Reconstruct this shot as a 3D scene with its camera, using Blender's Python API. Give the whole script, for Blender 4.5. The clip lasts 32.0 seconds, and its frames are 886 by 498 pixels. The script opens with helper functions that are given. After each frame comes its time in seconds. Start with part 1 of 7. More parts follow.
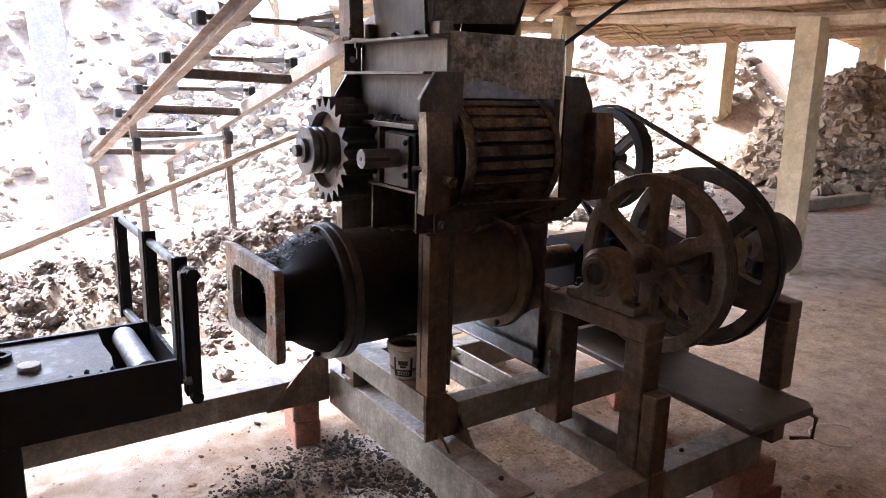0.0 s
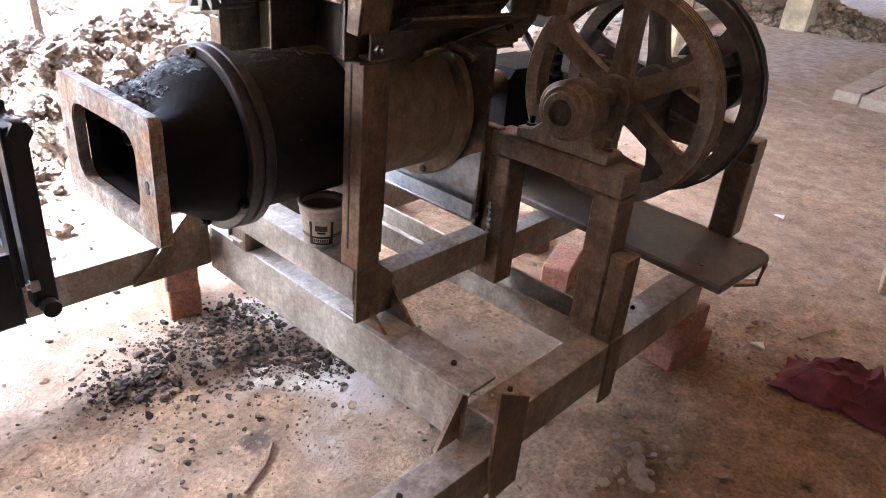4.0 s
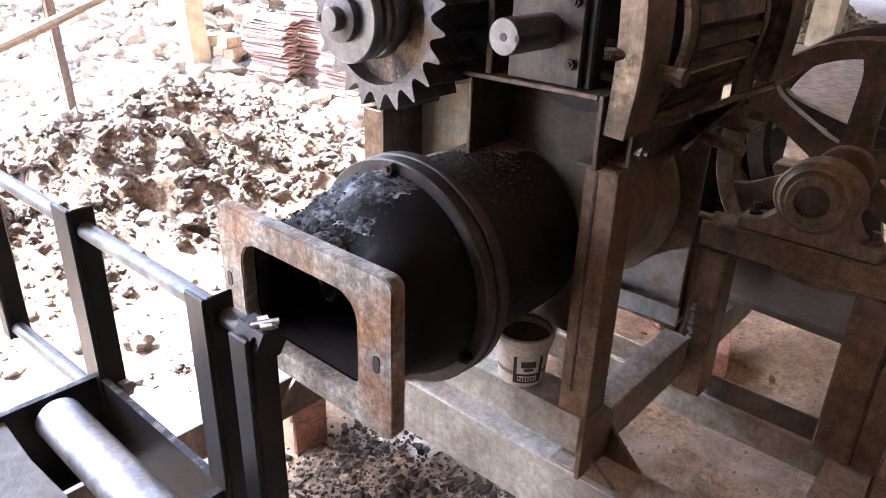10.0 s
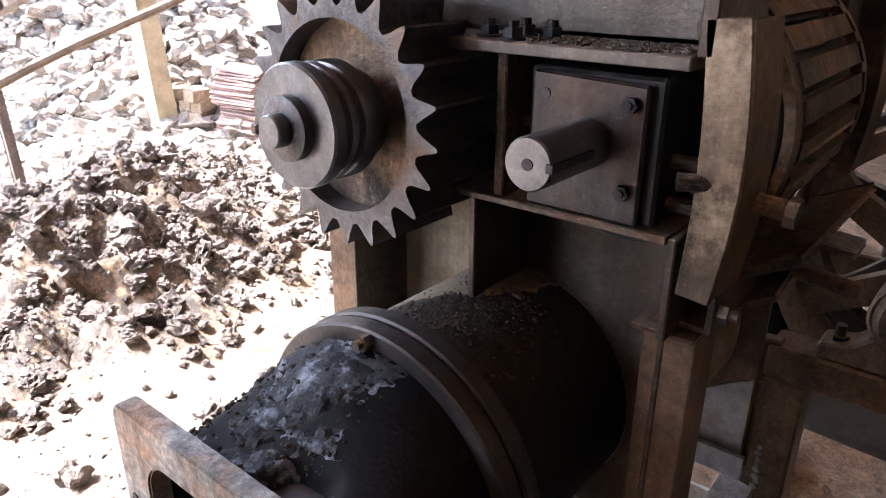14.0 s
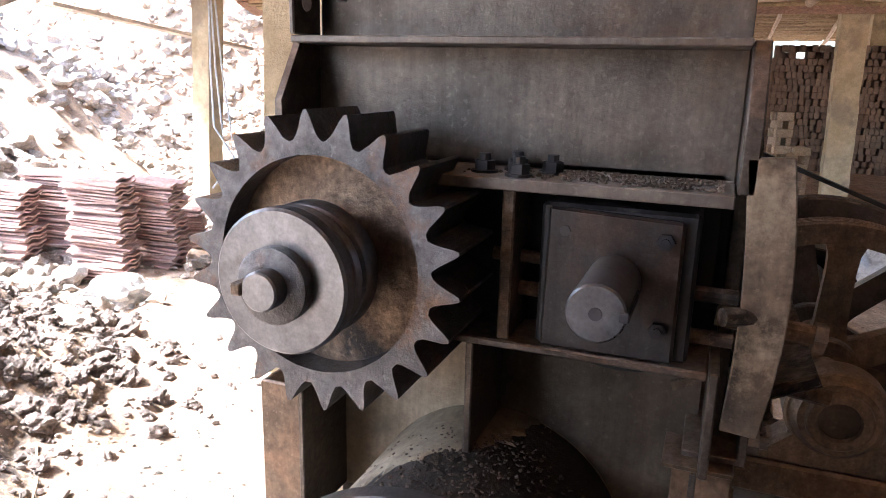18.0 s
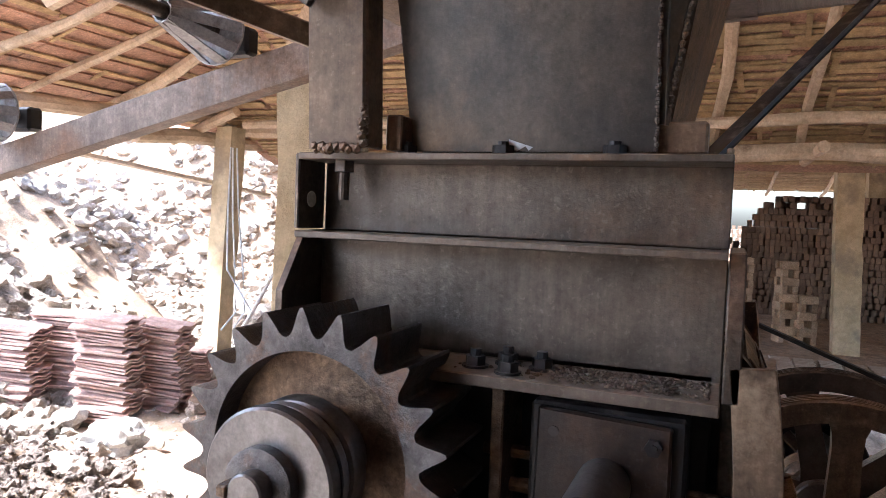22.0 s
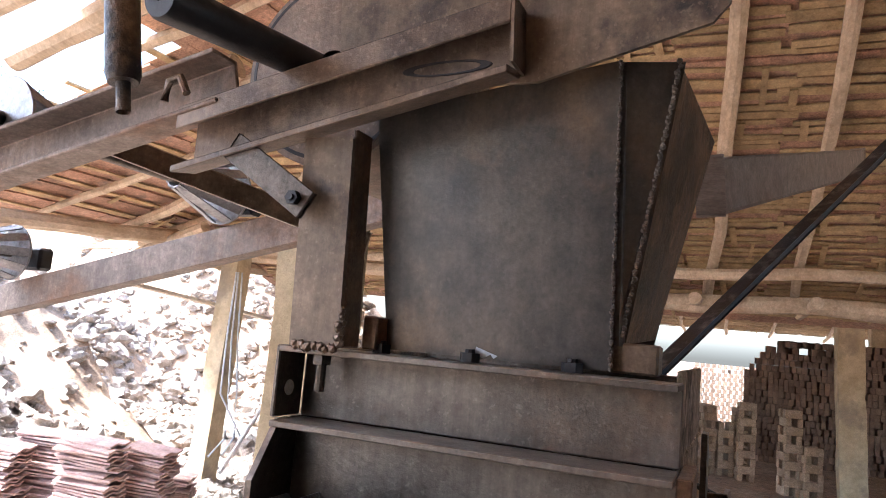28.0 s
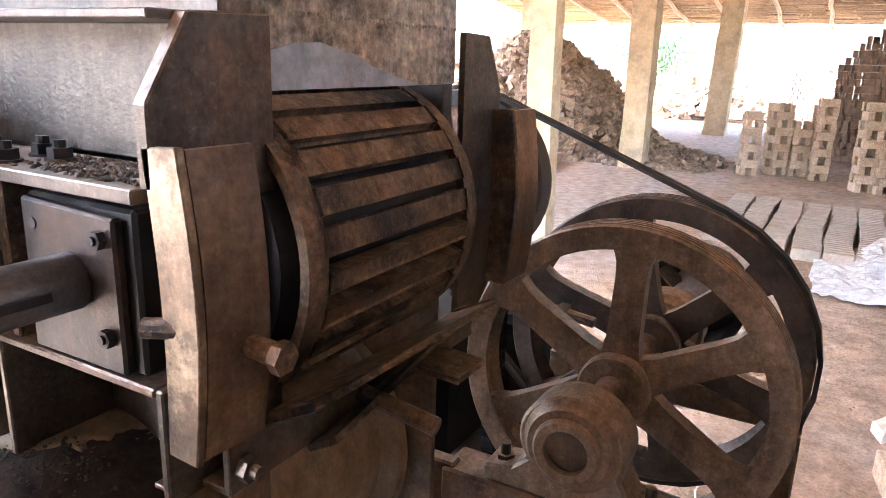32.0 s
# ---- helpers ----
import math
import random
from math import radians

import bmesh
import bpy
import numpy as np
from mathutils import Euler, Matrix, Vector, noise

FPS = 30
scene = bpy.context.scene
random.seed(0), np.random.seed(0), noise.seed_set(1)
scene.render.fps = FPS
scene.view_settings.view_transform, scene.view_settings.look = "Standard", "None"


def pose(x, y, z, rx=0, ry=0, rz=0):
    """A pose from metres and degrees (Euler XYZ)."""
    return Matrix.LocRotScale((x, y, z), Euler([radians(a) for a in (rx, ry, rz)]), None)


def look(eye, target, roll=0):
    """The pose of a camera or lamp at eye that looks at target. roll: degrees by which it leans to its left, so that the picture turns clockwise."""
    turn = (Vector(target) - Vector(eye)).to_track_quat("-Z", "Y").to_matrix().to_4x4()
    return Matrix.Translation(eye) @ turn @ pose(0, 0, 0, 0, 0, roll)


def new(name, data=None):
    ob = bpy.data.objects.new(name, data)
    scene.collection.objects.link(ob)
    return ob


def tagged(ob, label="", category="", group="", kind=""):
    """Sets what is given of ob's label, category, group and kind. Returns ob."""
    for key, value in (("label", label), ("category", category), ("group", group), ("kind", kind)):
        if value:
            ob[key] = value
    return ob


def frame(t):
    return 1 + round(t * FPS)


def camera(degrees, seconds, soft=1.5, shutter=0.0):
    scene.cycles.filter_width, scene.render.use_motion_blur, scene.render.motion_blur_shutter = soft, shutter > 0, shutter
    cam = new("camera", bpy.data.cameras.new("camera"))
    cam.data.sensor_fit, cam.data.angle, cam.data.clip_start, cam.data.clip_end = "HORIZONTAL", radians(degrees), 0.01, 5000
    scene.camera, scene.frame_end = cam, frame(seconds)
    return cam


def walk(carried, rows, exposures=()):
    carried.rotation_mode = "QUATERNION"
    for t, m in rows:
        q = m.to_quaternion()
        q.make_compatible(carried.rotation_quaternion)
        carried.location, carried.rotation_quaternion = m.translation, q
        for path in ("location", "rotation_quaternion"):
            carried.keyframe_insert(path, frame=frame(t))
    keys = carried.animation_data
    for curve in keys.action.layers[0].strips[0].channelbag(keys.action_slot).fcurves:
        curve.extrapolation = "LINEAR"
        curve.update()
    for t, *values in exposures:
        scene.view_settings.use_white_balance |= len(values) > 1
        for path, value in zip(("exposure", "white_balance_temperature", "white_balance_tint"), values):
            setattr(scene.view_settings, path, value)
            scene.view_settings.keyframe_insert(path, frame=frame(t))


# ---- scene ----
cam = camera(64.0, 32.0, soft=0.8)
METRES, EYE, TILT, LEAN, TURN = 3.48, 1.5, 0.0, 0.0, -34.4
ROWS = [
    (0.0, 0.0, 0.0, 0.0, 0.33, -12.87, -1.43),
    (0.5, -0.0038, 0.0096, -0.0002, -1.68, -13.58, -1.45),
    (1.0, -0.0221, 0.0238, -0.0018, -4.26, -15.91, -2.18),
    (1.5, -0.0504, 0.0352, -0.0044, -7.85, -17.01, -2.93),
    (2.0, -0.0714, 0.046, -0.0059, -9.39, -17.14, -4.18),
    (2.5, -0.0754, 0.0752, -0.0095, -9.87, -18.09, -3.08),
    (3.0, -0.0712, 0.1209, -0.0122, -11.26, -21.88, -3.34),
    (3.5, -0.0685, 0.1413, -0.0186, -11.17, -26.24, -5.2),
    (4.0, -0.0649, 0.1476, -0.0202, -12.11, -27.25, -4.76),
    (4.5, -0.0612, 0.1527, -0.0225, -14.52, -27.97, -5.93),
    (6.5, -0.0921, 0.1548, -0.0152, -19.39, -26.97, -4.75),
    (7.0, -0.0982, 0.1573, -0.0128, -18.16, -25.95, -5.11),
    (7.5, -0.1247, 0.1593, -0.0127, -17.34, -25.36, -6.5),
    (8.0, -0.1576, 0.1671, -0.0164, -15.92, -25.85, -6.82),
    (8.5, -0.1732, 0.1901, -0.0194, -13.26, -25.87, -5.58),
    (9.0, -0.1751, 0.2359, -0.0152, -13.86, -24.32, -2.82),
    (9.5, -0.1707, 0.2675, -0.013, -12.85, -24.16, -1.17),
    (10.0, -0.1763, 0.2959, -0.0155, -14.0, -24.85, -1.53),
    (10.5, -0.1957, 0.3305, -0.016, -15.05, -25.8, -3.63),
    (11.0, -0.2075, 0.3539, -0.0163, -17.56, -25.77, -5.33),
    (11.5, -0.2055, 0.3747, -0.0162, -16.36, -25.37, -5.62),
    (12.0, -0.1881, 0.399, -0.0161, -16.53, -26.17, -3.72),
    (12.5, -0.1816, 0.4073, -0.0178, -15.54, -26.54, -2.7),
    (13.0, -0.1674, 0.4175, -0.0161, -14.86, -26.19, -2.19),
    (13.5, -0.1553, 0.4143, -0.0087, -13.85, -23.73, -0.33),
    (14.0, -0.1503, 0.4158, -0.006, -15.95, -22.21, -0.21),
    (14.5, -0.161, 0.4402, -0.0047, -23.29, -20.17, -1.93),
    (15.0, -0.188, 0.4651, -0.0021, -28.84, -18.35, -2.52),
    (15.5, -0.2081, 0.4766, -0.0037, -31.6, -17.45, -3.29),
    (17.5, -0.211, 0.4757, -0.0001, -33.37, -14.25, -2.11),
    (18.0, -0.2081, 0.4767, 0.0004, -34.34, -13.91, -1.43),
    (18.5, -0.2054, 0.4774, 0.0007, -34.57, -14.23, -0.72),
    (19.0, -0.204, 0.4778, 0.0022, -35.69, -13.6, -0.31),
    (19.5, -0.2039, 0.476, 0.0046, -36.08, -12.25, -0.05),
    (20.0, -0.2064, 0.4772, 0.0056, -35.46, -12.08, -0.66),
    (20.5, -0.2079, 0.4767, 0.0083, -34.24, -10.15, -0.98),
    (21.0, -0.206, 0.4765, 0.0116, -34.03, -8.4, -1.36),
    (21.5, -0.2052, 0.474, 0.0158, -33.82, -5.6, -1.35),
    (22.0, -0.2056, 0.4705, 0.0206, -33.43, -2.84, -2.23),
    (22.5, -0.2067, 0.4669, 0.0239, -33.31, -0.78, -2.96),
    (23.0, -0.2065, 0.4649, 0.0291, -33.38, 1.55, -3.11),
    (23.5, -0.2071, 0.4641, 0.0319, -32.85, 2.31, -3.12),
    (24.0, -0.2097, 0.4625, 0.0364, -32.33, 5.32, -4.54),
    (24.5, -0.2105, 0.4609, 0.0391, -32.16, 6.84, -4.91),
    (25.0, -0.2143, 0.4549, 0.0434, -31.46, 8.98, -5.46),
    (25.5, -0.2148, 0.4524, 0.0489, -30.96, 9.72, -5.29),
    (27.5, -0.2139, 0.4463, 0.0557, -30.32, 10.67, -5.37),
    (28.0, -0.2064, 0.4497, 0.0507, -33.19, 7.01, -5.02),
    (28.5, -0.1972, 0.4536, 0.0422, -37.31, 1.86, -4.56),
    (29.0, -0.1856, 0.453, 0.0344, -40.2, -2.04, -3.48),
    (29.5, -0.1633, 0.4351, 0.0272, -40.42, -4.45, -2.15),
    (30.0, -0.1291, 0.4108, 0.0165, -39.25, -9.27, -0.64),
    (30.5, -0.0994, 0.3867, 0.0105, -37.46, -12.88, -0.54),
    (31.0, -0.0903, 0.3733, 0.0103, -35.97, -12.37, -0.88),
    (31.5, -0.0751, 0.3777, 0.0077, -33.87, -13.62, -0.86),
    (32.0, -0.0328, 0.4047, 0.0029, -25.7, -15.22, -1.64),
]
EXPO = 3.72
EXPOSURES = ((0.0, -0.6), (1.0, -0.15), (2.0, 0.1), (3.5, 0.45), (8.0, 0.45), (9.5, 0.3), (11.0, -0.2), (12.0, -0.85), (13.0, -0.9), (14.0, -0.45), (15.5, 0.1), (17.5, -0.35), (20.0, -0.25), (21.0, -0.35), (23.0, -1.0), (25.5, -0.9), (27.5, -0.8), (28.5, -0.35), (29.0, 0.0), (30.0, 0.5), (31.0, 0.85), (32.0, 1.2))
walk(cam, [(t, pose(0, 0, EYE, TILT, LEAN, TURN) @ pose(METRES * x, METRES * y, METRES * z, 90 + pitch, roll, yaw)) for t, x, y, z, yaw, pitch, roll in ROWS],
     exposures=[(t, EXPO + e, 5750, 10) for t, e in EXPOSURES])

# ---- sky and sun: bright haze over an open shed ----
SUN_EL, SUN_AZ = 57.0, -38.0
world = bpy.data.worlds.new("sky")
scene.world = world
world.use_nodes = True
wt = world.node_tree
sky = wt.nodes.new("ShaderNodeTexSky")
sky.sky_type, sky.sun_disc = "NISHITA", False
sky.sun_elevation, sky.sun_rotation = radians(SUN_EL), radians(SUN_AZ)
sky.dust_density, sky.air_density = 4.0, 1.0
wt.links.new(sky.outputs[0], wt.nodes["Background"].inputs[0])
wt.nodes["Background"].inputs[1].default_value = 0.15
sun = new("sun", bpy.data.lights.new("sun", "SUN"))
sun.data.energy, sun.data.angle, sun.data.color = 3.0, radians(8), (1.0, 0.97, 0.94)
az = radians(SUN_AZ)
sun.matrix_world = look((0, 0, 30), (-math.sin(az) * math.cos(radians(SUN_EL)), -math.cos(az) * math.cos(radians(SUN_EL)), 30 - math.sin(radians(SUN_EL))))


# ---- materials ----
def surface(name, dark, light, scale=6.0, rough=0.7, metal=0.0, bump=0.25, grain=90.0, third=None, third_at=0.62, dust=None, dust_amt=0.0, per_piece=0.0, stretch=None, rough_var=0.15, contrast=0.2, relief=0.01, specks=0.0, drips=0.0):
    m = bpy.data.materials.new(name)
    m.use_nodes = True
    n, l = m.node_tree.nodes, m.node_tree.links
    b = n["Principled BSDF"]
    co = n.new("ShaderNodeTexCoord")
    info = n.new("ShaderNodeObjectInfo")
    add = n.new("ShaderNodeVectorMath")
    add.operation = "MULTIPLY_ADD"
    l.new(info.outputs["Random"], add.inputs[0])
    add.inputs[1].default_value = (7.3, 3.1, 5.7)
    l.new(co.outputs["Object"], add.inputs[2])
    vec = add.outputs[0]
    if stretch:
        mp = n.new("ShaderNodeMapping")
        mp.inputs["Scale"].default_value = stretch
        l.new(vec, mp.inputs[0])
        vec = mp.outputs[0]

    def noise_tex(s, detail=5.0, rgh=0.6):
        t = n.new("ShaderNodeTexNoise")
        t.inputs["Scale"].default_value, t.inputs["Detail"].default_value, t.inputs["Roughness"].default_value = s, detail, rgh
        l.new(vec, t.inputs["Vector"])
        return t

    def ramp(src, a, c):
        r = n.new("ShaderNodeMapRange")
        r.inputs[1].default_value, r.inputs[2].default_value = a, c
        l.new(src, r.inputs[0])
        return r.outputs[0]

    def mix(f, a, c):
        x = n.new("ShaderNodeMix")
        x.data_type = "RGBA"
        l.new(f, x.inputs[0])
        for sock, v in ((x.inputs[6], a), (x.inputs[7], c)):
            if isinstance(v, tuple):
                sock.default_value = (*v, 1)
            else:
                l.new(v, sock)
        return x.outputs[2]

    big, small = noise_tex(scale, 9.0, 0.68), noise_tex(grain, 5.0, 0.7)
    col = mix(ramp(big.outputs["Fac"], 0.33, 0.67), dark, light)
    if third:
        patch = noise_tex(scale * 0.55, 7.0, 0.68)
        col = mix(ramp(patch.outputs["Fac"], third_at - 0.06, third_at + 0.08), col, third)
    if dust:
        geo = n.new("ShaderNodeNewGeometry")
        sep = n.new("ShaderNodeSeparateXYZ")
        l.new(geo.outputs["Normal"], sep.inputs[0])
        up = ramp(sep.outputs["Z"], 0.25, 0.95)
        dn = noise_tex(scale * 2.3, 6.0, 0.7)
        mul = n.new("ShaderNodeMath")
        mul.operation = "MULTIPLY"
        l.new(up, mul.inputs[0])
        l.new(ramp(dn.outputs["Fac"], 0.65 - 0.45 * dust_amt, 0.8 - 0.35 * dust_amt), mul.inputs[1])
        col = mix(mul.outputs[0], col, dust)
    if specks:
        dots = noise_tex(grain * 1.1, 3.0, 0.6)
        area = noise_tex(scale * 0.8, 4.0, 0.6)
        both = n.new("ShaderNodeMath")
        both.operation = "MULTIPLY_ADD"
        l.new(area.outputs["Fac"], both.inputs[0])
        both.inputs[1].default_value = 0.35
        l.new(dots.outputs["Fac"], both.inputs[2])
        pick = n.new("ShaderNodeMath")
        pick.operation = "MULTIPLY"
        l.new(ramp(both.outputs[0], 0.79, 0.86), pick.inputs[0])
        pick.inputs[1].default_value = specks
        col = mix(pick.outputs[0], col, tuple(min(0.55, 1.5 * q + 0.05) for q in light))
    hs = n.new("ShaderNodeHueSaturation")
    mid = noise_tex(scale * 4.3, 6.0, 0.7)
    fine = n.new("ShaderNodeMapRange")
    fine.inputs[1].default_value, fine.inputs[2].default_value = 0.28, 0.72
    fine.inputs[3].default_value, fine.inputs[4].default_value = 1.0 - contrast, 1.0 + contrast
    l.new(small.outputs["Fac"], fine.inputs[0])
    mottle = n.new("ShaderNodeMapRange")
    mottle.inputs[1].default_value, mottle.inputs[2].default_value = 0.3, 0.7
    mottle.inputs[3].default_value, mottle.inputs[4].default_value = 1.0 - contrast * 0.9, 1.0 + contrast * 0.9
    l.new(mid.outputs["Fac"], mottle.inputs[0])
    val = n.new("ShaderNodeMath")
    val.operation = "MULTIPLY"
    l.new(fine.outputs[0], val.inputs[0])
    l.new(mottle.outputs[0], val.inputs[1])
    out = val.outputs[0]
    if drips:
        mp2 = n.new("ShaderNodeMapping")
        mp2.inputs["Scale"].default_value = (1, 1, 0.07)
        l.new(vec, mp2.inputs[0])
        run = n.new("ShaderNodeTexNoise")
        run.inputs["Scale"].default_value, run.inputs["Detail"].default_value, run.inputs["Roughness"].default_value = 34.0, 5.0, 0.7
        l.new(mp2.outputs[0], run.inputs["Vector"])
        dr = n.new("ShaderNodeMapRange")
        dr.inputs[1].default_value, dr.inputs[2].default_value = 0.35, 0.68
        dr.inputs[3].default_value, dr.inputs[4].default_value = 1.0 - drips, 1.0 + drips * 0.7
        l.new(run.outputs["Fac"], dr.inputs[0])
        md = n.new("ShaderNodeMath")
        md.operation = "MULTIPLY"
        l.new(out, md.inputs[0])
        l.new(dr.outputs[0], md.inputs[1])
        out = md.outputs[0]
    if per_piece:
        v2 = n.new("ShaderNodeMath")
        v2.operation = "MULTIPLY_ADD"
        geo2 = n.new("ShaderNodeNewGeometry")
        sm = n.new("ShaderNodeMath")
        sm.operation = "ADD"
        l.new(info.outputs["Random"], sm.inputs[0])
        l.new(geo2.outputs["Random Per Island"], sm.inputs[1])
        l.new(sm.outputs[0], v2.inputs[0])
        v2.inputs[1].default_value, v2.inputs[2].default_value = per_piece, 1.0 - per_piece
        mm = n.new("ShaderNodeMath")
        mm.operation = "MULTIPLY"
        l.new(out, mm.inputs[0])
        l.new(v2.outputs[0], mm.inputs[1])
        out = mm.outputs[0]
    hs.inputs["Saturation"].default_value = 0.86
    l.new(out, hs.inputs["Value"])
    l.new(col, hs.inputs["Color"])
    l.new(hs.outputs[0], b.inputs["Base Color"])
    rr = n.new("ShaderNodeMapRange")
    rr.inputs[3].default_value, rr.inputs[4].default_value = max(0.05, rough - rough_var), min(1.0, rough + rough_var)
    l.new(big.outputs["Fac"], rr.inputs[0])
    l.new(rr.outputs[0], b.inputs["Roughness"])
    b.inputs["Metallic"].default_value = metal
    if bump:
        bp = n.new("ShaderNodeBump")
        bp.inputs["Strength"].default_value, bp.inputs["Distance"].default_value = bump, relief
        sm2 = n.new("ShaderNodeMath")
        sm2.operation = "ADD"
        l.new(small.outputs["Fac"], sm2.inputs[0])
        l.new(mid.outputs["Fac"], sm2.inputs[1])
        l.new(sm2.outputs[0], bp.inputs["Height"])
        l.new(bp.outputs[0], b.inputs["Normal"])
    return m


DUST = (0.36, 0.27, 0.2)
M_STEEL = surface("dusty_steel", (0.05, 0.04, 0.031), (0.17, 0.138, 0.108), 7, 0.36, 0.6, 0.2, 120, third=(0.2, 0.12, 0.07), third_at=0.62, dust=DUST, dust_amt=0.75, specks=0.22, drips=0.22, contrast=0.34)
M_CHAN = surface("tan_dusty_channel", (0.082, 0.068, 0.054), (0.205, 0.175, 0.14), 5, 0.4, 0.45, 0.2, 110, third=(0.2, 0.13, 0.08), third_at=0.62, dust=(0.36, 0.31, 0.26), dust_amt=0.95, specks=0.22, drips=0.22)
# Frame tops paler: dust plus sky light painted into the up-facing colour.
M_FRAME = surface("pale_frame_steel", (0.16, 0.138, 0.105), (0.45, 0.4, 0.325), 5, 0.5, 0.2, 0.12, 90, third=(0.26, 0.18, 0.11), third_at=0.57, dust=(0.58, 0.55, 0.51), dust_amt=0.75, specks=0.22, drips=0.12, contrast=0.3)
M_BROWN = surface("brown_stained_steel", (0.085, 0.056, 0.034), (0.25, 0.17, 0.102), 8, 0.37, 0.5, 0.2, 100, third=(0.26, 0.145, 0.075), third_at=0.57, dust=DUST, dust_amt=0.8, contrast=0.32, specks=0.22, drips=0.22)
# Dusty tan, lightened so the colour carries warm bounce from the floor.
M_TANBARREL = surface("bounce_lit_dusty_barrel", (0.2, 0.138, 0.076), (0.4, 0.285, 0.17), 6, 0.6, 0.15, 0.2, 110, third=(0.09, 0.06, 0.036), third_at=0.6, dust=DUST, dust_amt=0.35, drips=0.2)
M_BULK = surface("dark_bulkhead", (0.065, 0.05, 0.034), (0.18, 0.14, 0.098), 6, 0.45, 0.4, 0.2, 100, third=(0.14, 0.1, 0.065), third_at=0.64, dust=DUST, dust_amt=0.6, specks=0.22, drips=0.22)
M_GUARD = surface("dirty_guard_plate", (0.13, 0.095, 0.062), (0.28, 0.21, 0.14), 9, 0.6, 0.2, 0.12, 120, third=(0.035, 0.036, 0.045), third_at=0.6, specks=0.22, drips=0.22)
M_BLACK = surface("black_steel", (0.01, 0.011, 0.013), (0.03, 0.03, 0.033), 9, 0.45, 0.2, 0.12, 140, dust=(0.25, 0.23, 0.22), dust_amt=0.3)
M_PLATE = surface("hopper_plate", (0.045, 0.045, 0.045), (0.135, 0.115, 0.088), 6, 0.38, 0.45, 0.1, 130, third=(0.15, 0.105, 0.065), third_at=0.55, specks=0.1, drips=0.12)
M_RIM = surface("dark_worn_rim", (0.04, 0.034, 0.03), (0.15, 0.12, 0.095), 10, 0.36, 0.6, 0.2, 140, third=(0.12, 0.085, 0.06), third_at=0.6, dust=DUST, dust_amt=0.45, specks=0.2)
M_RUST = surface("rusty_steel", (0.07, 0.042, 0.024), (0.29, 0.19, 0.108), 13, 0.4, 0.45, 0.35, 110, third=(0.03, 0.026, 0.024), third_at=0.53, dust=DUST, dust_amt=0.4, contrast=0.45, specks=0.22, drips=0.22)
M_DIE = surface("die_plate", (0.14, 0.13, 0.115), (0.46, 0.44, 0.4), 11, 0.5, 0.3, 0.3, 120, third=(0.33, 0.17, 0.075), third_at=0.53, contrast=0.55, specks=0.3, drips=0.25)
M_BARREL = surface("oily_black_barrel", (0.005, 0.005, 0.006), (0.014, 0.014, 0.016), 9, 0.6, 0.0, 0.2, 130, third=(0.03, 0.025, 0.022), third_at=0.64, dust=(0.06, 0.05, 0.042), dust_amt=0.12)
# Serves barrel dust and the yard light painted on the bulkhead panel.
M_DUSTLIT = surface("clay_dust_and_lit_panel", (0.2, 0.16, 0.1), (0.36, 0.295, 0.2), 7, 0.75, 0.1, 0.2, 110, third=(0.12, 0.095, 0.065), third_at=0.62, drips=0.2)
M_FLANGE = surface("dark_flange_steel", (0.025, 0.023, 0.023), (0.085, 0.078, 0.074), 9, 0.42, 0.4, 0.2, 120, third=(0.14, 0.09, 0.055), third_at=0.62, specks=0.2)
M_BARRELTOP = surface("dusty_black_barrel", (0.007, 0.007, 0.008), (0.022, 0.021, 0.021), 14, 0.5, 0.0, 0.4, 110, third=(0.035, 0.029, 0.025), third_at=0.6, dust=(0.055, 0.047, 0.04), dust_amt=0.85)
for oily in (M_BARREL, M_BARRELTOP):
    oily.node_tree.nodes["Principled BSDF"].inputs["Specular IOR Level"].default_value = 0.1
# Pale blue flecks: clay, with sky sheen painted into the same colour.
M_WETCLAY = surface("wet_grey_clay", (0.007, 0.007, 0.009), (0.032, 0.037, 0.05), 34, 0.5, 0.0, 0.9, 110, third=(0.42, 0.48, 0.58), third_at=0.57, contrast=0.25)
M_IRON = surface("cast_iron", (0.125, 0.094, 0.066), (0.33, 0.25, 0.175), 10, 0.37, 0.45, 0.2, 140, third=(0.27, 0.185, 0.12), third_at=0.6, dust=DUST, dust_amt=0.45, contrast=0.32, specks=0.22, drips=0.22)
M_GEAR = surface("worn_gear", (0.05, 0.048, 0.048), (0.19, 0.182, 0.178), 18, 0.34, 0.7, 0.35, 110, third=(0.17, 0.095, 0.052), third_at=0.6, specks=0.22)
M_STRAP = surface("worn_strap", (0.045, 0.035, 0.028), (0.28, 0.2, 0.125), 12, 0.38, 0.5, 0.15, 110, third=(0.54, 0.43, 0.28), third_at=0.54, specks=0.22, drips=0.22)
M_COVER = surface("bearing_cover", (0.028, 0.027, 0.028), (0.072, 0.068, 0.066), 9, 0.36, 0.6, 0.12, 130, third=(0.085, 0.055, 0.04), third_at=0.56, specks=0.22, drips=0.22)
M_DIRT = surface("dirt_caked_plate", (0.42, 0.335, 0.22), (0.68, 0.56, 0.39), 14, 0.85, 0.05, 0.8, 60, third=(0.12, 0.1, 0.08), third_at=0.58, contrast=0.5, drips=0.3, specks=0.35)
M_SHAFT = surface("turned_steel", (0.11, 0.114, 0.122), (0.23, 0.235, 0.24), 10, 0.32, 0.65, 0.05, 200, third=(0.08, 0.074, 0.068), third_at=0.6)
M_SHEET = surface("scuffed_table_sheet", (0.1, 0.085, 0.068), (0.22, 0.192, 0.16), 8, 0.45, 0.25, 0.2, 90, third=(0.45, 0.46, 0.47), third_at=0.6)
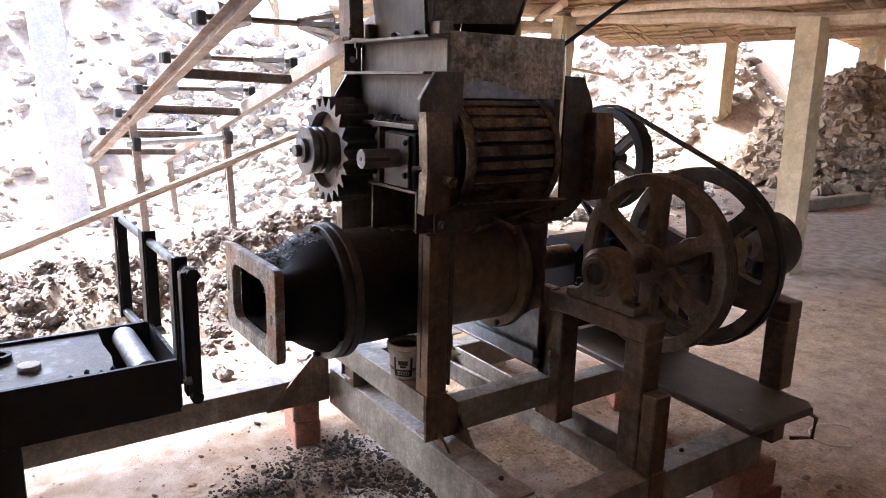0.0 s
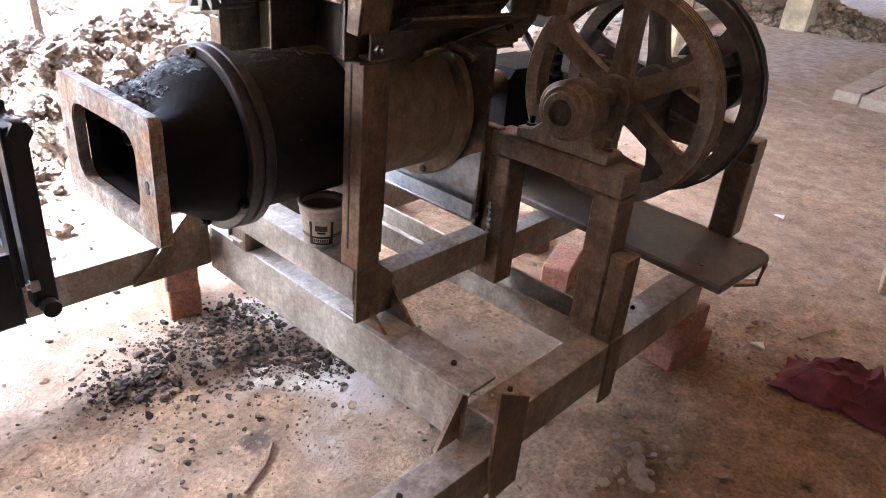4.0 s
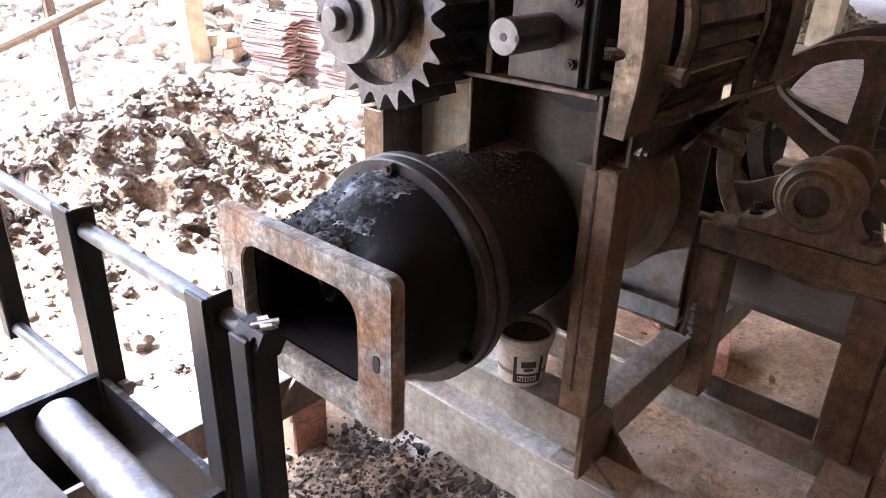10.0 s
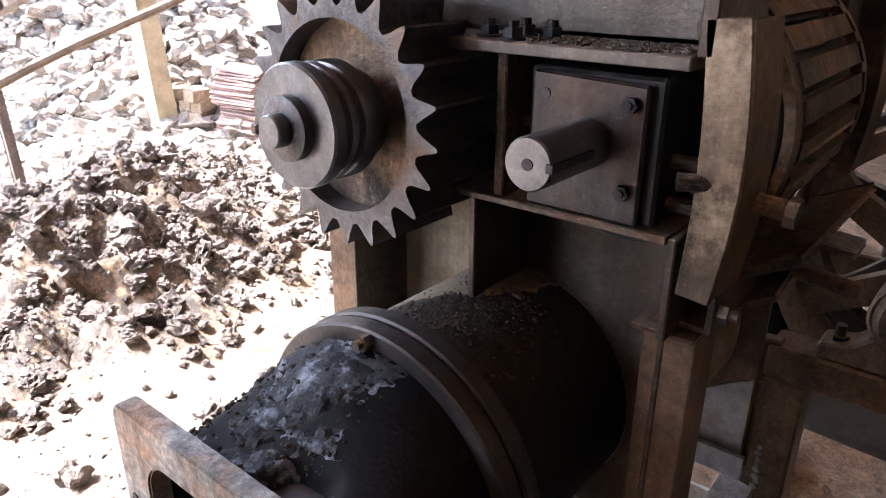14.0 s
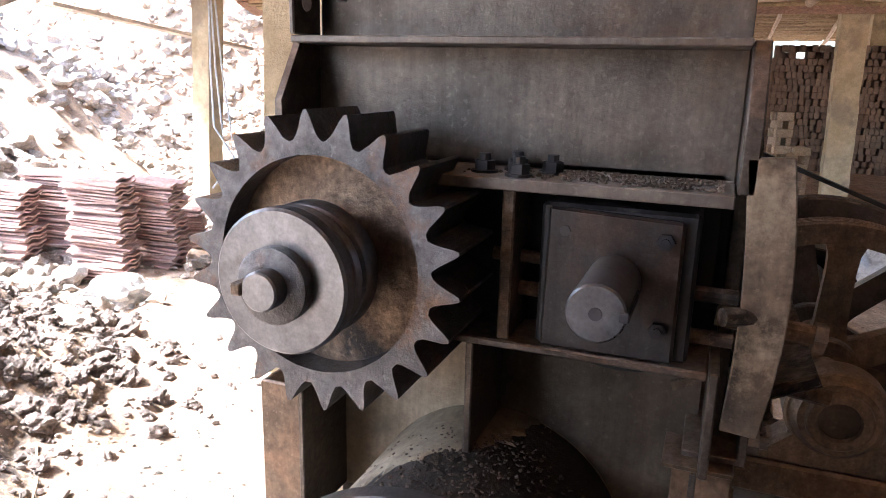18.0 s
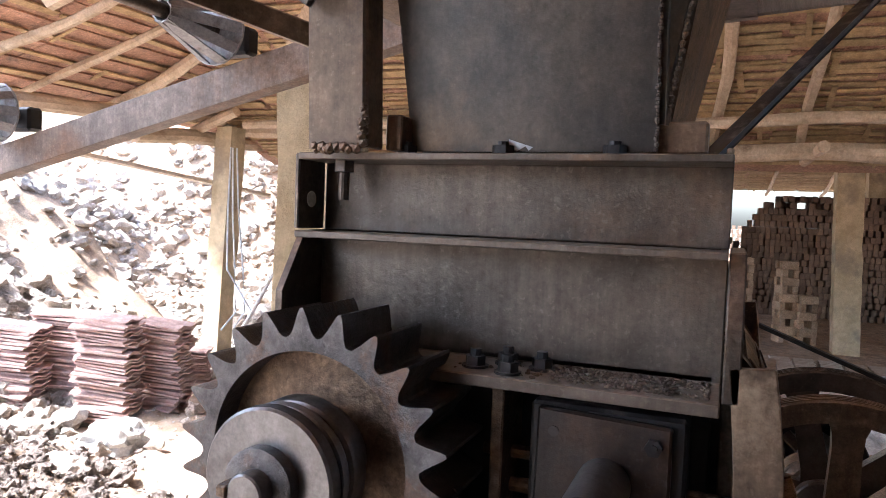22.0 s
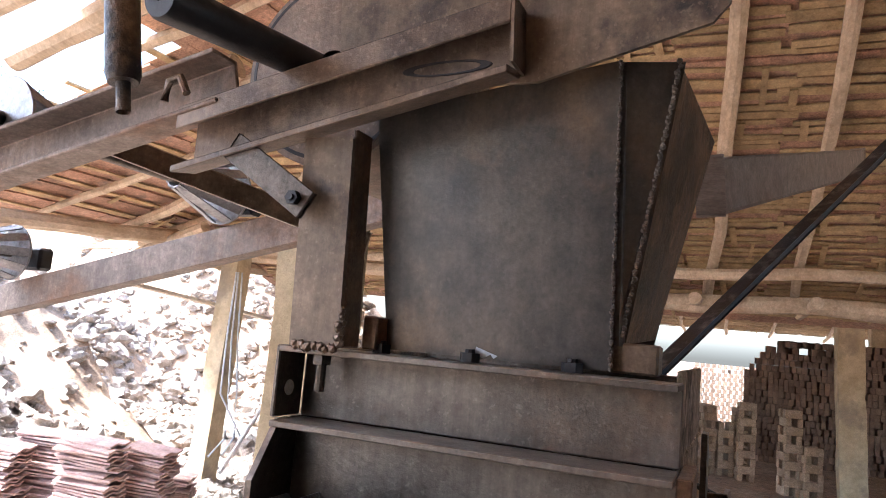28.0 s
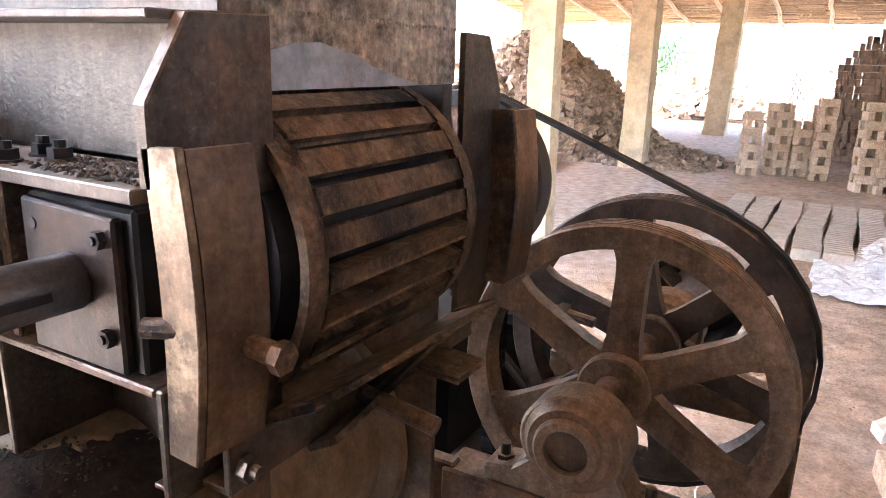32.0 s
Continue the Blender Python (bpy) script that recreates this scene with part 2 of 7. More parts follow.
M_GALV = surface("galvanised_pipe", (0.3, 0.31, 0.33), (0.5, 0.51, 0.53), 18, 0.45, 0.6, 0.15, 120, third=(0.2, 0.17, 0.15))
M_RAIL = surface("conveyor_steel", (0.15, 0.115, 0.095), (0.33, 0.27, 0.23), 5, 0.6, 0.25, 0.15, 120, third=(0.2, 0.11, 0.06), third_at=0.57, contrast=0.3, specks=0.22, drips=0.22)
M_BLUE = surface("bare_blue_steel", (0.28, 0.33, 0.38), (0.52, 0.56, 0.6), 9, 0.42, 0.3, 0.15, 100, third=(0.36, 0.25, 0.15), third_at=0.62)
M_HEAD = surface("rusty_head_steel", (0.13, 0.09, 0.062), (0.27, 0.195, 0.135), 9, 0.45, 0.4, 0.2, 110, third=(0.075, 0.06, 0.05), third_at=0.58, specks=0.22, drips=0.22)
M_RUBBER = surface("belt_rubber", (0.012, 0.012, 0.013), (0.03, 0.03, 0.032), 20, 0.55, 0, 0.1, 150)
M_RED = surface("red_brick", (0.3, 0.12, 0.07), (0.45, 0.2, 0.12), 14, 0.85, 0, 0.4, 130, third=(0.24, 0.16, 0.13), per_piece=0.15, contrast=0.36)
M_RAW = surface("sun_dried_brick", (0.36, 0.25, 0.15), (0.5, 0.37, 0.24), 10, 0.92, 0, 0.35, 120, per_piece=0.18, contrast=0.36)
M_RAWGREY = surface("green_brick", (0.36, 0.28, 0.2), (0.5, 0.405, 0.3), 8, 0.92, 0, 0.3, 120, per_piece=0.12)
M_CLAMP = surface("stacked_dry_brick", (0.13, 0.08, 0.05), (0.24, 0.155, 0.1), 8, 0.92, 0, 0.3, 120, per_piece=0.3)
M_STONE = surface("granite_post", (0.4, 0.3, 0.155), (0.6, 0.48, 0.28), 5, 0.92, 0, 0.5, 110, third=(0.33, 0.26, 0.17), third_at=0.58, contrast=0.15, relief=0.014)
M_GREYSTONE = surface("grey_post", (0.42, 0.42, 0.41), (0.6, 0.59, 0.57), 10, 0.92, 0, 0.7, 60, contrast=0.17)
M_LOG = surface("peeled_log", (0.4, 0.28, 0.16), (0.62, 0.48, 0.32), 9, 0.8, 0, 0.3, 70, third=(0.22, 0.14, 0.08), third_at=0.64, stretch=(0.5, 1, 1), contrast=0.17)
M_DARKLOG = surface("weathered_log", (0.2, 0.14, 0.09), (0.36, 0.26, 0.17), 9, 0.85, 0, 0.4, 70, contrast=0.17)
M_LATH = surface("palm_lath", (0.3, 0.185, 0.065), (0.54, 0.365, 0.155), 12, 0.85, 0, 0.3, 80, per_piece=0.3)
M_TILE = surface("clay_roof_tile", (0.33, 0.16, 0.085), (0.5, 0.27, 0.155), 9, 0.88, 0, 0.3, 90, third=(0.2, 0.13, 0.09), per_piece=0.25, contrast=0.36)
M_TILESTACK = surface("stacked_roof_tile", (0.36, 0.2, 0.165), (0.56, 0.39, 0.335), 9, 0.88, 0, 0.25, 90, per_piece=0.35)
M_CLOD = surface("dug_clay", (0.36, 0.285, 0.22), (0.56, 0.475, 0.395), 9, 0.95, 0, 1.0, 50, third=(0.42, 0.42, 0.42), third_at=0.6, per_piece=0.25, contrast=0.28, relief=0.025)
M_WETHEAP = surface("damp_clay_heap", (0.13, 0.095, 0.076), (0.28, 0.215, 0.175), 14, 0.8, 0, 1.0, 60, per_piece=0.25, contrast=0.3, relief=0.02)
M_PILE = surface("burnt_rubble", (0.2, 0.135, 0.085), (0.4, 0.29, 0.185), 6, 0.92, 0, 0.5, 70, third=(0.12, 0.085, 0.06), third_at=0.58, per_piece=0.35, contrast=0.36)
M_CRUMB = surface("dark_crumbs", (0.034, 0.026, 0.02), (0.1, 0.074, 0.054), 20, 0.9, 0, 0.5, 80, per_piece=0.3)
M_CRUMBTAN = surface("brown_crumbs", (0.09, 0.07, 0.052), (0.2, 0.155, 0.115), 20, 0.9, 0, 0.5, 80, per_piece=0.3)
M_GRIT = surface("floor_grit", (0.16, 0.108, 0.07), (0.34, 0.24, 0.16), 14, 0.92, 0, 0.5, 80, per_piece=0.35)
M_PLASTIC = surface("white_plastic_tub", (0.68, 0.66, 0.62), (0.8, 0.78, 0.74), 12, 0.5, 0, 0.05, 100, third=(0.5, 0.43, 0.35), third_at=0.66)
M_TUBIN = surface("tub_inside", (0.2, 0.17, 0.14), (0.4, 0.35, 0.3), 20, 0.7, 0, 0.2, 100)
# Black for print and burnt edges, and for shade painted into holes.
M_DARKMARK = surface("print_and_hole_black", (0.02, 0.02, 0.025), (0.05, 0.045, 0.05), 30, 0.5, 0, 0, 100)
M_INKRED = surface("printed_grey", (0.05, 0.045, 0.045), (0.1, 0.085, 0.08), 30, 0.5, 0, 0, 100)
M_CLOTH = surface("maroon_cloth", (0.1, 0.014, 0.03), (0.23, 0.038, 0.07), 9, 0.95, 0, 0.5, 300)
M_TARP = surface("dusty_tarpaulin", (0.5, 0.5, 0.48), (0.7, 0.69, 0.65), 8, 0.55, 0, 0.3, 80, third=(0.4, 0.3, 0.2), third_at=0.66)
M_WOOD = surface("sawn_board", (0.2, 0.16, 0.13), (0.34, 0.28, 0.23), 7, 0.75, 0, 0.25, 90, stretch=(4, 0.6, 4))
M_SHELF = surface("worn_grey_plank", (0.085, 0.072, 0.058), (0.19, 0.162, 0.135), 4, 0.5, 0.1, 0.15, 100, third=(0.22, 0.17, 0.12), third_at=0.62)
M_ROD = surface("dull_rail_pipe", (0.1, 0.108, 0.125), (0.22, 0.23, 0.25), 14, 0.42, 0.5, 0.15, 120, third=(0.3, 0.32, 0.35), third_at=0.62)
M_PALE = surface("pale_timber", (0.55, 0.47, 0.37), (0.7, 0.62, 0.5), 7, 0.8, 0, 0.3, 90)
M_GREEN = surface("foliage", (0.04, 0.1, 0.03), (0.12, 0.22, 0.07), 3, 0.7, 0, 0.2, 60, per_piece=0.4)
M_WIRE = surface("pale_wire", (0.5, 0.55, 0.6), (0.65, 0.7, 0.74), 10, 0.5, 0, 0, 50)


def ground_material():
    m = surface("earth_floor", (0.25, 0.155, 0.085), (0.46, 0.315, 0.19), 3.2, 0.93, 0, 0.8, 70, third=(0.37, 0.22, 0.115), third_at=0.58, contrast=0.5, relief=0.012)
    n, l = m.node_tree.nodes, m.node_tree.links
    b = n["Principled BSDF"]
    old = b.inputs["Base Color"].links[0].from_socket
    co = n.new("ShaderNodeTexCoord")
    at = n.new("ShaderNodeAttribute")
    at.attribute_name = "powder"
    x = n.new("ShaderNodeMix")
    x.data_type = "RGBA"
    l.new(at.outputs["Fac"], x.inputs[0])
    l.new(old, x.inputs[6])
    t = n.new("ShaderNodeTexNoise")
    t.inputs["Scale"].default_value, t.inputs["Detail"].default_value = 9.0, 9.0
    t.inputs["Distortion"].default_value = 0.3
    l.new(co.outputs["Object"], t.inputs["Vector"])
    cr = n.new("ShaderNodeValToRGB")
    cr.color_ramp.elements[0].position, cr.color_ramp.elements[0].color = 0.38, (0.27, 0.2, 0.152, 1)
    cr.color_ramp.elements[1].position, cr.color_ramp.elements[1].color = 0.62, (0.45, 0.375, 0.32, 1)
    l.new(t.outputs["Fac"], cr.inputs[0])
    l.new(cr.outputs[0], x.inputs[7])
    over = n.new("ShaderNodeMath")
    over.operation = "SUBTRACT"
    over.use_clamp = True
    l.new(at.outputs["Fac"], over.inputs[0])
    over.inputs[1].default_value = 0.8
    white = n.new("ShaderNodeMix")
    white.data_type = "RGBA"
    l.new(over.outputs[0], white.inputs[0])
    l.new(x.outputs[2], white.inputs[6])
    white.inputs[7].default_value = (0.7, 0.68, 0.67, 1)
    at2 = n.new("ShaderNodeAttribute")
    at2.attribute_name = "damp"
    t2 = n.new("ShaderNodeTexNoise")
    t2.inputs["Scale"].default_value, t2.inputs["Detail"].default_value = 28.0, 8.0
    l.new(co.outputs["Object"], t2.inputs["Vector"])
    mr = n.new("ShaderNodeMapRange")
    mr.inputs[1].default_value, mr.inputs[2].default_value = 0.36, 0.52
    l.new(t2.outputs["Fac"], mr.inputs[0])
    mu = n.new("ShaderNodeMath")
    mu.operation = "MULTIPLY"
    l.new(mr.outputs[0], mu.inputs[0])
    l.new(at2.outputs["Fac"], mu.inputs[1])
    x2 = n.new("ShaderNodeMix")
    x2.data_type = "RGBA"
    l.new(mu.outputs[0], x2.inputs[0])
    l.new(white.outputs[2], x2.inputs[6])
    x2.inputs[7].default_value = (0.1, 0.077, 0.064, 1)
    l.new(x2.outputs[2], b.inputs["Base Color"])
    return m


M_GROUND = ground_material()
M_BLOCKER = surface("unseen_wall", (0.12, 0.09, 0.066), (0.2, 0.155, 0.12), 3, 0.95, 0, 0.4, 50)

# ---- building helpers ----
BASE = {}


def thing(name, base, label, category, group="", kind=""):
    ob = new(name)
    ob.empty_display_size = 0.1
    ob.location = base
    BASE[ob.name] = Vector(base)
    return tagged(ob, label, category, group, kind)


def part(name, bm, material, parent=None, label="", smooth=False):
    """One mesh object, given in world places, under a thing or a part."""
    me = bpy.data.meshes.new(name)
    base = BASE[parent.name] if parent else Vector((0, 0, 0))
    bmesh.ops.translate(bm, vec=-base, verts=bm.verts)
    if smooth:
        for f in bm.faces:
            f.smooth = True
    bm.to_mesh(me)
    bm.free()
    me.materials.append(material)
    if smooth:
        me.set_sharp_from_angle(angle=radians(35))
    ob = new(name, me)
    if parent:
        ob.parent = parent
        BASE[ob.name] = base
    else:
        BASE[ob.name] = Vector((0, 0, 0))
    if label:
        ob["label"] = label
    return ob


def shared(name, me, parent, m):
    ob = new(name, me)
    ob.parent = parent
    ob.matrix_basis = m
    return ob


def B():
    return bmesh.new()


def box(bm, x0, x1, y0, y1, z0, z1, bevel=0.004):
    g = bmesh.ops.create_cube(bm, size=1.0)
    for v in g["verts"]:
        v.co = Vector(((x0 + x1) / 2 + v.co.x * (x1 - x0), (y0 + y1) / 2 + v.co.y * (y1 - y0), (z0 + z1) / 2 + v.co.z * (z1 - z0)))
    if bevel:
        es = list({e for v in g["verts"] for e in v.link_edges})
        bmesh.ops.bevel(bm, geom=es, offset=bevel, segments=1, affect="EDGES")
    return bm


def bar(bm, p0, p1, w, h, bevel=0.004, up=(0, 0, 1)):
    """A straight bar of section w x h from p0 to p1 (h towards up)."""
    p0, p1 = Vector(p0), Vector(p1)
    d = (p1 - p0)
    ln = d.length
    d.normalize()
    s = d.cross(Vector(up)).normalized()
    u = s.cross(d)
    g = bmesh.ops.create_cube(bm, size=1.0)
    for v in g["verts"]:
        c = v.co.copy()
        v.co = (p0 + p1) / 2 + d * c.x * ln + s * c.y * w + u * c.z * h
    if bevel:
        es = list({e for v in g["verts"] for e in v.link_edges})
        bmesh.ops.bevel(bm, geom=es, offset=bevel, segments=1, affect="EDGES")
    return bm


def loft(bm, loops, closed=True, caps=False):
    rows = [[bm.verts.new(p) for p in lp] for lp in loops]
    n = len(rows[0])
    for a, c in zip(rows, rows[1:]):
        for i in range(n if closed else n - 1):
            bm.faces.new((a[i], a[(i + 1) % n], c[(i + 1) % n], c[i]))
    if caps:
        bm.faces.new(rows[0][::-1])
        bm.faces.new(rows[-1])
    return bm


def frame_of(d):
    d = Vector(d).normalized()
    a = Vector((0, 0, 1)) if abs(d.z) < 0.9 else Vector((1, 0, 0))
    s = d.cross(a).normalized()
    return s, s.cross(d)


def lathe(bm, origin, direction, profile, seg=32):
    """A body of revolution: profile of (along, radius)."""
    o, d = Vector(origin), Vector(direction).normalized()
    s, u = frame_of(d)
    loops = [[o + d * a + (s * math.cos(k * math.tau / seg) + u * math.sin(k * math.tau / seg)) * max(r, 1e-4) for k in range(seg)] for a, r in profile]
    loft(bm, loops)
    bmesh.ops.remove_doubles(bm, verts=bm.verts, dist=1e-5)
    bmesh.ops.recalc_face_normals(bm, faces=bm.faces)
    return bm


def rod(bm, p0, p1, r, seg=14, r1=None):
    p0, p1 = Vector(p0), Vector(p1)
    d = p1 - p0
    s, u = frame_of(d)
    r1 = r if r1 is None else r1
    loops = [[p + (s * math.cos(k * math.tau / seg) + u * math.sin(k * math.tau / seg)) * q for k in range(seg)] for p, q in ((p0, r), (p1, r1))]
    loft(bm, loops, caps=True)
    bmesh.ops.recalc_face_normals(bm, faces=bm.faces)
    return bm


def tube(bm, pts, r, seg=8, wob=0.0, taper=1.0):
    """A bent pole through points, with an uneven thickness."""
    pts = [Vector(p) for p in pts]
    loops = []
    for i, p in enumerate(pts):
        d = pts[min(i + 1, len(pts) - 1)] - pts[max(i - 1, 0)]
        s, u = frame_of(d)
        q = r * (1 + (taper - 1) * i / max(1, len(pts) - 1)) * (1 + wob * noise.noise(p * 3.1))
        loops.append([p + (s * math.cos(k * math.tau / seg) + u * math.sin(k * math.tau / seg)) * q * (1 + wob * 0.5 * noise.noise(p * 5 + Vector((k, 0, 0)))) for k in range(seg)])
    loft(bm, loops, caps=True)
    bmesh.ops.recalc_face_normals(bm, faces=bm.faces)
    return bm


def prism(bm, poly, axis, a0, a1, bevel=0.0):
    """A flat plate: polygon in the two other axes (in x, y, z order), from a0 to a1 along axis."""
    def place(p, a):
        q = list(p)
        q.insert("xyz".index(axis), a)
        return Vector(q)
    lo = [bm.verts.new(place(p, a0)) for p in poly]
    hi = [bm.verts.new(place(p, a1)) for p in poly]
    n = len(poly)
    fs = [bm.faces.new(lo[::-1]), bm.faces.new(hi)] + [bm.faces.new((lo[i], lo[(i + 1) % n], hi[(i + 1) % n], hi[i])) for i in range(n)]
    bmesh.ops.recalc_face_normals(bm, faces=fs)
    if bevel:
        bmesh.ops.bevel(bm, geom=list({e for f in fs for e in f.edges}), offset=bevel, segments=1, affect="EDGES")
    return bm


def rrect(y0, y1, z0, z1, r, k=6):
    pts = []
    for cy, cz, a in ((y1 - r, z1 - r, 0), (y0 + r, z1 - r, 90), (y0 + r, z0 + r, 180), (y1 - r, z0 + r, 270)):
        for i in range(k):
            t = radians(a + 90 * i / (k - 1))
            pts.append((cy + r * math.cos(t), cz + r * math.sin(t)))
    return pts


def hexbolt(bm, p, d, r=0.012, h=0.012, shank=0.0):
    d = Vector(d).normalized()
    p = Vector(p)
    rod(bm, p, p + d * h, r, 6)
    if shank:
        rod(bm, p + d * h, p + d * (h + shank), r * 0.55, 10)
    else:
        rod(bm, p + d * h, p + d * (h * 1.4), r * 0.5, 8)
    return bm


def weld_bead(bm, p0, p1, r, n):
    """A rough row of weld blobs."""
    p0, p1 = Vector(p0), Vector(p1)
    rnd = random.Random(int(p0.length * 9999))
    for i in range(n):
        p = p0.lerp(p1, (i + 0.5) / n) + Vector([rnd.uniform(-r, r) * 0.4 for _ in range(3)])
        bmesh.ops.create_icosphere(bm, subdivisions=1, radius=r * rnd.uniform(0.7, 1.25), matrix=Matrix.Translation(p))
    return bm


def rock_shapes(n, sub, seed, flat=0.8, jag=0.35):
    out = []
    for k in range(n):
        bm = B()
        bmesh.ops.create_icosphere(bm, subdivisions=sub, radius=1.0)
        rnd = random.Random(seed + k)
        off = Vector([rnd.uniform(-50, 50) for _ in range(3)])
        for v in bm.verts:
            c = v.co.copy()
            q = 1 + jag * 0.8 * noise.noise(c * 1.3 + off) + jag * 0.55 * noise.noise(c * 3.1 + off) - jag * 0.3 * abs(noise.noise(c * 5.3 + off))
            v.co = Vector((c.x * q, c.y * q, c.z * q * flat))
        bm.verts.ensure_lookup_table()
        vs = np.array([v.co[:] for v in bm.verts])
        fs = np.array([[v.index for v in f.verts] for f in bm.faces])
        bm.free()
        out.append((vs, fs))
    return out


def box_shapes(n, seed):
    """Broken pieces of brick and burnt lumps with flat faces."""
    out = []
    rnd = random.Random(seed)
    for k in range(n):
        bm = B()
        bmesh.ops.create_cube(bm, size=2.0)
        for v in bm.verts:
            v.co = Vector([c * rnd.uniform(0.55, 1.1) for c in v.co])
        bmesh.ops.triangulate(bm, faces=bm.faces)
        vs = np.array([v.co[:] for v in bm.verts])
        fs = np.array([[v.index for v in f.verts] for f in bm.faces])
        bm.free()
        out.append((vs, fs))
    return out


def scatter(name, shapes, items, material, label, category, parent=None, kind="stuff", large=None, limit=9.0):
    """Joins many loose pieces: items of (x, y, z, size, (sx, sy, sz), turn)."""
    rnd = np.random.RandomState(len(items))
    V, F, n = [], [], 0
    for x, y, z, s, sc, rz in items:
        pick = large if large and s > limit else shapes
        vs, fs = pick[rnd.randint(len(pick))]
        e = Euler((rnd.uniform(-0.6, 0.6), rnd.uniform(-0.6, 0.6), rz)).to_matrix()
        V.append((vs * (s * np.array(sc))) @ np.array(e).T + (x, y, z))
        F.append(fs + n)
        n += len(vs)
    V, F = np.concatenate(V), np.concatenate(F)
    me = bpy.data.meshes.new(name)
    me.from_pydata(V.tolist(), [], F.tolist())
    me.materials.append(material)
    ob = new(name, me)
    if parent:
        ob.parent = parent
    return tagged(ob, label, category, kind=kind)


def fbm(x, y, s, o=4, seed=0.0):
    v, a = 0.0, 1.0
    for k in range(o):
        v += a * noise.noise(Vector((x * s + seed, y * s - seed, seed * 1.7 + k * 9.1)))
        s, a = s * 2.03, a * 0.5
    return v


def smooth01(a, b, x):
    t = min(1.0, max(0.0, (x - a) / (b - a)))
    return t * t * (3 - 2 * t)


# ---- ground: one sheet, shed floor, clay yard, cut bank ----
def heap(x, y):
    """The dug clay heap beside the machine."""
    h = 0.0
    for cx, cy, rx, ry, hh in ((1.9, 4.9, 0.9, 0.75, 0.26), (1.2, 4.6, 0.8, 0.55, 0.2), (2.6, 5.5, 0.7, 0.6, 0.22), (0.2, 4.9, 0.8, 0.6, 0.16), (-0.9, 5.2, 1.0, 0.7, 0.18)):
        h += hh * math.exp(-(((x - cx) / rx) ** 2 + ((y - cy) / ry) ** 2))
    return h


def height(x, y):
    h = 0.014 * fbm(x, y, 1.1, 3) + (0.012 - 0.011 * smooth01(3.5, 4.6, x)) * fbm(x, y, 6, 5, 3.0) - 0.012 * smooth01(0.25, 0.55, fbm(x, y, 3.3, 2, 17)) * (1 - smooth01(3.5, 4.6, x))
    out = smooth01(3.4, 4.6, y)
    if out > 0:
        far = smooth01(9.0 - 0.25 * min(8.0, max(0.0, x)), 15.0 - 0.25 * min(8.0, max(0.0, x)), y + 0.8 * fbm(x, y, 0.25, 2, 7))
        even = 1 - 0.9 * smooth01(4.2, 5.2, x) * (1 - smooth01(5.3, 6.3, y))
        h += out * even * (0.05 * fbm(x, y, 0.9, 4, 5) + 0.05 * fbm(x, y, 4.0, 4, 8) + 0.012 * abs(fbm(x, y, 13.0, 2, 6))) + heap(x, y) * (1 + 0.5 * fbm(x, y, 5, 3, 2)) + smooth01(0.03, 0.12, heap(x, y)) * (0.05 * abs(fbm(x, y, 5.5, 5, 31)) + 0.02 * fbm(x, y, 16.0, 3, 12))
        h += 0.35 * smooth01(5.5, 8.5, y) * smooth01(2.0, 5.0, x) * (1.0 - smooth01(5.9, 7.0, x))
        low = smooth01(2.2, 4.2, x) * (1.0 - smooth01(11.0, 14.0, x))
        near = smooth01(6.5, 9.7, y - 3.6 * smooth01(5.9, 7.6, x) + 0.5 * fbm(x, y, 0.5, 3, 7)) * (1.75 + 0.12 * fbm(x, y, 0.9, 3, 4)) + 0.1 * fbm(x, y, 2.5, 3, 6) * smooth01(6.7, 8.0, y)
        bank = (1 - low) * far * (4.6 + 0.5 * fbm(x, y, 0.3, 3, 4) + 0.35 * fbm(x, y, 0.8, 4, 6)) + low * near
        fade = 1.0 - smooth01(14.0, 22.0, x)
        h += bank * fade
        h -= 0.16 * math.exp(-(((x - 1.3) / 0.9) ** 2 + ((y - 6.3) / 0.35) ** 2))
    return h


def spaced(lo, hi, fine_lo, fine_hi, fine, grow=1.16):
    v = list(np.arange(fine_lo, fine_hi, fine))
    s, a = fine, fine_hi
    while a < hi:
        v.append(a)
        s *= grow
        a += min(s, 40)
    v.append(hi)
    s, a = fine, fine_lo
    while a > lo:
        s *= grow
        a -= min(s, 40)
        v.insert(0, max(a, lo))
    return sorted(set(round(float(q), 4) for q in v))


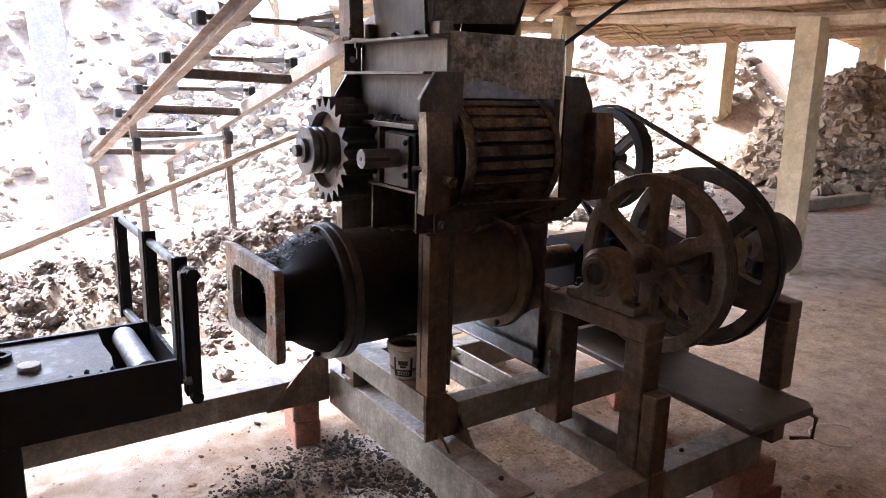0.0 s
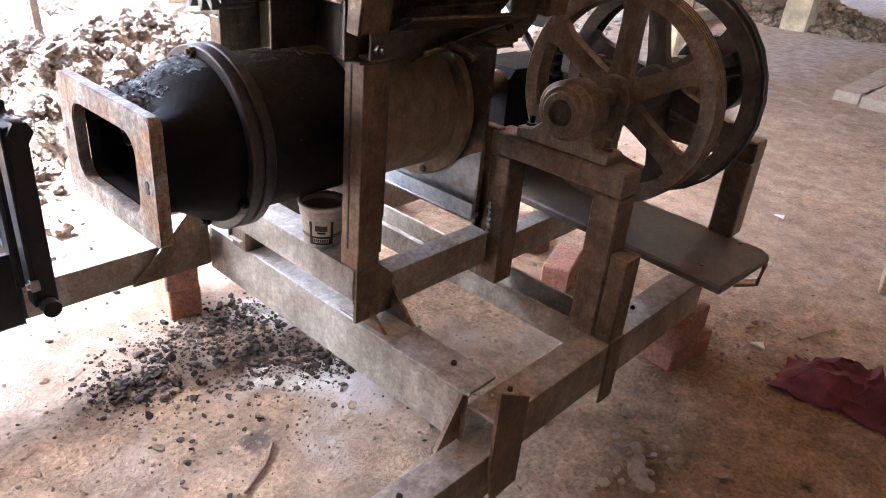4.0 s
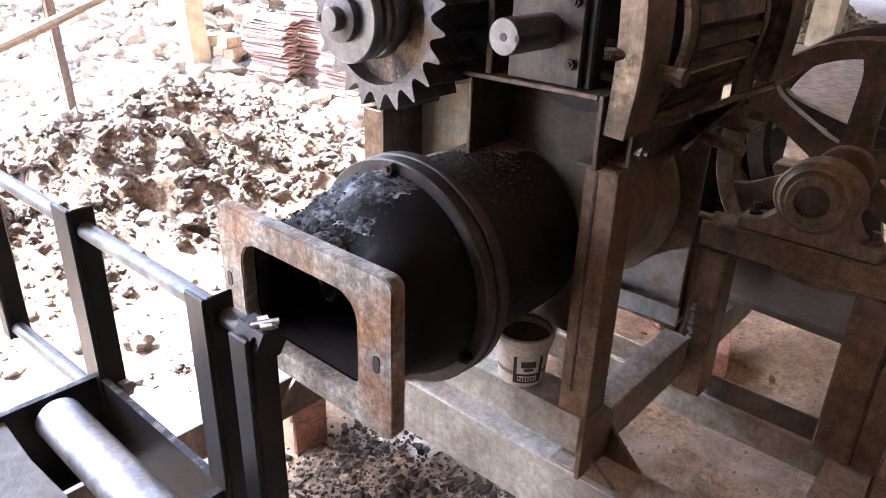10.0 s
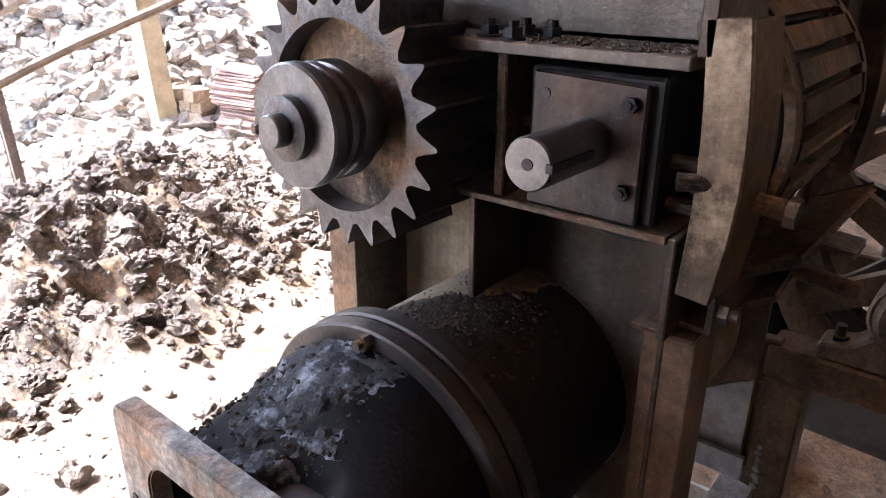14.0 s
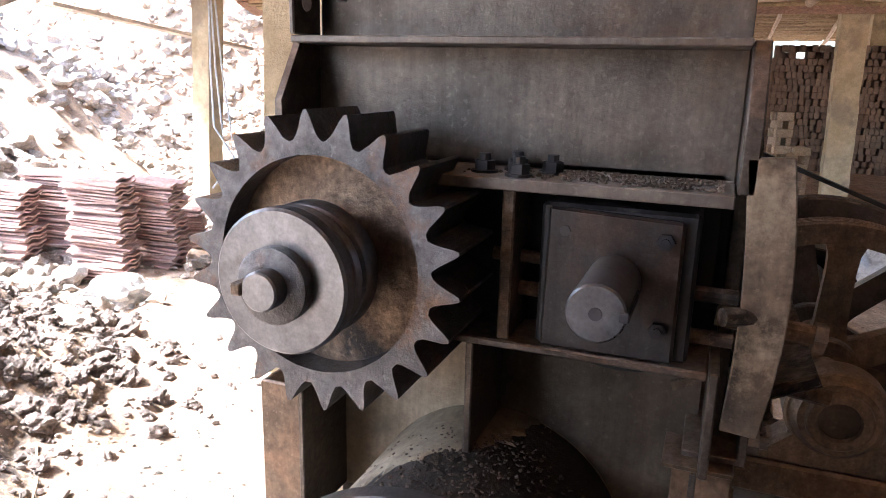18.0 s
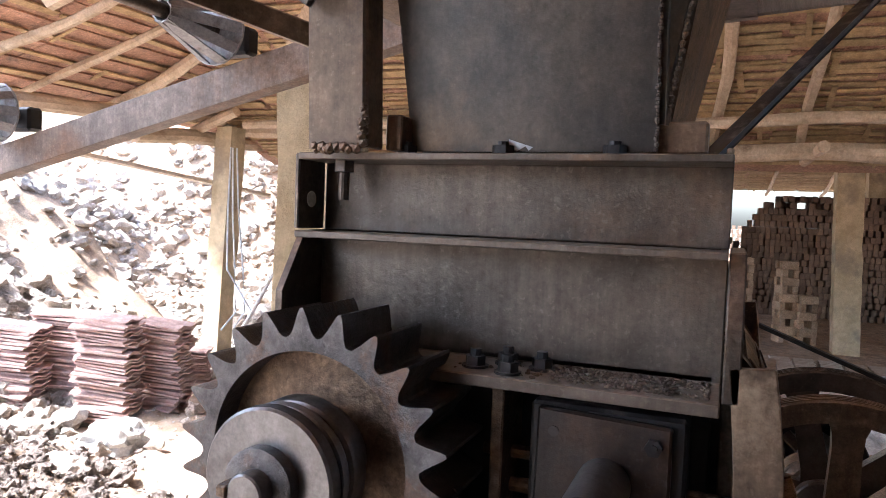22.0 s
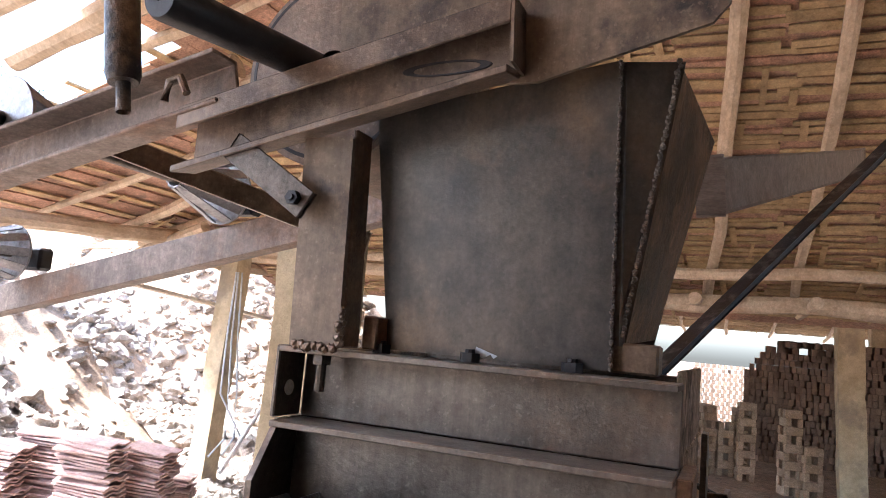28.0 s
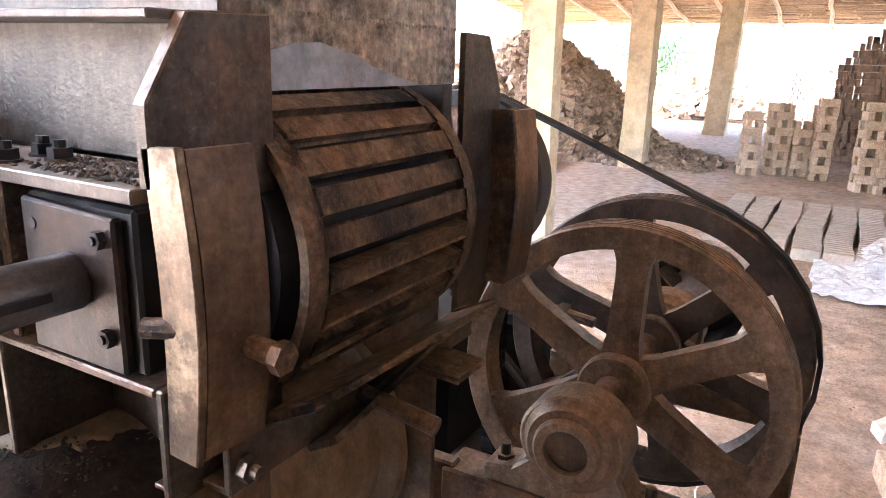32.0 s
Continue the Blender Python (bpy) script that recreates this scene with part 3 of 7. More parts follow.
def make_ground():
    xs = spaced(-300, 300, -0.4, 3.8, 0.026, 1.06)
    ys = spaced(-300, 300, 0.3, 6.6, 0.026, 1.06)
    verts = [(x, y, height(x, y)) for y in ys for x in xs]
    w = len(xs)
    faces = [(j * w + i, j * w + i + 1, (j + 1) * w + i + 1, (j + 1) * w + i) for j in range(len(ys) - 1) for i in range(w - 1)]
    me = bpy.data.meshes.new("ground")
    me.from_pydata(verts, [], faces)
    me.polygons.foreach_set("use_smooth", [True] * len(me.polygons))
    at = me.attributes.new("powder", "FLOAT", "POINT")
    vals = []
    for x, y, z in verts:
        p = smooth01(2.35, 3.0, y + 0.35 * fbm(x, y, 1.3, 3, 11)) * 0.85 * (1 - 0.9 * smooth01(0.015, 0.07, heap(x, y) * (1 + 0.6 * fbm(x, y, 4, 3, 2))))
        p = max(p, 1.0 * math.exp(-(((x - 1.0) / 0.6) ** 2 + ((y - 2.1) / 0.6) ** 2)) * smooth01(-0.35, 0.25, fbm(x, y, 2.5, 4, 1)))
        p += 1.3 * math.exp(-(((x - 1.28) / 0.34) ** 2 + ((y - 2.2) / 0.42) ** 2)) * smooth01(-0.45, 0.2, fbm(x, y, 3.0, 4, 27))
        p = max(p, 0.75 * math.exp(-(((x - 1.9) / 0.75) ** 2 + ((y - 1.85) / 0.5) ** 2)) * smooth01(-0.4, 0.3, fbm(x, y, 3.0, 4, 21)))
        p *= 1 - 0.3 * smooth01(3.2, 4.0, y)
        p *= 1 - 0.95 * math.exp(-(((x - 1.0) / 1.3) ** 2 + ((y - 6.15) / 0.38) ** 2))
        p *= 1 - 0.95 * smooth01(4.6, 5.2, x + 0.4 * fbm(x, y, 1.1, 3, 3)) * smooth01(6.6, 7.2, y)
        p = max(p, (0.3 + 0.35 * fbm(x, y, 0.8, 4, 15)) * smooth01(2.3, 3.8, x + 0.3 * fbm(x, y, 1.2, 3, 5)) * smooth01(0.2, 1.2, y) * (1 - 0.6 * smooth01(2.8, 4.5, x)))
        vals.append(p)
    at.data.foreach_set("value", vals)
    damp = me.attributes.new("damp", "FLOAT", "POINT")
    dv = []
    for x, y, z in verts:
        d = 0.0
        if -2 < x < 4 and 0.5 < y < 7:
            d = 0.85 * smooth01(0.03, 0.1, heap(x, y))
            for cx, cy, rx, ry in ((1.13, 2.46, 0.16, 0.09), (0.76, 2.33, 0.14, 0.09), (1.15, 2.2, 0.16, 0.1), (0.93, 1.9, 0.08, 0.06), (1.7, 1.1, 0.12, 0.1)):
                d = max(d, math.exp(-(((x - cx) / rx) ** 2 + ((y - cy) / ry) ** 2)))
        dv.append(min(1.0, 1.3 * d * (0.8 + 0.6 * fbm(x, y, 3, 3, 9)) if d > 0.02 else 0.0))
    damp.data.foreach_set("value", dv)
    me.materials.append(M_GROUND)
    tagged(new("ground", me), "trodden brown earth floor with pale clay powder", "ground", kind="structure")


make_ground()


# unseen plain walls, added behind and beside the camera to cut the light
for nm, q in (("wall_south", (-1.75, 1.2, -0.62, -0.42, -0.1, 4.35)), ("wall_west", (-1.75, -1.55, -0.415, 3.0, -0.1, 3.4)), ("wall_stub", (3.025, 3.2, -0.62, 0.36, -0.1, 3.2)), ("wall_low", (1.205, 3.02, -0.62, -0.42, -0.1, 1.9)), ("wall_far", (7.6, 16.2, -9.7, -9.5, -0.1, 2.3))):
    wb = B(); box(wb, *q, 0.01); tagged(part(nm, wb, M_BLOCKER), "unseen brown wall added to block light", "wall", kind="structure")

# ---- steel base frame ----
def channel(bm, p0, p1, w, h, t=0.008, open_side=1, up=(0, 0, 1)):
    """A rolled channel: web of height h with two flanges of width w towards one side."""
    p0, p1 = Vector(p0), Vector(p1)
    d = (p1 - p0).normalized()
    s = d.cross(Vector(up)).normalized() * open_side
    u = Vector(up) - d * d.dot(Vector(up))
    u.normalize()
    q, r = h / 2, w + t / 2
    prof = [(-t / 2, -q), (r, -q), (r, t - q), (t / 2, t - q), (t / 2, q - t), (r, q - t), (r, q), (-t / 2, q)]
    loft(bm, [[p + s * a + u * c for a, c in prof] for p in (p0, p1)], caps=True)
    bmesh.ops.recalc_face_normals(bm, faces=bm.faces)
    bmesh.ops.bevel(bm, geom=list(bm.edges), offset=0.0018, segments=1, affect="EDGES")
    return bm


def make_frame():
    f = thing("steel_frame", (1.5, 1.9, 0.0), "welded dusty steel channel base frame standing on bricks", "machine frame")
    bm = B(); channel(bm, (1.17, 1.36, 0.291), (1.17, 2.505, 0.291), 0.1, 0.155, 0.011, 1)
    part("cross_channel", bm, M_FRAME, f, "wide dusty steel channel")
    bm = B(); channel(bm, (1.18, 1.275, 0.265), (2.28, 1.275, 0.265), 0.085, 0.13, 0.009, -1)
    part("front_rail", bm, M_FRAME, f)
    bm = B(); channel(bm, (0.35, 1.285, 0.157), (1.26, 1.285, 0.157), 0.085, 0.135, 0.009, -1)
    part("extension_rail", bm, M_FRAME, f)
    bm = B(); channel(bm, (-0.62, 2.513, 0.288), (1.17, 2.513, 0.288), 0.09, 0.105, 0.009, -1)
    part("rear_rail", bm, M_FRAME, f)
    bm = B(); box(bm, 1.28, 2.3, 2.51, 2.6, 0.2, 0.335, 0.004)
    part("rear_rail", bm, M_FRAME, f)
    # second cross beam: a channel lying on its web
    bm = B(); channel(bm, (1.74, 1.37, 0.262), (1.74, 2.5, 0.262), 0.07, 0.13, 0.011, -1, (1, 0, 0))
    part("cross_channel", bm, M_FRAME, f)
    bm = B(); prism(bm, [(1.163, 0.366), (1.163, 0.232), (1.085, 0.232)], "y", 1.368, 1.379)
    part("gusset", bm, M_BROWN, f)
    bm = B(); prism(bm, [(1.165, 0.43), (1.285, 0.36), (1.285, 0.09), (1.19, 0.085), (1.165, 0.2)], "y", 1.262, 1.271)
    part("corner_plate", bm, M_BROWN, f)
    bm = B(); prism(bm, [(0.89, 0.237), (1.155, 0.237), (1.155, 0.45), (1.1, 0.45)], "y", 2.49, 2.5)
    part("gusset", bm, M_BROWN, f)
    bm = B(); prism(bm, [(1.79, 0.47), (1.66, 0.372), (1.79, 0.372)], "x", 1.178, 1.188)
    part("gusset", bm, M_BROWN, f)
    bm = B(); prism(bm, [(1.80, 0.372), (1.80, 0.47), (1.74, 0.47), (1.645, 0.372)], "x", 1.262, 1.272)
    part("gusset", bm, M_BROWN, f)
    # bar under the barrel on which the tub stands
    bm = B(); channel(bm, (1.13, 1.73, 0.507), (1.13, 2.36, 0.507), 0.085, 0.09, 0.008, 1)
    part("tub_shelf_bar", bm, M_FRAME, f)
    bm = B(); box(bm, 1.15, 1.24, 2.26, 2.34, 0.372, 0.47)
    part("packing_block", bm, M_BROWN, f)
    # crossbar along the front
    bm = B(); channel(bm, (1.14, 1.735, 0.45), (1.665, 1.735, 0.45), 0.06, 0.105, 0.008, -1)
    part("side_bar", bm, M_FRAME, f)
    bm = B(); channel(bm, (1.14, 2.34, 0.45), (1.665, 2.34, 0.45), 0.06, 0.105, 0.008, 1)
    part("side_bar", bm, M_FRAME, f)
    bm = B(); prism(bm, [(1.13, 0.55), (1.205, 0.55), (1.255, 0.505), (1.255, 0.396), (1.13, 0.396)], "y", 1.721, 1.7305)
    part("corner_plate", bm, M_BROWN, f)
    # upright angle in front of the barrel
    bm = B(); bar(bm, (1.136, 1.755, 0.55), (1.136, 1.755, 1.066), 0.008, 0.066, 0.002, (0, 1, 0)); bar(bm, (1.17, 1.727, 0.55), (1.17, 1.727, 1.066), 0.07, 0.008, 0.002, (0, 1, 0))
    part("upright_angle", bm, M_BROWN, f, "upright steel angle")
    bm = B(); bar(bm, (1.136, 2.325, 0.55), (1.136, 2.325, 1.066), 0.008, 0.066, 0.002, (0, 1, 0)); bar(bm, (1.17, 2.353, 0.55), (1.17, 2.353, 1.066), 0.07, 0.008, 0.002, (0, 1, 0))
    part("upright_angle", bm, M_BROWN, f)
    bm = B(); box(bm, 1.12, 1.2, 1.722, 1.80, 1.067, 1.073, 0.001); part("cap_plate", bm, M_BROWN, f)
    bm = B(); box(bm, 1.66, 1.69, 1.735, 1.80, 0.36, 0.83); part("upright", bm, M_BROWN, f)
    # bearing trestle: an inverted U of square tube
    t = 0.085
    bm = B(); box(bm, 1.655, 1.655 + t, 1.32, 1.757, 0.755, 0.822, 0.005); part("trestle_top", bm, M_BROWN, f)
    bm = B(); box(bm, 1.657, 1.653 + t, 1.68, 1.755, 0.34, 0.7545, 0.005); part("trestle_leg", bm, M_BROWN, f)
    bm = B(); box(bm, 1.657, 1.653 + t, 1.322, 1.405, 0.335, 0.7545, 0.005); part("trestle_leg", bm, M_BROWN, f)
    bm = B(); box(bm, 1.665, 1.735, 1.262, 1.2705, 0.13, 0.345, 0.003); part("trestle_foot_plate", bm, M_BROWN, f)
    bm = B(); box(bm, 1.66, 1.73, 1.266, 1.321, 0.335, 0.60, 0.004); part("trestle_side_plate", bm, M_BROWN, f)
    bm = B(); box(bm, 1.66, 1.72, 1.757, 1.80, 0.34, 0.70, 0.004); part("trestle_leg", bm, M_BROWN, f)
    # rear trestle under the far bearing
    bm = B(); box(bm, 2.25, 2.33, 1.22, 1.79, 0.755, 0.822, 0.005); part("trestle_top", bm, M_BROWN, f)
    bm = B(); box(bm, 2.252, 2.328, 1.22, 1.30, 0.506, 0.754, 0.005); part("trestle_leg", bm, M_BROWN, f)
    bm = B(); box(bm, 2.252, 2.328, 1.71, 1.79, 0.506, 0.754, 0.005); part("trestle_leg", bm, M_BROWN, f)
    bm = B(); channel(bm, (1.75, 1.745, 0.40), (2.3, 1.745, 0.40), 0.06, 0.10, 0.008, -1); part("side_bar", bm, M_FRAME, f)
    bm = B(); box(bm, 2.2, 2.27, 1.19, 1.262, 0.335, 0.478, 0.004); part("rail_stub", bm, M_BROWN, f)
    bm = B(); tube(bm, [(2.29, 1.18, 0.34), (2.32, 1.12, 0.36), (2.31, 1.11, 0.44), (2.27, 1.16, 0.475)], 0.008, 8); part("hook_rod", bm, M_BROWN, f, smooth=True)
    for p in ((1.2, 1.73, 0.5), (1.23, 1.46, 0.37), (0.93, 1.33, 0.226), (1.3, 1.33, 0.331), (1.26, 2.1, 0.37), (1.9, 1.33, 0.331)):
        bm = B(); hexbolt(bm, p, (0, 0, 1), 0.008, 0.007); part("bolt", bm, M_BLACK, f)
    for p, q, r, n in (((1.66, 1.732, 0.50), (1.66, 1.735, 0.60), 0.008, 14), ((1.2, 1.80, 0.372), (1.27, 1.80, 0.372), 0.005, 8), ((1.164, 1.36, 0.37), (1.27, 1.27, 0.37), 0.005, 10)):
        bm = B(); weld_bead(bm, p, q, r, n); part("weld_seam", bm, M_BLUE, f, "fresh weld bead")
    return f


make_frame()


def make_shelf():
    f = thing("plank_shelf", (2.1, 1.5, 0.48), "worn sawn timber plank lying across the frame rails", "plank")
    bm = B()
    prism(bm, [(1.915, 1.10), (2.235, 1.085), (2.27, 1.12), (2.335, 2.05), (1.99, 2.05)], "z", 0.478, 0.505, 0.006)
    part("board", bm, M_SHELF, f)
    bm = B(); bar(bm, (1.995, 1.2, 0.47), (2.27, 1.185, 0.47), 0.05, 0.016, 0.003); part("batten", bm, M_SHELF, f)
    for x, y in ((2.0, 1.2), (2.25, 1.185), (2.06, 1.9), (2.28, 1.9)):
        bm = B(); rod(bm, (x, y, 0.5), (x, y, 0.508), 0.007, 8); part("nail_head", bm, M_RUST, f)


make_shelf()


# ---- screw barrel, cone and die ----
AY, AZ = 2.03, 0.849


def make_barrel():
    f = thing("extruder_barrel", (1.2, AY, 0.55), "black oily screw barrel with a flanged cone and rectangular die", "clay extruder")
    bm = B(); lathe(bm, (0, AY, AZ), (1, 0, 0), [(0.9645, 0.0), (0.9645, 0.19), (1.075, 0.19), (1.075, 0.0)], 56)
    part("barrel", bm, M_BARRELTOP, f, smooth=True)
    bm = B(); lathe(bm, (0, AY, AZ), (1, 0, 0), [(1.0755, 0.0), (1.0755, 0.1897), (1.239, 0.1897), (1.239, 0.0)], 56)
    part("barrel_neck", bm, M_BARRELTOP, f, "brown dusty end of the barrel", smooth=True)
    bm = B(); lathe(bm, (0, AY, AZ), (1, 0, 0), [(1.253, 0.0), (1.253, 0.19), (1.592, 0.19), (1.592, 0.0)], 56)
    part("rear_barrel", bm, M_TANBARREL, f, "brown dusty rear barrel section", smooth=True)
    bm = B(); lathe(bm, (0, AY, AZ), (1, 0, 0), [(0.937, 0.12), (0.937, 0.217), (0.94, 0.22), (0.961, 0.22), (0.964, 0.217), (0.964, 0.12)], 64)
    part("barrel_flange", bm, M_FLANGE, f, smooth=True)
    bm = B(); lathe(bm, (0, AY, AZ), (1, 0, 0), [(0.906, 0.12), (0.906, 0.215), (0.909, 0.218), (0.931, 0.218), (0.934, 0.215), (0.934, 0.12)], 64)
    part("cone_flange", bm, M_FLANGE, f, smooth=True)
    bm = B(); lathe(bm, (0, AY, AZ), (1, 0, 0), [(1.594, 0.15), (1.594, 0.226), (1.597, 0.229), (1.617, 0.229), (1.62, 0.226), (1.62, 0.15)], 64)
    part("rear_flange", bm, M_TANBARREL, f, smooth=True)
    # cone: from the die's rounded rectangle to a circle
    k = 12
    sec0 = rrect(1.868, 2.192, 0.752, 0.957, 0.05, k)
    sec = [q for i, q in enumerate(sec0[:k])] + [(sec0[k - 1][0] + (sec0[k][0] - sec0[k - 1][0]) * i / 20, 0.957) for i in range(1, 20)] + sec0[k:2 * k]
    for c0, c1, rest in ((2 * k - 1, 2 * k, sec0[2 * k:3 * k]), (3 * k - 1, 3 * k, sec0[3 * k:]), (-1, 0, [])):
        (ya, za), (yb, zb) = sec0[c0], sec0[c1]
        sec += [(ya + (yb - ya) * i / 10, za + (zb - za) * i / 10) for i in range(1, 10)] + rest
    steps = ((0.7125, 0.0), (0.74, 0.06), (0.77, 0.2), (0.80, 0.42), (0.83, 0.65), (0.86, 0.83), (0.885, 0.95), (0.9055, 1.0))

    def cone_at(x, j):
        w = 1.0
        for (xa, wa), (xb, wb) in zip(steps, steps[1:]):
            if xa <= x <= xb:
                w = wa + (wb - wa) * (x - xa) / (xb - xa)
                break
        j = j % len(sec)
        y0, z0 = sec[int(j)]
        y1, z1 = sec[(int(j) + 1) % len(sec)]
        y, z = y0 + (y1 - y0) * (j - int(j)), z0 + (z1 - z0) * (j - int(j))
        ang = math.atan2(z - AZ, y - AY)
        dip = 0.07 * math.exp(-((y - 1.99) / 0.03) ** 4) * smooth01(0.79, 0.725, x) if z > AZ else 0.0
        return Vector((x, y * (1 - w) + (AY + 0.196 * math.cos(ang)) * w, z * (1 - w) + (AZ + 0.196 * math.sin(ang)) * w - dip))

    def fine(j0, j1, m):
        return [j0 + (j1 - j0) * i / m for i in range(m + 1)]

    xs = [0.7125 + 0.193 * i / 16 for i in range(17)]
    bm = B(); loft(bm, [[cone_at(x, j) for j in range(len(sec))] for x in xs])
    bmesh.ops.recalc_face_normals(bm, faces=bm.faces)
    part("cone", bm, M_BARREL, f, "black cone, smeared with oil", smooth=True)
    # throat seen through the die: inner wall painted black for its shade
    inner = [(y, z) for y, z in rrect(1.889, 2.184, 0.762, 0.94, 0.045, k)]
    outer = rrect(1.812, 2.248, 0.714, 0.993, 0.02, k)
    bm = B()
    loft(bm, [[(0.682, y, z) for y, z in outer], [(0.710, y, z) for y, z in outer]])
    loft(bm, [[(0.682, y, z) for y, z in inner], [(0.710, y, z) for y, z in inner]])
    bmesh.ops.recalc_face_normals(bm, faces=bm.faces)
    loft(bm, [[(0.682, y, z) for y, z in outer], [(0.682, y, z) for y, z in inner]])
    loft(bm, [[(0.710, y, z) for y, z in outer], [(0.710, y, z) for y, z in inner]])
    bmesh.ops.remove_doubles(bm, verts=bm.verts, dist=1e-4)
    bmesh.ops.recalc_face_normals(bm, faces=bm.faces)
    bmesh.ops.bevel(bm, geom=[e for e in bm.edges if e.calc_face_angle(0) > 1.2], offset=0.0025, segments=2, affect="EDGES")
    die = part("die_plate", bm, M_DIE, f, "bare steel die plate with rusty patches", smooth=True)
    # black plugs paint the shade of the die's bolt slots
    for y, z in ((2.226, 0.852), (1.846, 0.844)):
        bm = B(); loft(bm, [[(x, y + 0.007 * math.cos(k) , z + 0.007 * math.sin(k) + (0.008 if math.sin(k) > 0 else -0.008)) for k in [i * math.tau / 14 for i in range(14)]] for x in (0.6805, 0.69)], caps=True); part("bolt_slot", bm, M_DARKMARK, die)
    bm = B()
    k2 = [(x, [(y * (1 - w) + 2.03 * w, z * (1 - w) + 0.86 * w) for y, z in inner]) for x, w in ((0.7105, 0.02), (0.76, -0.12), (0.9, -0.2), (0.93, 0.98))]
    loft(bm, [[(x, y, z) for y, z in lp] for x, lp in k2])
    part("throat", bm, M_DARKMARK, f, "throat lining painted black for its shade")
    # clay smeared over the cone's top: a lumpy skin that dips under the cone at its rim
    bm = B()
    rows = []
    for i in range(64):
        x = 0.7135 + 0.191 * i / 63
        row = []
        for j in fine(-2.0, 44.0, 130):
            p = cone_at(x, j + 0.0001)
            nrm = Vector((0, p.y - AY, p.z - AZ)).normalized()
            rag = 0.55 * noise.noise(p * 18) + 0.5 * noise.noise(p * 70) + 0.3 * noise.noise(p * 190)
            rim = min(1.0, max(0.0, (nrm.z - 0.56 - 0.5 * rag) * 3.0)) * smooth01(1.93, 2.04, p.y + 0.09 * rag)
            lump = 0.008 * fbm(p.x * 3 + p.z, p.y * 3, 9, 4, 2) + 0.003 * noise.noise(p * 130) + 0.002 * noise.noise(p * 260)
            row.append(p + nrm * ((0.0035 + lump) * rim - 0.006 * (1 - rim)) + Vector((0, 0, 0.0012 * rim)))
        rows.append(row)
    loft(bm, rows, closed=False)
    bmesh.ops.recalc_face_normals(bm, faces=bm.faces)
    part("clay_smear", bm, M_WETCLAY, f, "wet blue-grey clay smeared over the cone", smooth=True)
    for a in (88, -32, -92, 208):
        c, s = math.cos(radians(a)), math.sin(radians(a))
        bm = B(); hexbolt(bm, (0.9055, AY + 0.205 * c, AZ + 0.205 * s), (-1, 0, 0), 0.012, 0.012, 0.008)
        part("flange_bolt", bm, M_STEEL if a > 80 and a < 100 else M_BARREL, f)
    for a in (75, 15, -30, -75, -110):
        c, s = math.cos(radians(a)), math.sin(radians(a))
        bm = B(); hexbolt(bm, (1.594, AY + 0.21 * c, AZ + 0.21 * s), (-1, 0, 0), 0.011, 0.01)
        part("flange_bolt", bm, M_STEEL, f)
    # tan clay dust settled on the barrel towards the bulkhead
    bm = B()
    rows = []
    for i in range(40):
        x = 0.968 + 0.271 * i / 39
        row = []
        for j in range(90):
            a = radians(5 + 120 * j / 89)
            nrm = Vector((0, math.cos(a), math.sin(a)))
            p = Vector((x, AY, AZ)) + nrm * 0.19
            rag = 0.5 * noise.noise(p * 14) + 0.45 * noise.noise(p * 60) + 0.3 * noise.noise(p * 170)
            rim = min(1.0, max(0.0, (0.35 + 1.6 * smooth01(1.0, 1.22, x) - abs(j - 34) / 26 - 0.6 * rag) * 2.5))
            row.append(p + nrm * ((0.0022 + 0.0012 * noise.noise(p * 150)) * rim - 0.006 * (1 - rim)))
        rows.append(row)
    loft(bm, rows, closed=False)
    bmesh.ops.recalc_face_normals(bm, faces=bm.faces)
    part("clay_dust", bm, M_DUSTLIT, f, "tan clay dust settled on the barrel", smooth=True)
    # clay crumbs lying on the barrel
    items = []
    rnd = random.Random(4)
    for i in range(650):
        a = rnd.gauss(88, 24)
        x = rnd.uniform(0.97, 1.17)
        items.append((x, AY + 0.191 * math.cos(radians(a)), AZ + 0.191 * math.sin(radians(a)), rnd.uniform(0.0012, 0.0036), (1, 1, 0.7), rnd.uniform(0, 6)))
    for i in range(420):
        q = cone_at(rnd.uniform(0.715, 0.90), rnd.uniform(1, 41))
        if q.y < 1.97:
            continue
        items.append((q.x, q.y, q.z + 0.005, rnd.uniform(0.0012, 0.0045), (1, 1, 0.7), rnd.uniform(0, 6)))
    scatter("clay_crumbs", rock_shapes(5, 1, 60), items, M_CRUMB, "dry clay crumbs lying on the barrel", "clay crumbs")


make_barrel()


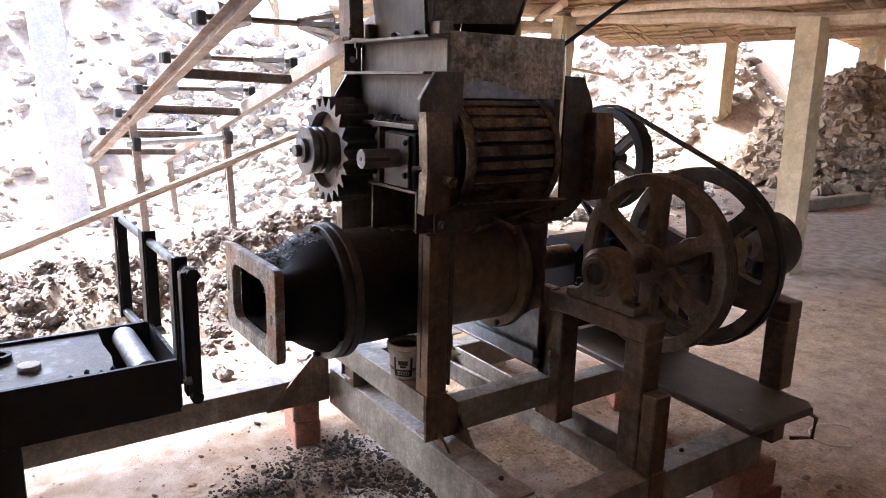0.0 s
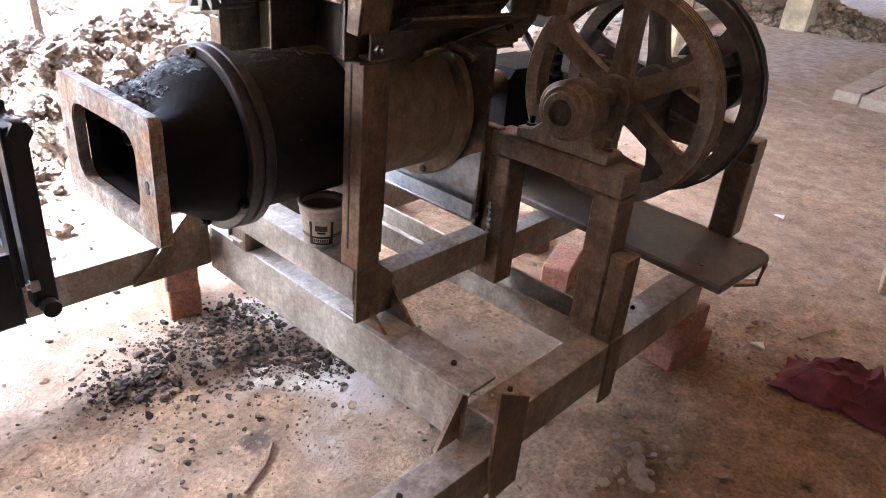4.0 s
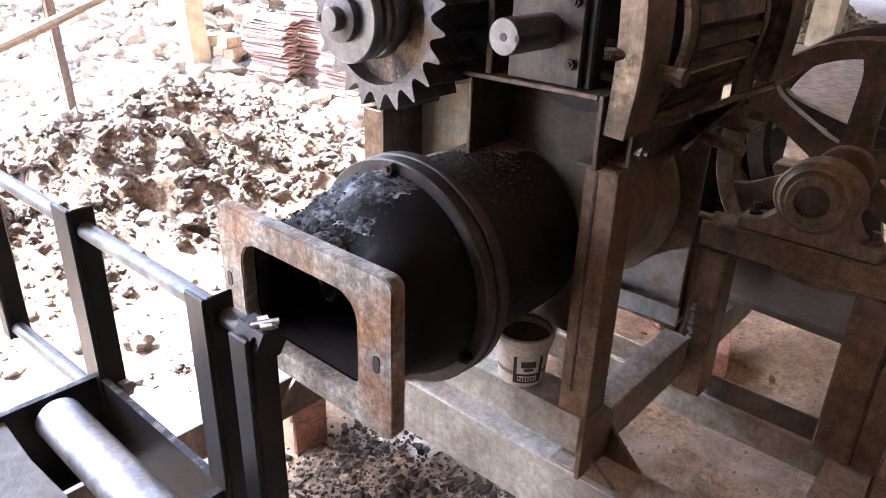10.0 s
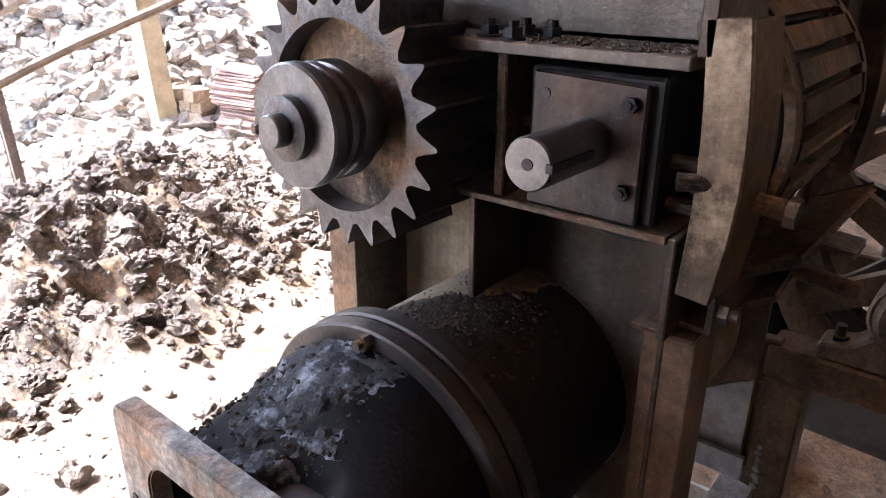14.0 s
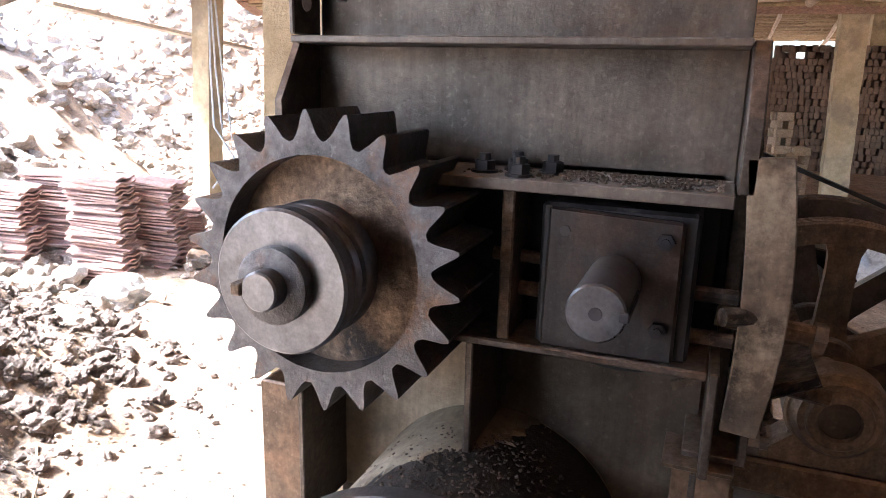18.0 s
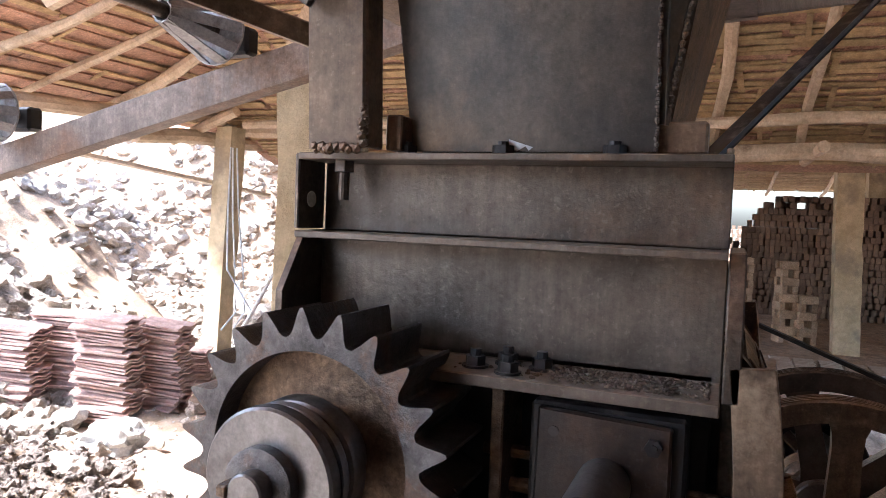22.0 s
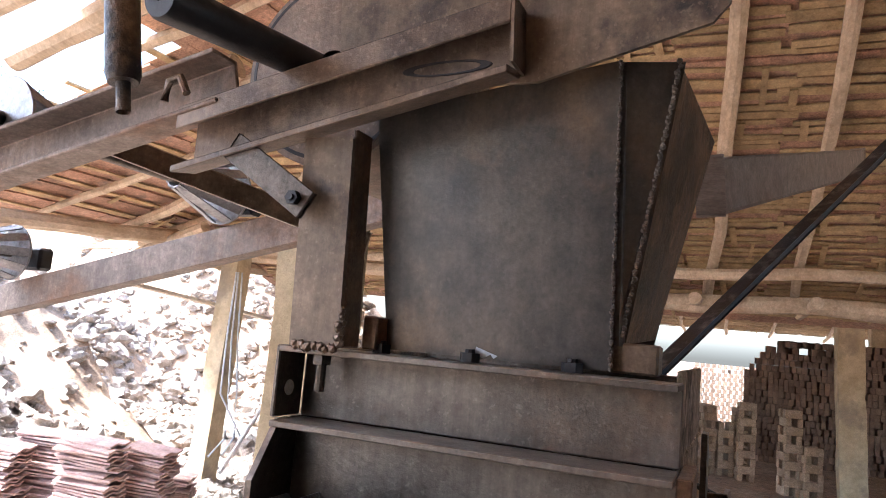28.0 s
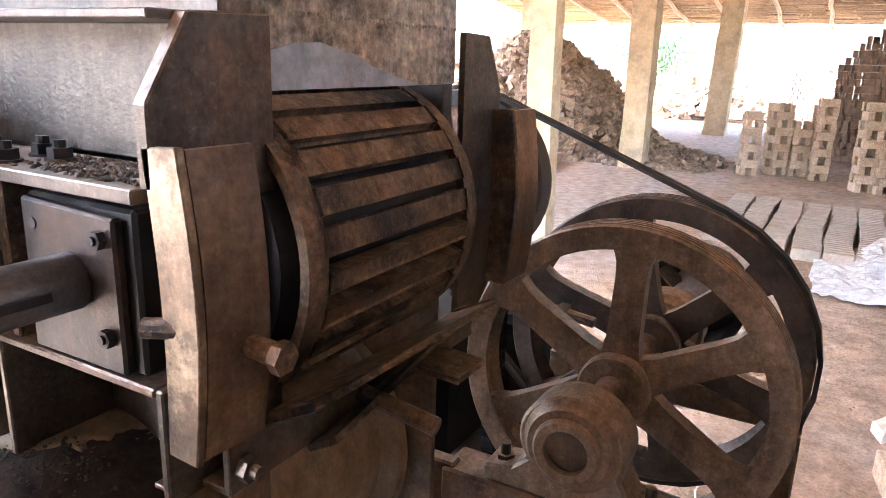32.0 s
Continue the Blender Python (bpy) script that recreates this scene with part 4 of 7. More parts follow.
# ---- crusher body: bulkheads, channels, rolls ----
def make_crusher():
    f = thing("roller_crusher", (1.4, 2.03, 0.55), "dust-covered steel two-roll clay crusher over the screw barrel", "clay crusher")
    # front bulkhead: plate with flanged edges and a folded rib in the middle
    k = 36
    hole = [(AY + 0.1915 * math.cos(i * math.tau / k), AZ + 0.1915 * math.sin(i * math.tau / k)) for i in range(k)]

    def ring_plate(x0, x1, y0, y1, z0, z1, lobes):
        bm = B()
        out = []
        for i in range(k):
            c, s = math.cos(i * math.tau / k), math.sin(i * math.tau / k)
            q = min(((y1 if c > 0 else y0) - AY) / c if abs(c) > 1e-6 else 9, ((z1 if s > 0 else z0) - AZ) / s if abs(s) > 1e-6 else 9)
            out.append((AY + q * c, AZ + q * s))
        for want in ((y0, z0), (y1, z0), (y0, z1), (y1, z1)):
            j = min(range(k), key=lambda i: (out[i][0] - want[0]) ** 2 + (out[i][1] - want[1]) ** 2)
            out[j] = want
        for x in (x0, x1):
            loft(bm, [[(x, *p) for p in hole], [(x, *p) for p in out]])
        loft(bm, [[(x0, *p) for p in out], [(x1, *p) for p in out]])
        loft(bm, [[(x0, *p) for p in hole], [(x1, *p) for p in hole]])
        bmesh.ops.remove_doubles(bm, verts=bm.verts, dist=1e-5)
        bmesh.ops.recalc_face_normals(bm, faces=bm.faces)
        return bm

    bulk = part("front_bulkhead", ring_plate(1.24, 1.252, 1.765, 2.285, 0.655, 1.187, 0), M_BULK, f)
    # tan panel left of the rib: yard light painted onto the bulkhead
    bm = B(); prism(bm, [(2.0385, 1.1865), (2.2755, 1.1865), (2.2755, 0.86)] + [(AY + 0.193 * math.cos(radians(q)), AZ + 0.193 * math.sin(radians(q))) for q in range(4, 88, 6)], "x", 1.2365, 1.2395); part("dusty_panel", bm, M_DUSTLIT, bulk, "tan panel painted as yard light on the bulkhead")
    bm = B(); box(bm, 1.241, 1.251, 1.766, 1.80, 0.551, 0.655, 0.001); part("bulkhead_foot", bm, M_BULK, bulk)
    part("rear_bulkhead", ring_plate(1.622, 1.634, 1.758, 2.342, 0.53, 1.187, 0), M_BROWN, f, "rear plate")
    bm = B(); bar(bm, (1.604, 1.745, 0.567), (1.604, 2.35, 0.567), 0.034, 0.008, 0.002); bar(bm, (1.589, 1.745, 0.585), (1.589, 2.35, 0.585), 0.008, 0.05, 0.002)
    part("foot_angle", bm, M_BLUE, f)
    bm = B(); prism(bm, [(1.76, 0.572), (2.3, 0.572), (2.28, 0.70), (2.15, 0.655), (2.03, 0.645), (1.9, 0.67), (1.8, 0.74), (1.76, 0.76)], "x", 1.617, 1.6205); part("bare_panel", bm, M_BLUE, f, "bare bluish steel lower panel")
    bm = B(); box(bm, 1.10, 1.2395, 1.762, 2.29, 1.187, 1.197, 0.002); part("lower_ledge", bm, M_STEEL, f)
    bm = B(); box(bm, 1.10, 1.2395, 1.750, 1.7605, 1.07, 1.197, 0.002); part("ledge_lip", bm, M_STEEL, f)
    bm = B(); box(bm, 1.105, 1.2395, 2.028, 2.038, 1.035, 1.187, 0.002); part("rib", bm, M_STEEL, f)
    bm = B(); box(bm, 1.115, 1.2395, 2.276, 2.285, 0.86, 1.187, 0.002); part("edge_flange", bm, M_STEEL, f)
    bm = B(); box(bm, 1.13, 1.2395, 1.760, 1.768, 0.60, 1.06, 0.002); part("edge_flange", bm, M_STEEL, f)
    # roll bearing space: back plate, posts
    bm = B(); box(bm, 1.19, 1.2, 1.765, 2.34, 1.188, 1.40, 0.002); part("bearing_back_plate", bm, M_BLACK, f)
    bm = B(); box(bm, 1.105, 1.189, 1.985, 2.0, 1.197, 1.377, 0.002); part("bearing_divider", bm, M_RUST, f)
    # upper channel with bolts on its lower flange
    bm = B(); prism(bm, [(1.2, 1.377), (1.2, 1.543), (1.12, 1.543), (1.12, 1.534), (1.19, 1.534), (1.19, 1.391), (1.09, 1.391), (1.09, 1.377)], "y", 1.7565, 2.2848, 0.0015)
    part("upper_channel", bm, M_CHAN, f, "steel channel, dust lying on its lower flange")
    bm = B(); prism(bm, [(1.21, 1.544), (1.21, 1.6455), (1.13, 1.6455), (1.13, 1.6365), (1.2, 1.6365), (1.2, 1.544)], "y", 1.756, 2.288, 0.0015)
    part("top_channel", bm, M_CHAN, f)
    bm = B(); box(bm, 1.135, 1.2, 2.2885, 2.296, 1.545, 1.645, 0.002); ear = part("end_ear", bm, M_STEEL, f)
    # white disc stands in for daylight seen through the ear's hole
    bm = B(); rod(bm, (1.165, 2.2875, 1.585), (1.165, 2.2972, 1.585), 0.011, 16); part("ear_hole", bm, M_PLASTIC, ear, "white plug painted as daylight in a drilled hole")
    # chamfered cheek plates on both ends of both bulkheads
    cheek = [(1.192, 1.075), (1.25, 1.075), (1.25, 1.545), (1.148, 1.5425), (1.098, 1.465), (1.098, 1.39), (1.192, 1.39)]
    bm = B(); prism(bm, cheek, "y", 1.738, 1.7555, 0.002); part("cheek_plate", bm, M_STEEL, f)
    bm = B(); prism(bm, cheek, "y", 2.2855, 2.295); part("cheek_plate", bm, M_STEEL, f)
    mir = [(1.665, 1.075), (1.715, 1.075), (1.77, 1.12), (1.80, 1.25), (1.79, 1.46), (1.745, 1.5425), (1.665, 1.545)]
    bm = B(); prism(bm, mir, "y", 1.742, 1.752); part("cheek_plate", bm, M_STEEL, f)
    bm = B(); prism(bm, mir, "y", 2.2855, 2.295); part("cheek_plate", bm, M_STEEL, f)
    # curved straps with a side web, standing off the cheeks
    for x0, x1, mat, s in ((1.098, 1.108, M_STRAP, 1), (1.765, 1.775, M_RUST, 1)):
        left, right, web = [], [], []
        for i in range(13):
            t = i / 12
            b = math.sin(t * math.pi) * 0.014
            z = 1.135 + 0.293 * t
            left.append((1.7505 - b * 0.6 - 0.006 * (1 - t), z))
            right.append((1.7065 - b, z + 0.006 * (t - 0.5)))
            web.append((1.7065 - b, z))
        bm = B(); prism(bm, left + right[::-1], "x", x0, x1, 0.0015)
        strap = part("wear_strap", bm, mat, f, "curved strap worn bright in patches" if s else "")
        bm = B()
        loft(bm, [[(x1 + 0.0005, y, z), (x1 + 0.075, y - 0.004, z), (x1 + 0.075, y + 0.004, z), (x1 + 0.0005, y + 0.008, z)] for y, z in web], caps=True)
        bmesh.ops.recalc_face_normals(bm, faces=bm.faces)
        part("strap_web", bm, M_BROWN, strap)
    bm = B(); rod(bm, (1.16, 1.76, 1.245), (1.16, 1.655, 1.235), 0.012, 12); rod(bm, (1.16, 1.66, 1.235), (1.16, 1.648, 1.234), 0.017, 6); part("adjusting_bolt", bm, M_RUST, f)
    bm = B(); rod(bm, (1.80, 1.725, 1.275), (1.87, 1.725, 1.275), 0.011, 12); rod(bm, (1.87, 1.725, 1.275), (1.885, 1.725, 1.275), 0.018, 6); part("adjusting_bolt", bm, M_RUST, f)
    bm = B(); rod(bm, (1.09, 1.755, 1.265), (1.11, 1.72, 1.265), 0.01, 10); part("strap_bolt", bm, M_RUST, f)
    # ledge below the rolls on the open side
    bm = B(); prism(bm, [(1.7105, 1.075), (1.78, 1.075), (1.78, 1.083), (1.7195, 1.083), (1.7195, 1.1325), (1.7105, 1.1325)], "x", 1.14, 1.66, 0.0015)
    part("side_ledge", bm, M_STEEL, f)
    bm = B(); bar(bm, (1.19, 1.68, 1.155), (1.60, 1.68, 1.143), 0.08, 0.01, 0.003, (0, 0.5, 1)); part("scraper_plate", bm, M_RUST, f, "rusty scraper plate")
    bm = B(); bar(bm, (1.27, 1.70, 1.075), (1.56, 1.70, 1.125), 0.05, 0.008, 0.002, (0, 0.6, 1)); part("scraper_arm", bm, M_RUST, f)
    for x, z in ((1.16, 1.10), (1.61, 1.12)):
        bm = B(); hexbolt(bm, (x, 1.71, z), (0, -1, 0), 0.014, 0.012, 0.01); part("ledge_bolt", bm, M_STEEL, f)
    bm = B(); rod(bm, (1.36, 1.71, 1.10), (1.36, 1.60, 1.085), 0.012, 12); part("ledge_pin", bm, M_RUST, f)
    bm = B(); bar(bm, (1.50, 1.71, 1.10), (1.50, 1.63, 1.095), 0.07, 0.01, 0.003); part("ledge_pin", bm, M_RUST, f)
    # panel over the rolls
    bm = B(); box(bm, 1.213, 1.662, 1.757, 1.765, 1.47, 1.66, 0.002); part("side_panel", bm, M_DIRT, f, "dirt-caked tan side panel")
    bm = B(); weld_bead(bm, (1.30, 1.757, 1.55), (1.66, 1.757, 1.548), 0.0028, 44); part("weld_seam", bm, M_DIRT, f)
    bm = B(); box(bm, 1.252, 1.662, 2.29, 2.298, 1.19, 1.642, 0.002); part("side_panel", bm, M_RUST, f)
    bm = B(); box(bm, 1.636, 1.664, 1.762, 2.285, 1.19, 1.642, 0.002); part("rear_wall", bm, M_STEEL, f)
    bm = B(); prism(bm, [(1.255, 1.4705), (1.255, 1.508), (1.30, 1.519), (1.345, 1.521), (1.377, 1.514), (1.41, 1.509), (1.445, 1.495), (1.50, 1.482), (1.56, 1.4705)], "y", 1.7535, 1.7565); part("bare_patch", bm, M_BLUE, f, "bare bluish steel patch")
    # bolts standing on the channel's lower flange
    for y, x in ((2.03, 1.13), (1.985, 1.115), (2.0, 1.165), (1.955, 1.155)):
        bm = B(); rod(bm, (x, y, 1.391), (x, y, 1.394), 0.016, 14); hexbolt(bm, (x, y, 1.394), (0, 0, 1), 0.0125, 0.011, 0.008); part("flange_bolt", bm, M_BLACK, f)
    bm = B(); rod(bm, (1.16, 2.235, 1.637), (1.16, 2.235, 1.585), 0.007, 12); rod(bm, (1.16, 2.235, 1.637), (1.16, 2.235, 1.622), 0.014, 6); part("hanging_bolt", bm, M_STEEL, f)
    # bearing plate of the near roll, with its bolts
    bm = B(); prism(bm, [(1.80, 1.2), (1.8, 1.357), (1.944, 1.363), (1.947, 1.2)], "x", 1.10, 1.112, 0.003); pl = part("bearing_plate", bm, M_COVER, f, "grey steel bearing cover plate")
    bm = B(); box(bm, 1.1125, 1.189, 1.785, 1.955, 1.198, 1.365, 0.004); part("bearing_block", bm, M_BLACK, f)
    for y, z in ((1.818, 1.336), (1.818, 1.238)):
        bm = B(); hexbolt(bm, (1.0995, y, z), (-1, 0, 0), 0.0095, 0.008); part("plate_bolt", bm, M_BLACK, pl)
    # black plug carries the shade of the bolt hole
    bm = B(); rod(bm, (1.0985, 1.925, 1.337), (1.105, 1.925, 1.337), 0.006, 14); part("bolt_hole", bm, M_DARKMARK, pl)
    bm = B(); lathe(bm, (0, 1.868, 1.287), (1, 0, 0), [(0.979, 0.0), (0.979, 0.005), (0.9775, 0.0055), (0.9775, 0.027), (0.98, 0.029), (1.099, 0.029)], 40)
    sh = part("roll_shaft", bm, M_SHAFT, f, "turned steel shaft end", smooth=True)
    # keyway and centre hole: black inserts for their shade, nothing is cut
    bm = B(); box(bm, 0.976, 1.06, 1.837, 1.846, 1.282, 1.292, 0.001); part("keyway", bm, M_DARKMARK, sh)
    bm = B(); rod(bm, (0.9762, 1.868, 1.287), (0.985, 1.868, 1.287), 0.0065, 14); part("centre_hole", bm, M_DARKMARK, sh)
    # rolls, the near one behind a curved slatted guard
    for cy, r in ((1.868, 0.155), (2.19, 0.155)):
        bm = B(); lathe(bm, (0, cy, 1.287), (1, 0, 0), [(1.225, 0.03), (1.225, r), (1.63, r), (1.63, 0.03)], 40); part("crusher_roll", bm, M_BLACK, f, "dark clay-caked crusher roll", smooth=True)
    cy, r = 1.876, 0.192

    def arc(xa, xb, ra, rb, a0, a1):
        bm = B()
        loft(bm, [[(x, cy + q * math.cos(t), 1.287 + q * math.sin(t)) for x, q in ((xa, ra), (xb, ra), (xb, rb), (xa, rb))] for t in [radians(a0 + (a1 - a0) * i / 28) for i in range(29)]], caps=True)
        bmesh.ops.recalc_face_normals(bm, faces=bm.faces)
        return bm

    guard = part("roll_guard", arc(1.236, 1.268, r - 0.012, r, 84, 246), M_RUST, f, "rusty slatted curved guard over the roll", smooth=True)
    part("end_band", arc(1.578, 1.608, r - 0.012, r, 84, 246), M_RUST, guard, smooth=True)
    for i in range(12):
        a = radians(92 + 13.2 * i)
        c, s = math.cos(a), math.sin(a)
        bm = B(); bar(bm, (1.2685, cy + (r - 0.008) * c, 1.287 + (r - 0.008) * s), (1.5775, cy + (r - 0.008) * c, 1.287 + (r - 0.008) * s), 0.024, 0.015, 0.003, (0, c, s)); part("slat", bm, M_RUST, guard)
    bm = B(); rod(bm, (1.205, 1.868, 1.287), (1.225, 1.868, 1.287), 0.035, 24); part("roll_journal", bm, M_STEEL, f, smooth=True)
    # bolts between the bearing blocks
    bm = B(); rod(bm, (1.15, 1.955, 1.29), (1.15, 2.02, 1.29), 0.008, 10); part("spacer_bolt", bm, M_RUST, f)
    for a, c, z in ((1.985, 1.956, 1.25), (1.785, 1.74, 1.27), (1.785, 1.74, 1.22)):
        bm = B(); rod(bm, (1.15, a, z), (1.15, c, z), 0.009, 10); part("spacer_bolt", bm, M_RUST, f)
    items = []
    rnd = random.Random(9)
    for i in range(420):
        y = min(2.05, max(1.77, rnd.gauss(1.86, 0.06)))
        items.append((rnd.uniform(1.105, 1.185), y, 1.392, rnd.uniform(0.0012, 0.0045), (1, 1, 0.7), rnd.uniform(0, 6)))
    scatter("clay_crumbs", rock_shapes(5, 1, 61), items, M_CRUMBTAN, "loose clay crumbs on the channel flange", "clay crumbs")
    return f


make_crusher()


def make_gear():
    f = thing("gear_wheel", (1.07, 2.187, 1.11), "worn cast steel spur gear with a V-belt pulley on its shaft", "gear")
    cy, cz, n = 2.187, 1.286, 22
    prof = []
    for i in range(n):
        a = i * math.tau / n + radians(86.8)
        for da, r in ((-0.5, 0.1425), (-0.4, 0.1435), (-0.29, 0.149), (-0.19, 0.158), (-0.1, 0.169), (-0.035, 0.1745), (0.035, 0.1748), (0.1, 0.1695), (0.19, 0.159), (0.29, 0.149), (0.4, 0.1435)):
            t = a + da * math.tau / n
            rr = r + 0.0022 * noise.noise(Vector((i * 3.3, da * 5, 1)))
            prof.append((cy + rr * math.cos(t), cz + rr * math.sin(t)))
    m = len(prof)
    inner = [(cy + 0.126 * math.cos(math.atan2(z - cz, y - cy)), cz + 0.126 * math.sin(math.atan2(z - cz, y - cy))) for y, z in prof]
    bm = B()
    loft(bm, [[(1.045, *p) for p in inner], [(1.008, *((y * 0.97 + inner[i][0] * 0.03), (z * 0.97 + inner[i][1] * 0.03)) ) for i, (y, z) in enumerate(inner)], [(1.008, *p) for p in prof], [(1.125, *p) for p in prof], [(1.125, *p) for p in inner]])
    bmesh.ops.recalc_face_normals(bm, faces=bm.faces)
    part("toothed_rim", bm, M_GEAR, f, "toothed rim with chipped teeth")
    bm = B(); lathe(bm, (0, cy, cz), (1, 0, 0), [(1.045, 0.03), (1.045, 0.1265), (1.1, 0.1265), (1.1, 0.03)], 48); part("web", bm, M_RUST, f, "dusty brown web disc", smooth=True)
    bm = B(); lathe(bm, (0, cy, cz), (1, 0, 0), [(0.937, 0.02), (0.937, 0.076), (0.94, 0.079), (0.955, 0.079), (0.959, 0.074), (0.964, 0.062), (0.969, 0.074), (0.975, 0.077), (0.981, 0.074), (0.986, 0.062), (0.991, 0.074), (0.996, 0.077), (1.012, 0.077), (1.012, 0.06), (1.046, 0.06)], 48)
    pu = part("belt_pulley", bm, M_SHAFT, f, "grey two-groove V-belt pulley", smooth=True)
    bm = B(); lathe(bm, (0, cy, cz), (1, 0, 0), [(0.92, 0.012), (0.92, 0.038), (0.922, 0.041), (0.937, 0.041)], 36); part("boss", bm, M_GEAR, pu, smooth=True)
    bm = B(); lathe(bm, (0, cy, cz), (1, 0, 0), [(0.9, 0.0), (0.9, 0.019), (0.902, 0.021), (0.92, 0.021)], 30); part("shaft_end", bm, M_SHAFT, pu, smooth=True)
    bm = B(); box(bm, 0.897, 0.92, cy + 0.019, cy + 0.032, cz - 0.006, cz + 0.007, 0.002); part("key", bm, M_RUST, pu)
    bm = B(); rod(bm, (0.9025, cy, cz), (0.91, cy, cz), 0.003, 10); part("centre_hole", bm, M_DARKMARK, pu)
    bm = B(); rod(bm, (1.1, cy, cz), (1.262, cy, cz), 0.035, 24); part("shaft", bm, M_STEEL, f, smooth=True)


make_gear()


# ---- drive pulleys on their bearings ----
WY, WZ = 1.53, 0.936


def make_wheel(x, R, label, a0, mat):
    f = thing("drive_pulley", (x, WY, WZ - R), label, "pulley", "large spoked drive pulleys")
    w = 0.06
    prof = [(x, R - 0.045), (x, R - 0.004), (x + 0.004, R)]
    for k in range(4):
        a = x + 0.004 + k * 0.0135
        prof += [(a, R), (a + 0.003, R - 0.01), (a + 0.0075, R - 0.01), (a + 0.0105, R)]
    prof += [(x + w - 0.003, R), (x + w, R - 0.004), (x + w, R - 0.045), (x + w - 0.02, R - 0.03), (x + 0.02, R - 0.03), (x, R - 0.045)]
    bm = B(); lathe(bm, (0, WY, WZ), (1, 0, 0), prof, 72); part("rim", bm, mat, f, "grooved cast rim", smooth=True)
    bm = B(); lathe(bm, (0, WY, WZ), (1, 0, 0), [(x - 0.015, 0.028), (x - 0.015, 0.062), (x - 0.011, 0.066), (x + w + 0.01, 0.066), (x + w + 0.014, 0.062), (x + w + 0.014, 0.028)], 36); part("hub", bm, mat, f, smooth=True)
    for i in range(6):
        a = radians(a0 + 60 * i)
        c, s = math.cos(a), math.sin(a)
        bm = B()
        rows = []
        for q, hw in ((0.055, 0.036), (0.09, 0.030), (0.2, 0.027), (R - 0.07, 0.029), (R - 0.028, 0.044)):
            py, pz = WY + q * c, WZ + q * s
            ny, nz = -s, c
            rows.append([(x + 0.012, py + ny * hw * k, pz + nz * hw * k) for k in (-1.0, -0.8)] + [(x + 0.006, py, pz)] + [(x + 0.012, py + ny * hw * k, pz + nz * hw * k) for k in (0.8, 1.0)] + [(x + 0.05, py + ny * hw * k, pz + nz * hw * k) for k in (0.95, -0.95)])
        loft(bm, rows, caps=True)
        bmesh.ops.recalc_face_normals(bm, faces=bm.faces)
        part("spoke", bm, mat, f, smooth=True)
    return f


make_wheel(1.885, 0.304, "large brown cast-iron six-spoked grooved pulley", 92, M_IRON)
make_wheel(2.13, 0.314, "large dark cast-iron six-spoked grooved pulley behind the first", 78, M_RIM)


def make_shaft_and_bearing():
    f = thing("drive_shaft", (1.6, WY, WZ - 0.03), "dusty turned steel drive shaft carrying the pulleys", "shaft")
    bm = B(); lathe(bm, (0, WY, WZ), (1, 0, 0), [(1.66, 0.0), (1.66, 0.03), (2.56, 0.03), (2.56, 0.0)], 28); part("shaft", bm, M_STEEL, f, smooth=True)
    for x0, nm in ((1.648, "brown cast pillow block bearing bolted to the trestle"), (2.245, "brown cast pillow block bearing behind the pulleys")):
        g = thing("pillow_block", (x0 + 0.05, WY, 0.822), nm, "bearing", "pillow block bearings")
        bm = B()
        ring = [(WY + 0.088 * math.cos(radians(q)), WZ - 0.005 + 0.08 * math.sin(radians(q))) for q in range(-35, 216, 12)]
        prism(bm, [(WY - 0.15, 0.823), (WY + 0.15, 0.823), (WY + 0.15, 0.852), (WY + 0.1, 0.86)] + ring + [(WY - 0.1, 0.86), (WY - 0.15, 0.852)], "x", x0 + 0.012, x0 + 0.085, 0.005); part("housing", bm, M_IRON, g)
        bm = B(); lathe(bm, (0, WY, WZ - 0.005), (1, 0, 0), [(x0 - 0.004, 0.034), (x0 - 0.014, 0.036), (x0 - 0.016, 0.05), (x0 - 0.012, 0.054), (x0 - 0.006, 0.055), (x0 - 0.004, 0.066), (x0 + 0.004, 0.07), (x0 + 0.012, 0.078)], 40); part("collar", bm, M_IRON, g, smooth=True)
        bm = B(); rod(bm, (x0 - 0.003, WY, WZ - 0.005), (x0 + 0.02, WY, WZ - 0.005), 0.0345, 28); part("end_cap", bm, M_BULK, g)
        for y in (WY - 0.122, WY + 0.122):
            bm = B(); hexbolt(bm, (x0 + 0.045, y, 0.85), (0, 0, 1), 0.016, 0.014, 0.02); part("holding_bolt", bm, M_STEEL, g)
        for y in (WY - 0.065, WY + 0.065):
            bm = B(); hexbolt(bm, (x0 + 0.045, y, 0.955), (0, 0, 1), 0.012, 0.012, 0.01); part("cap_bolt", bm, M_STEEL, g)


make_shaft_and_bearing()


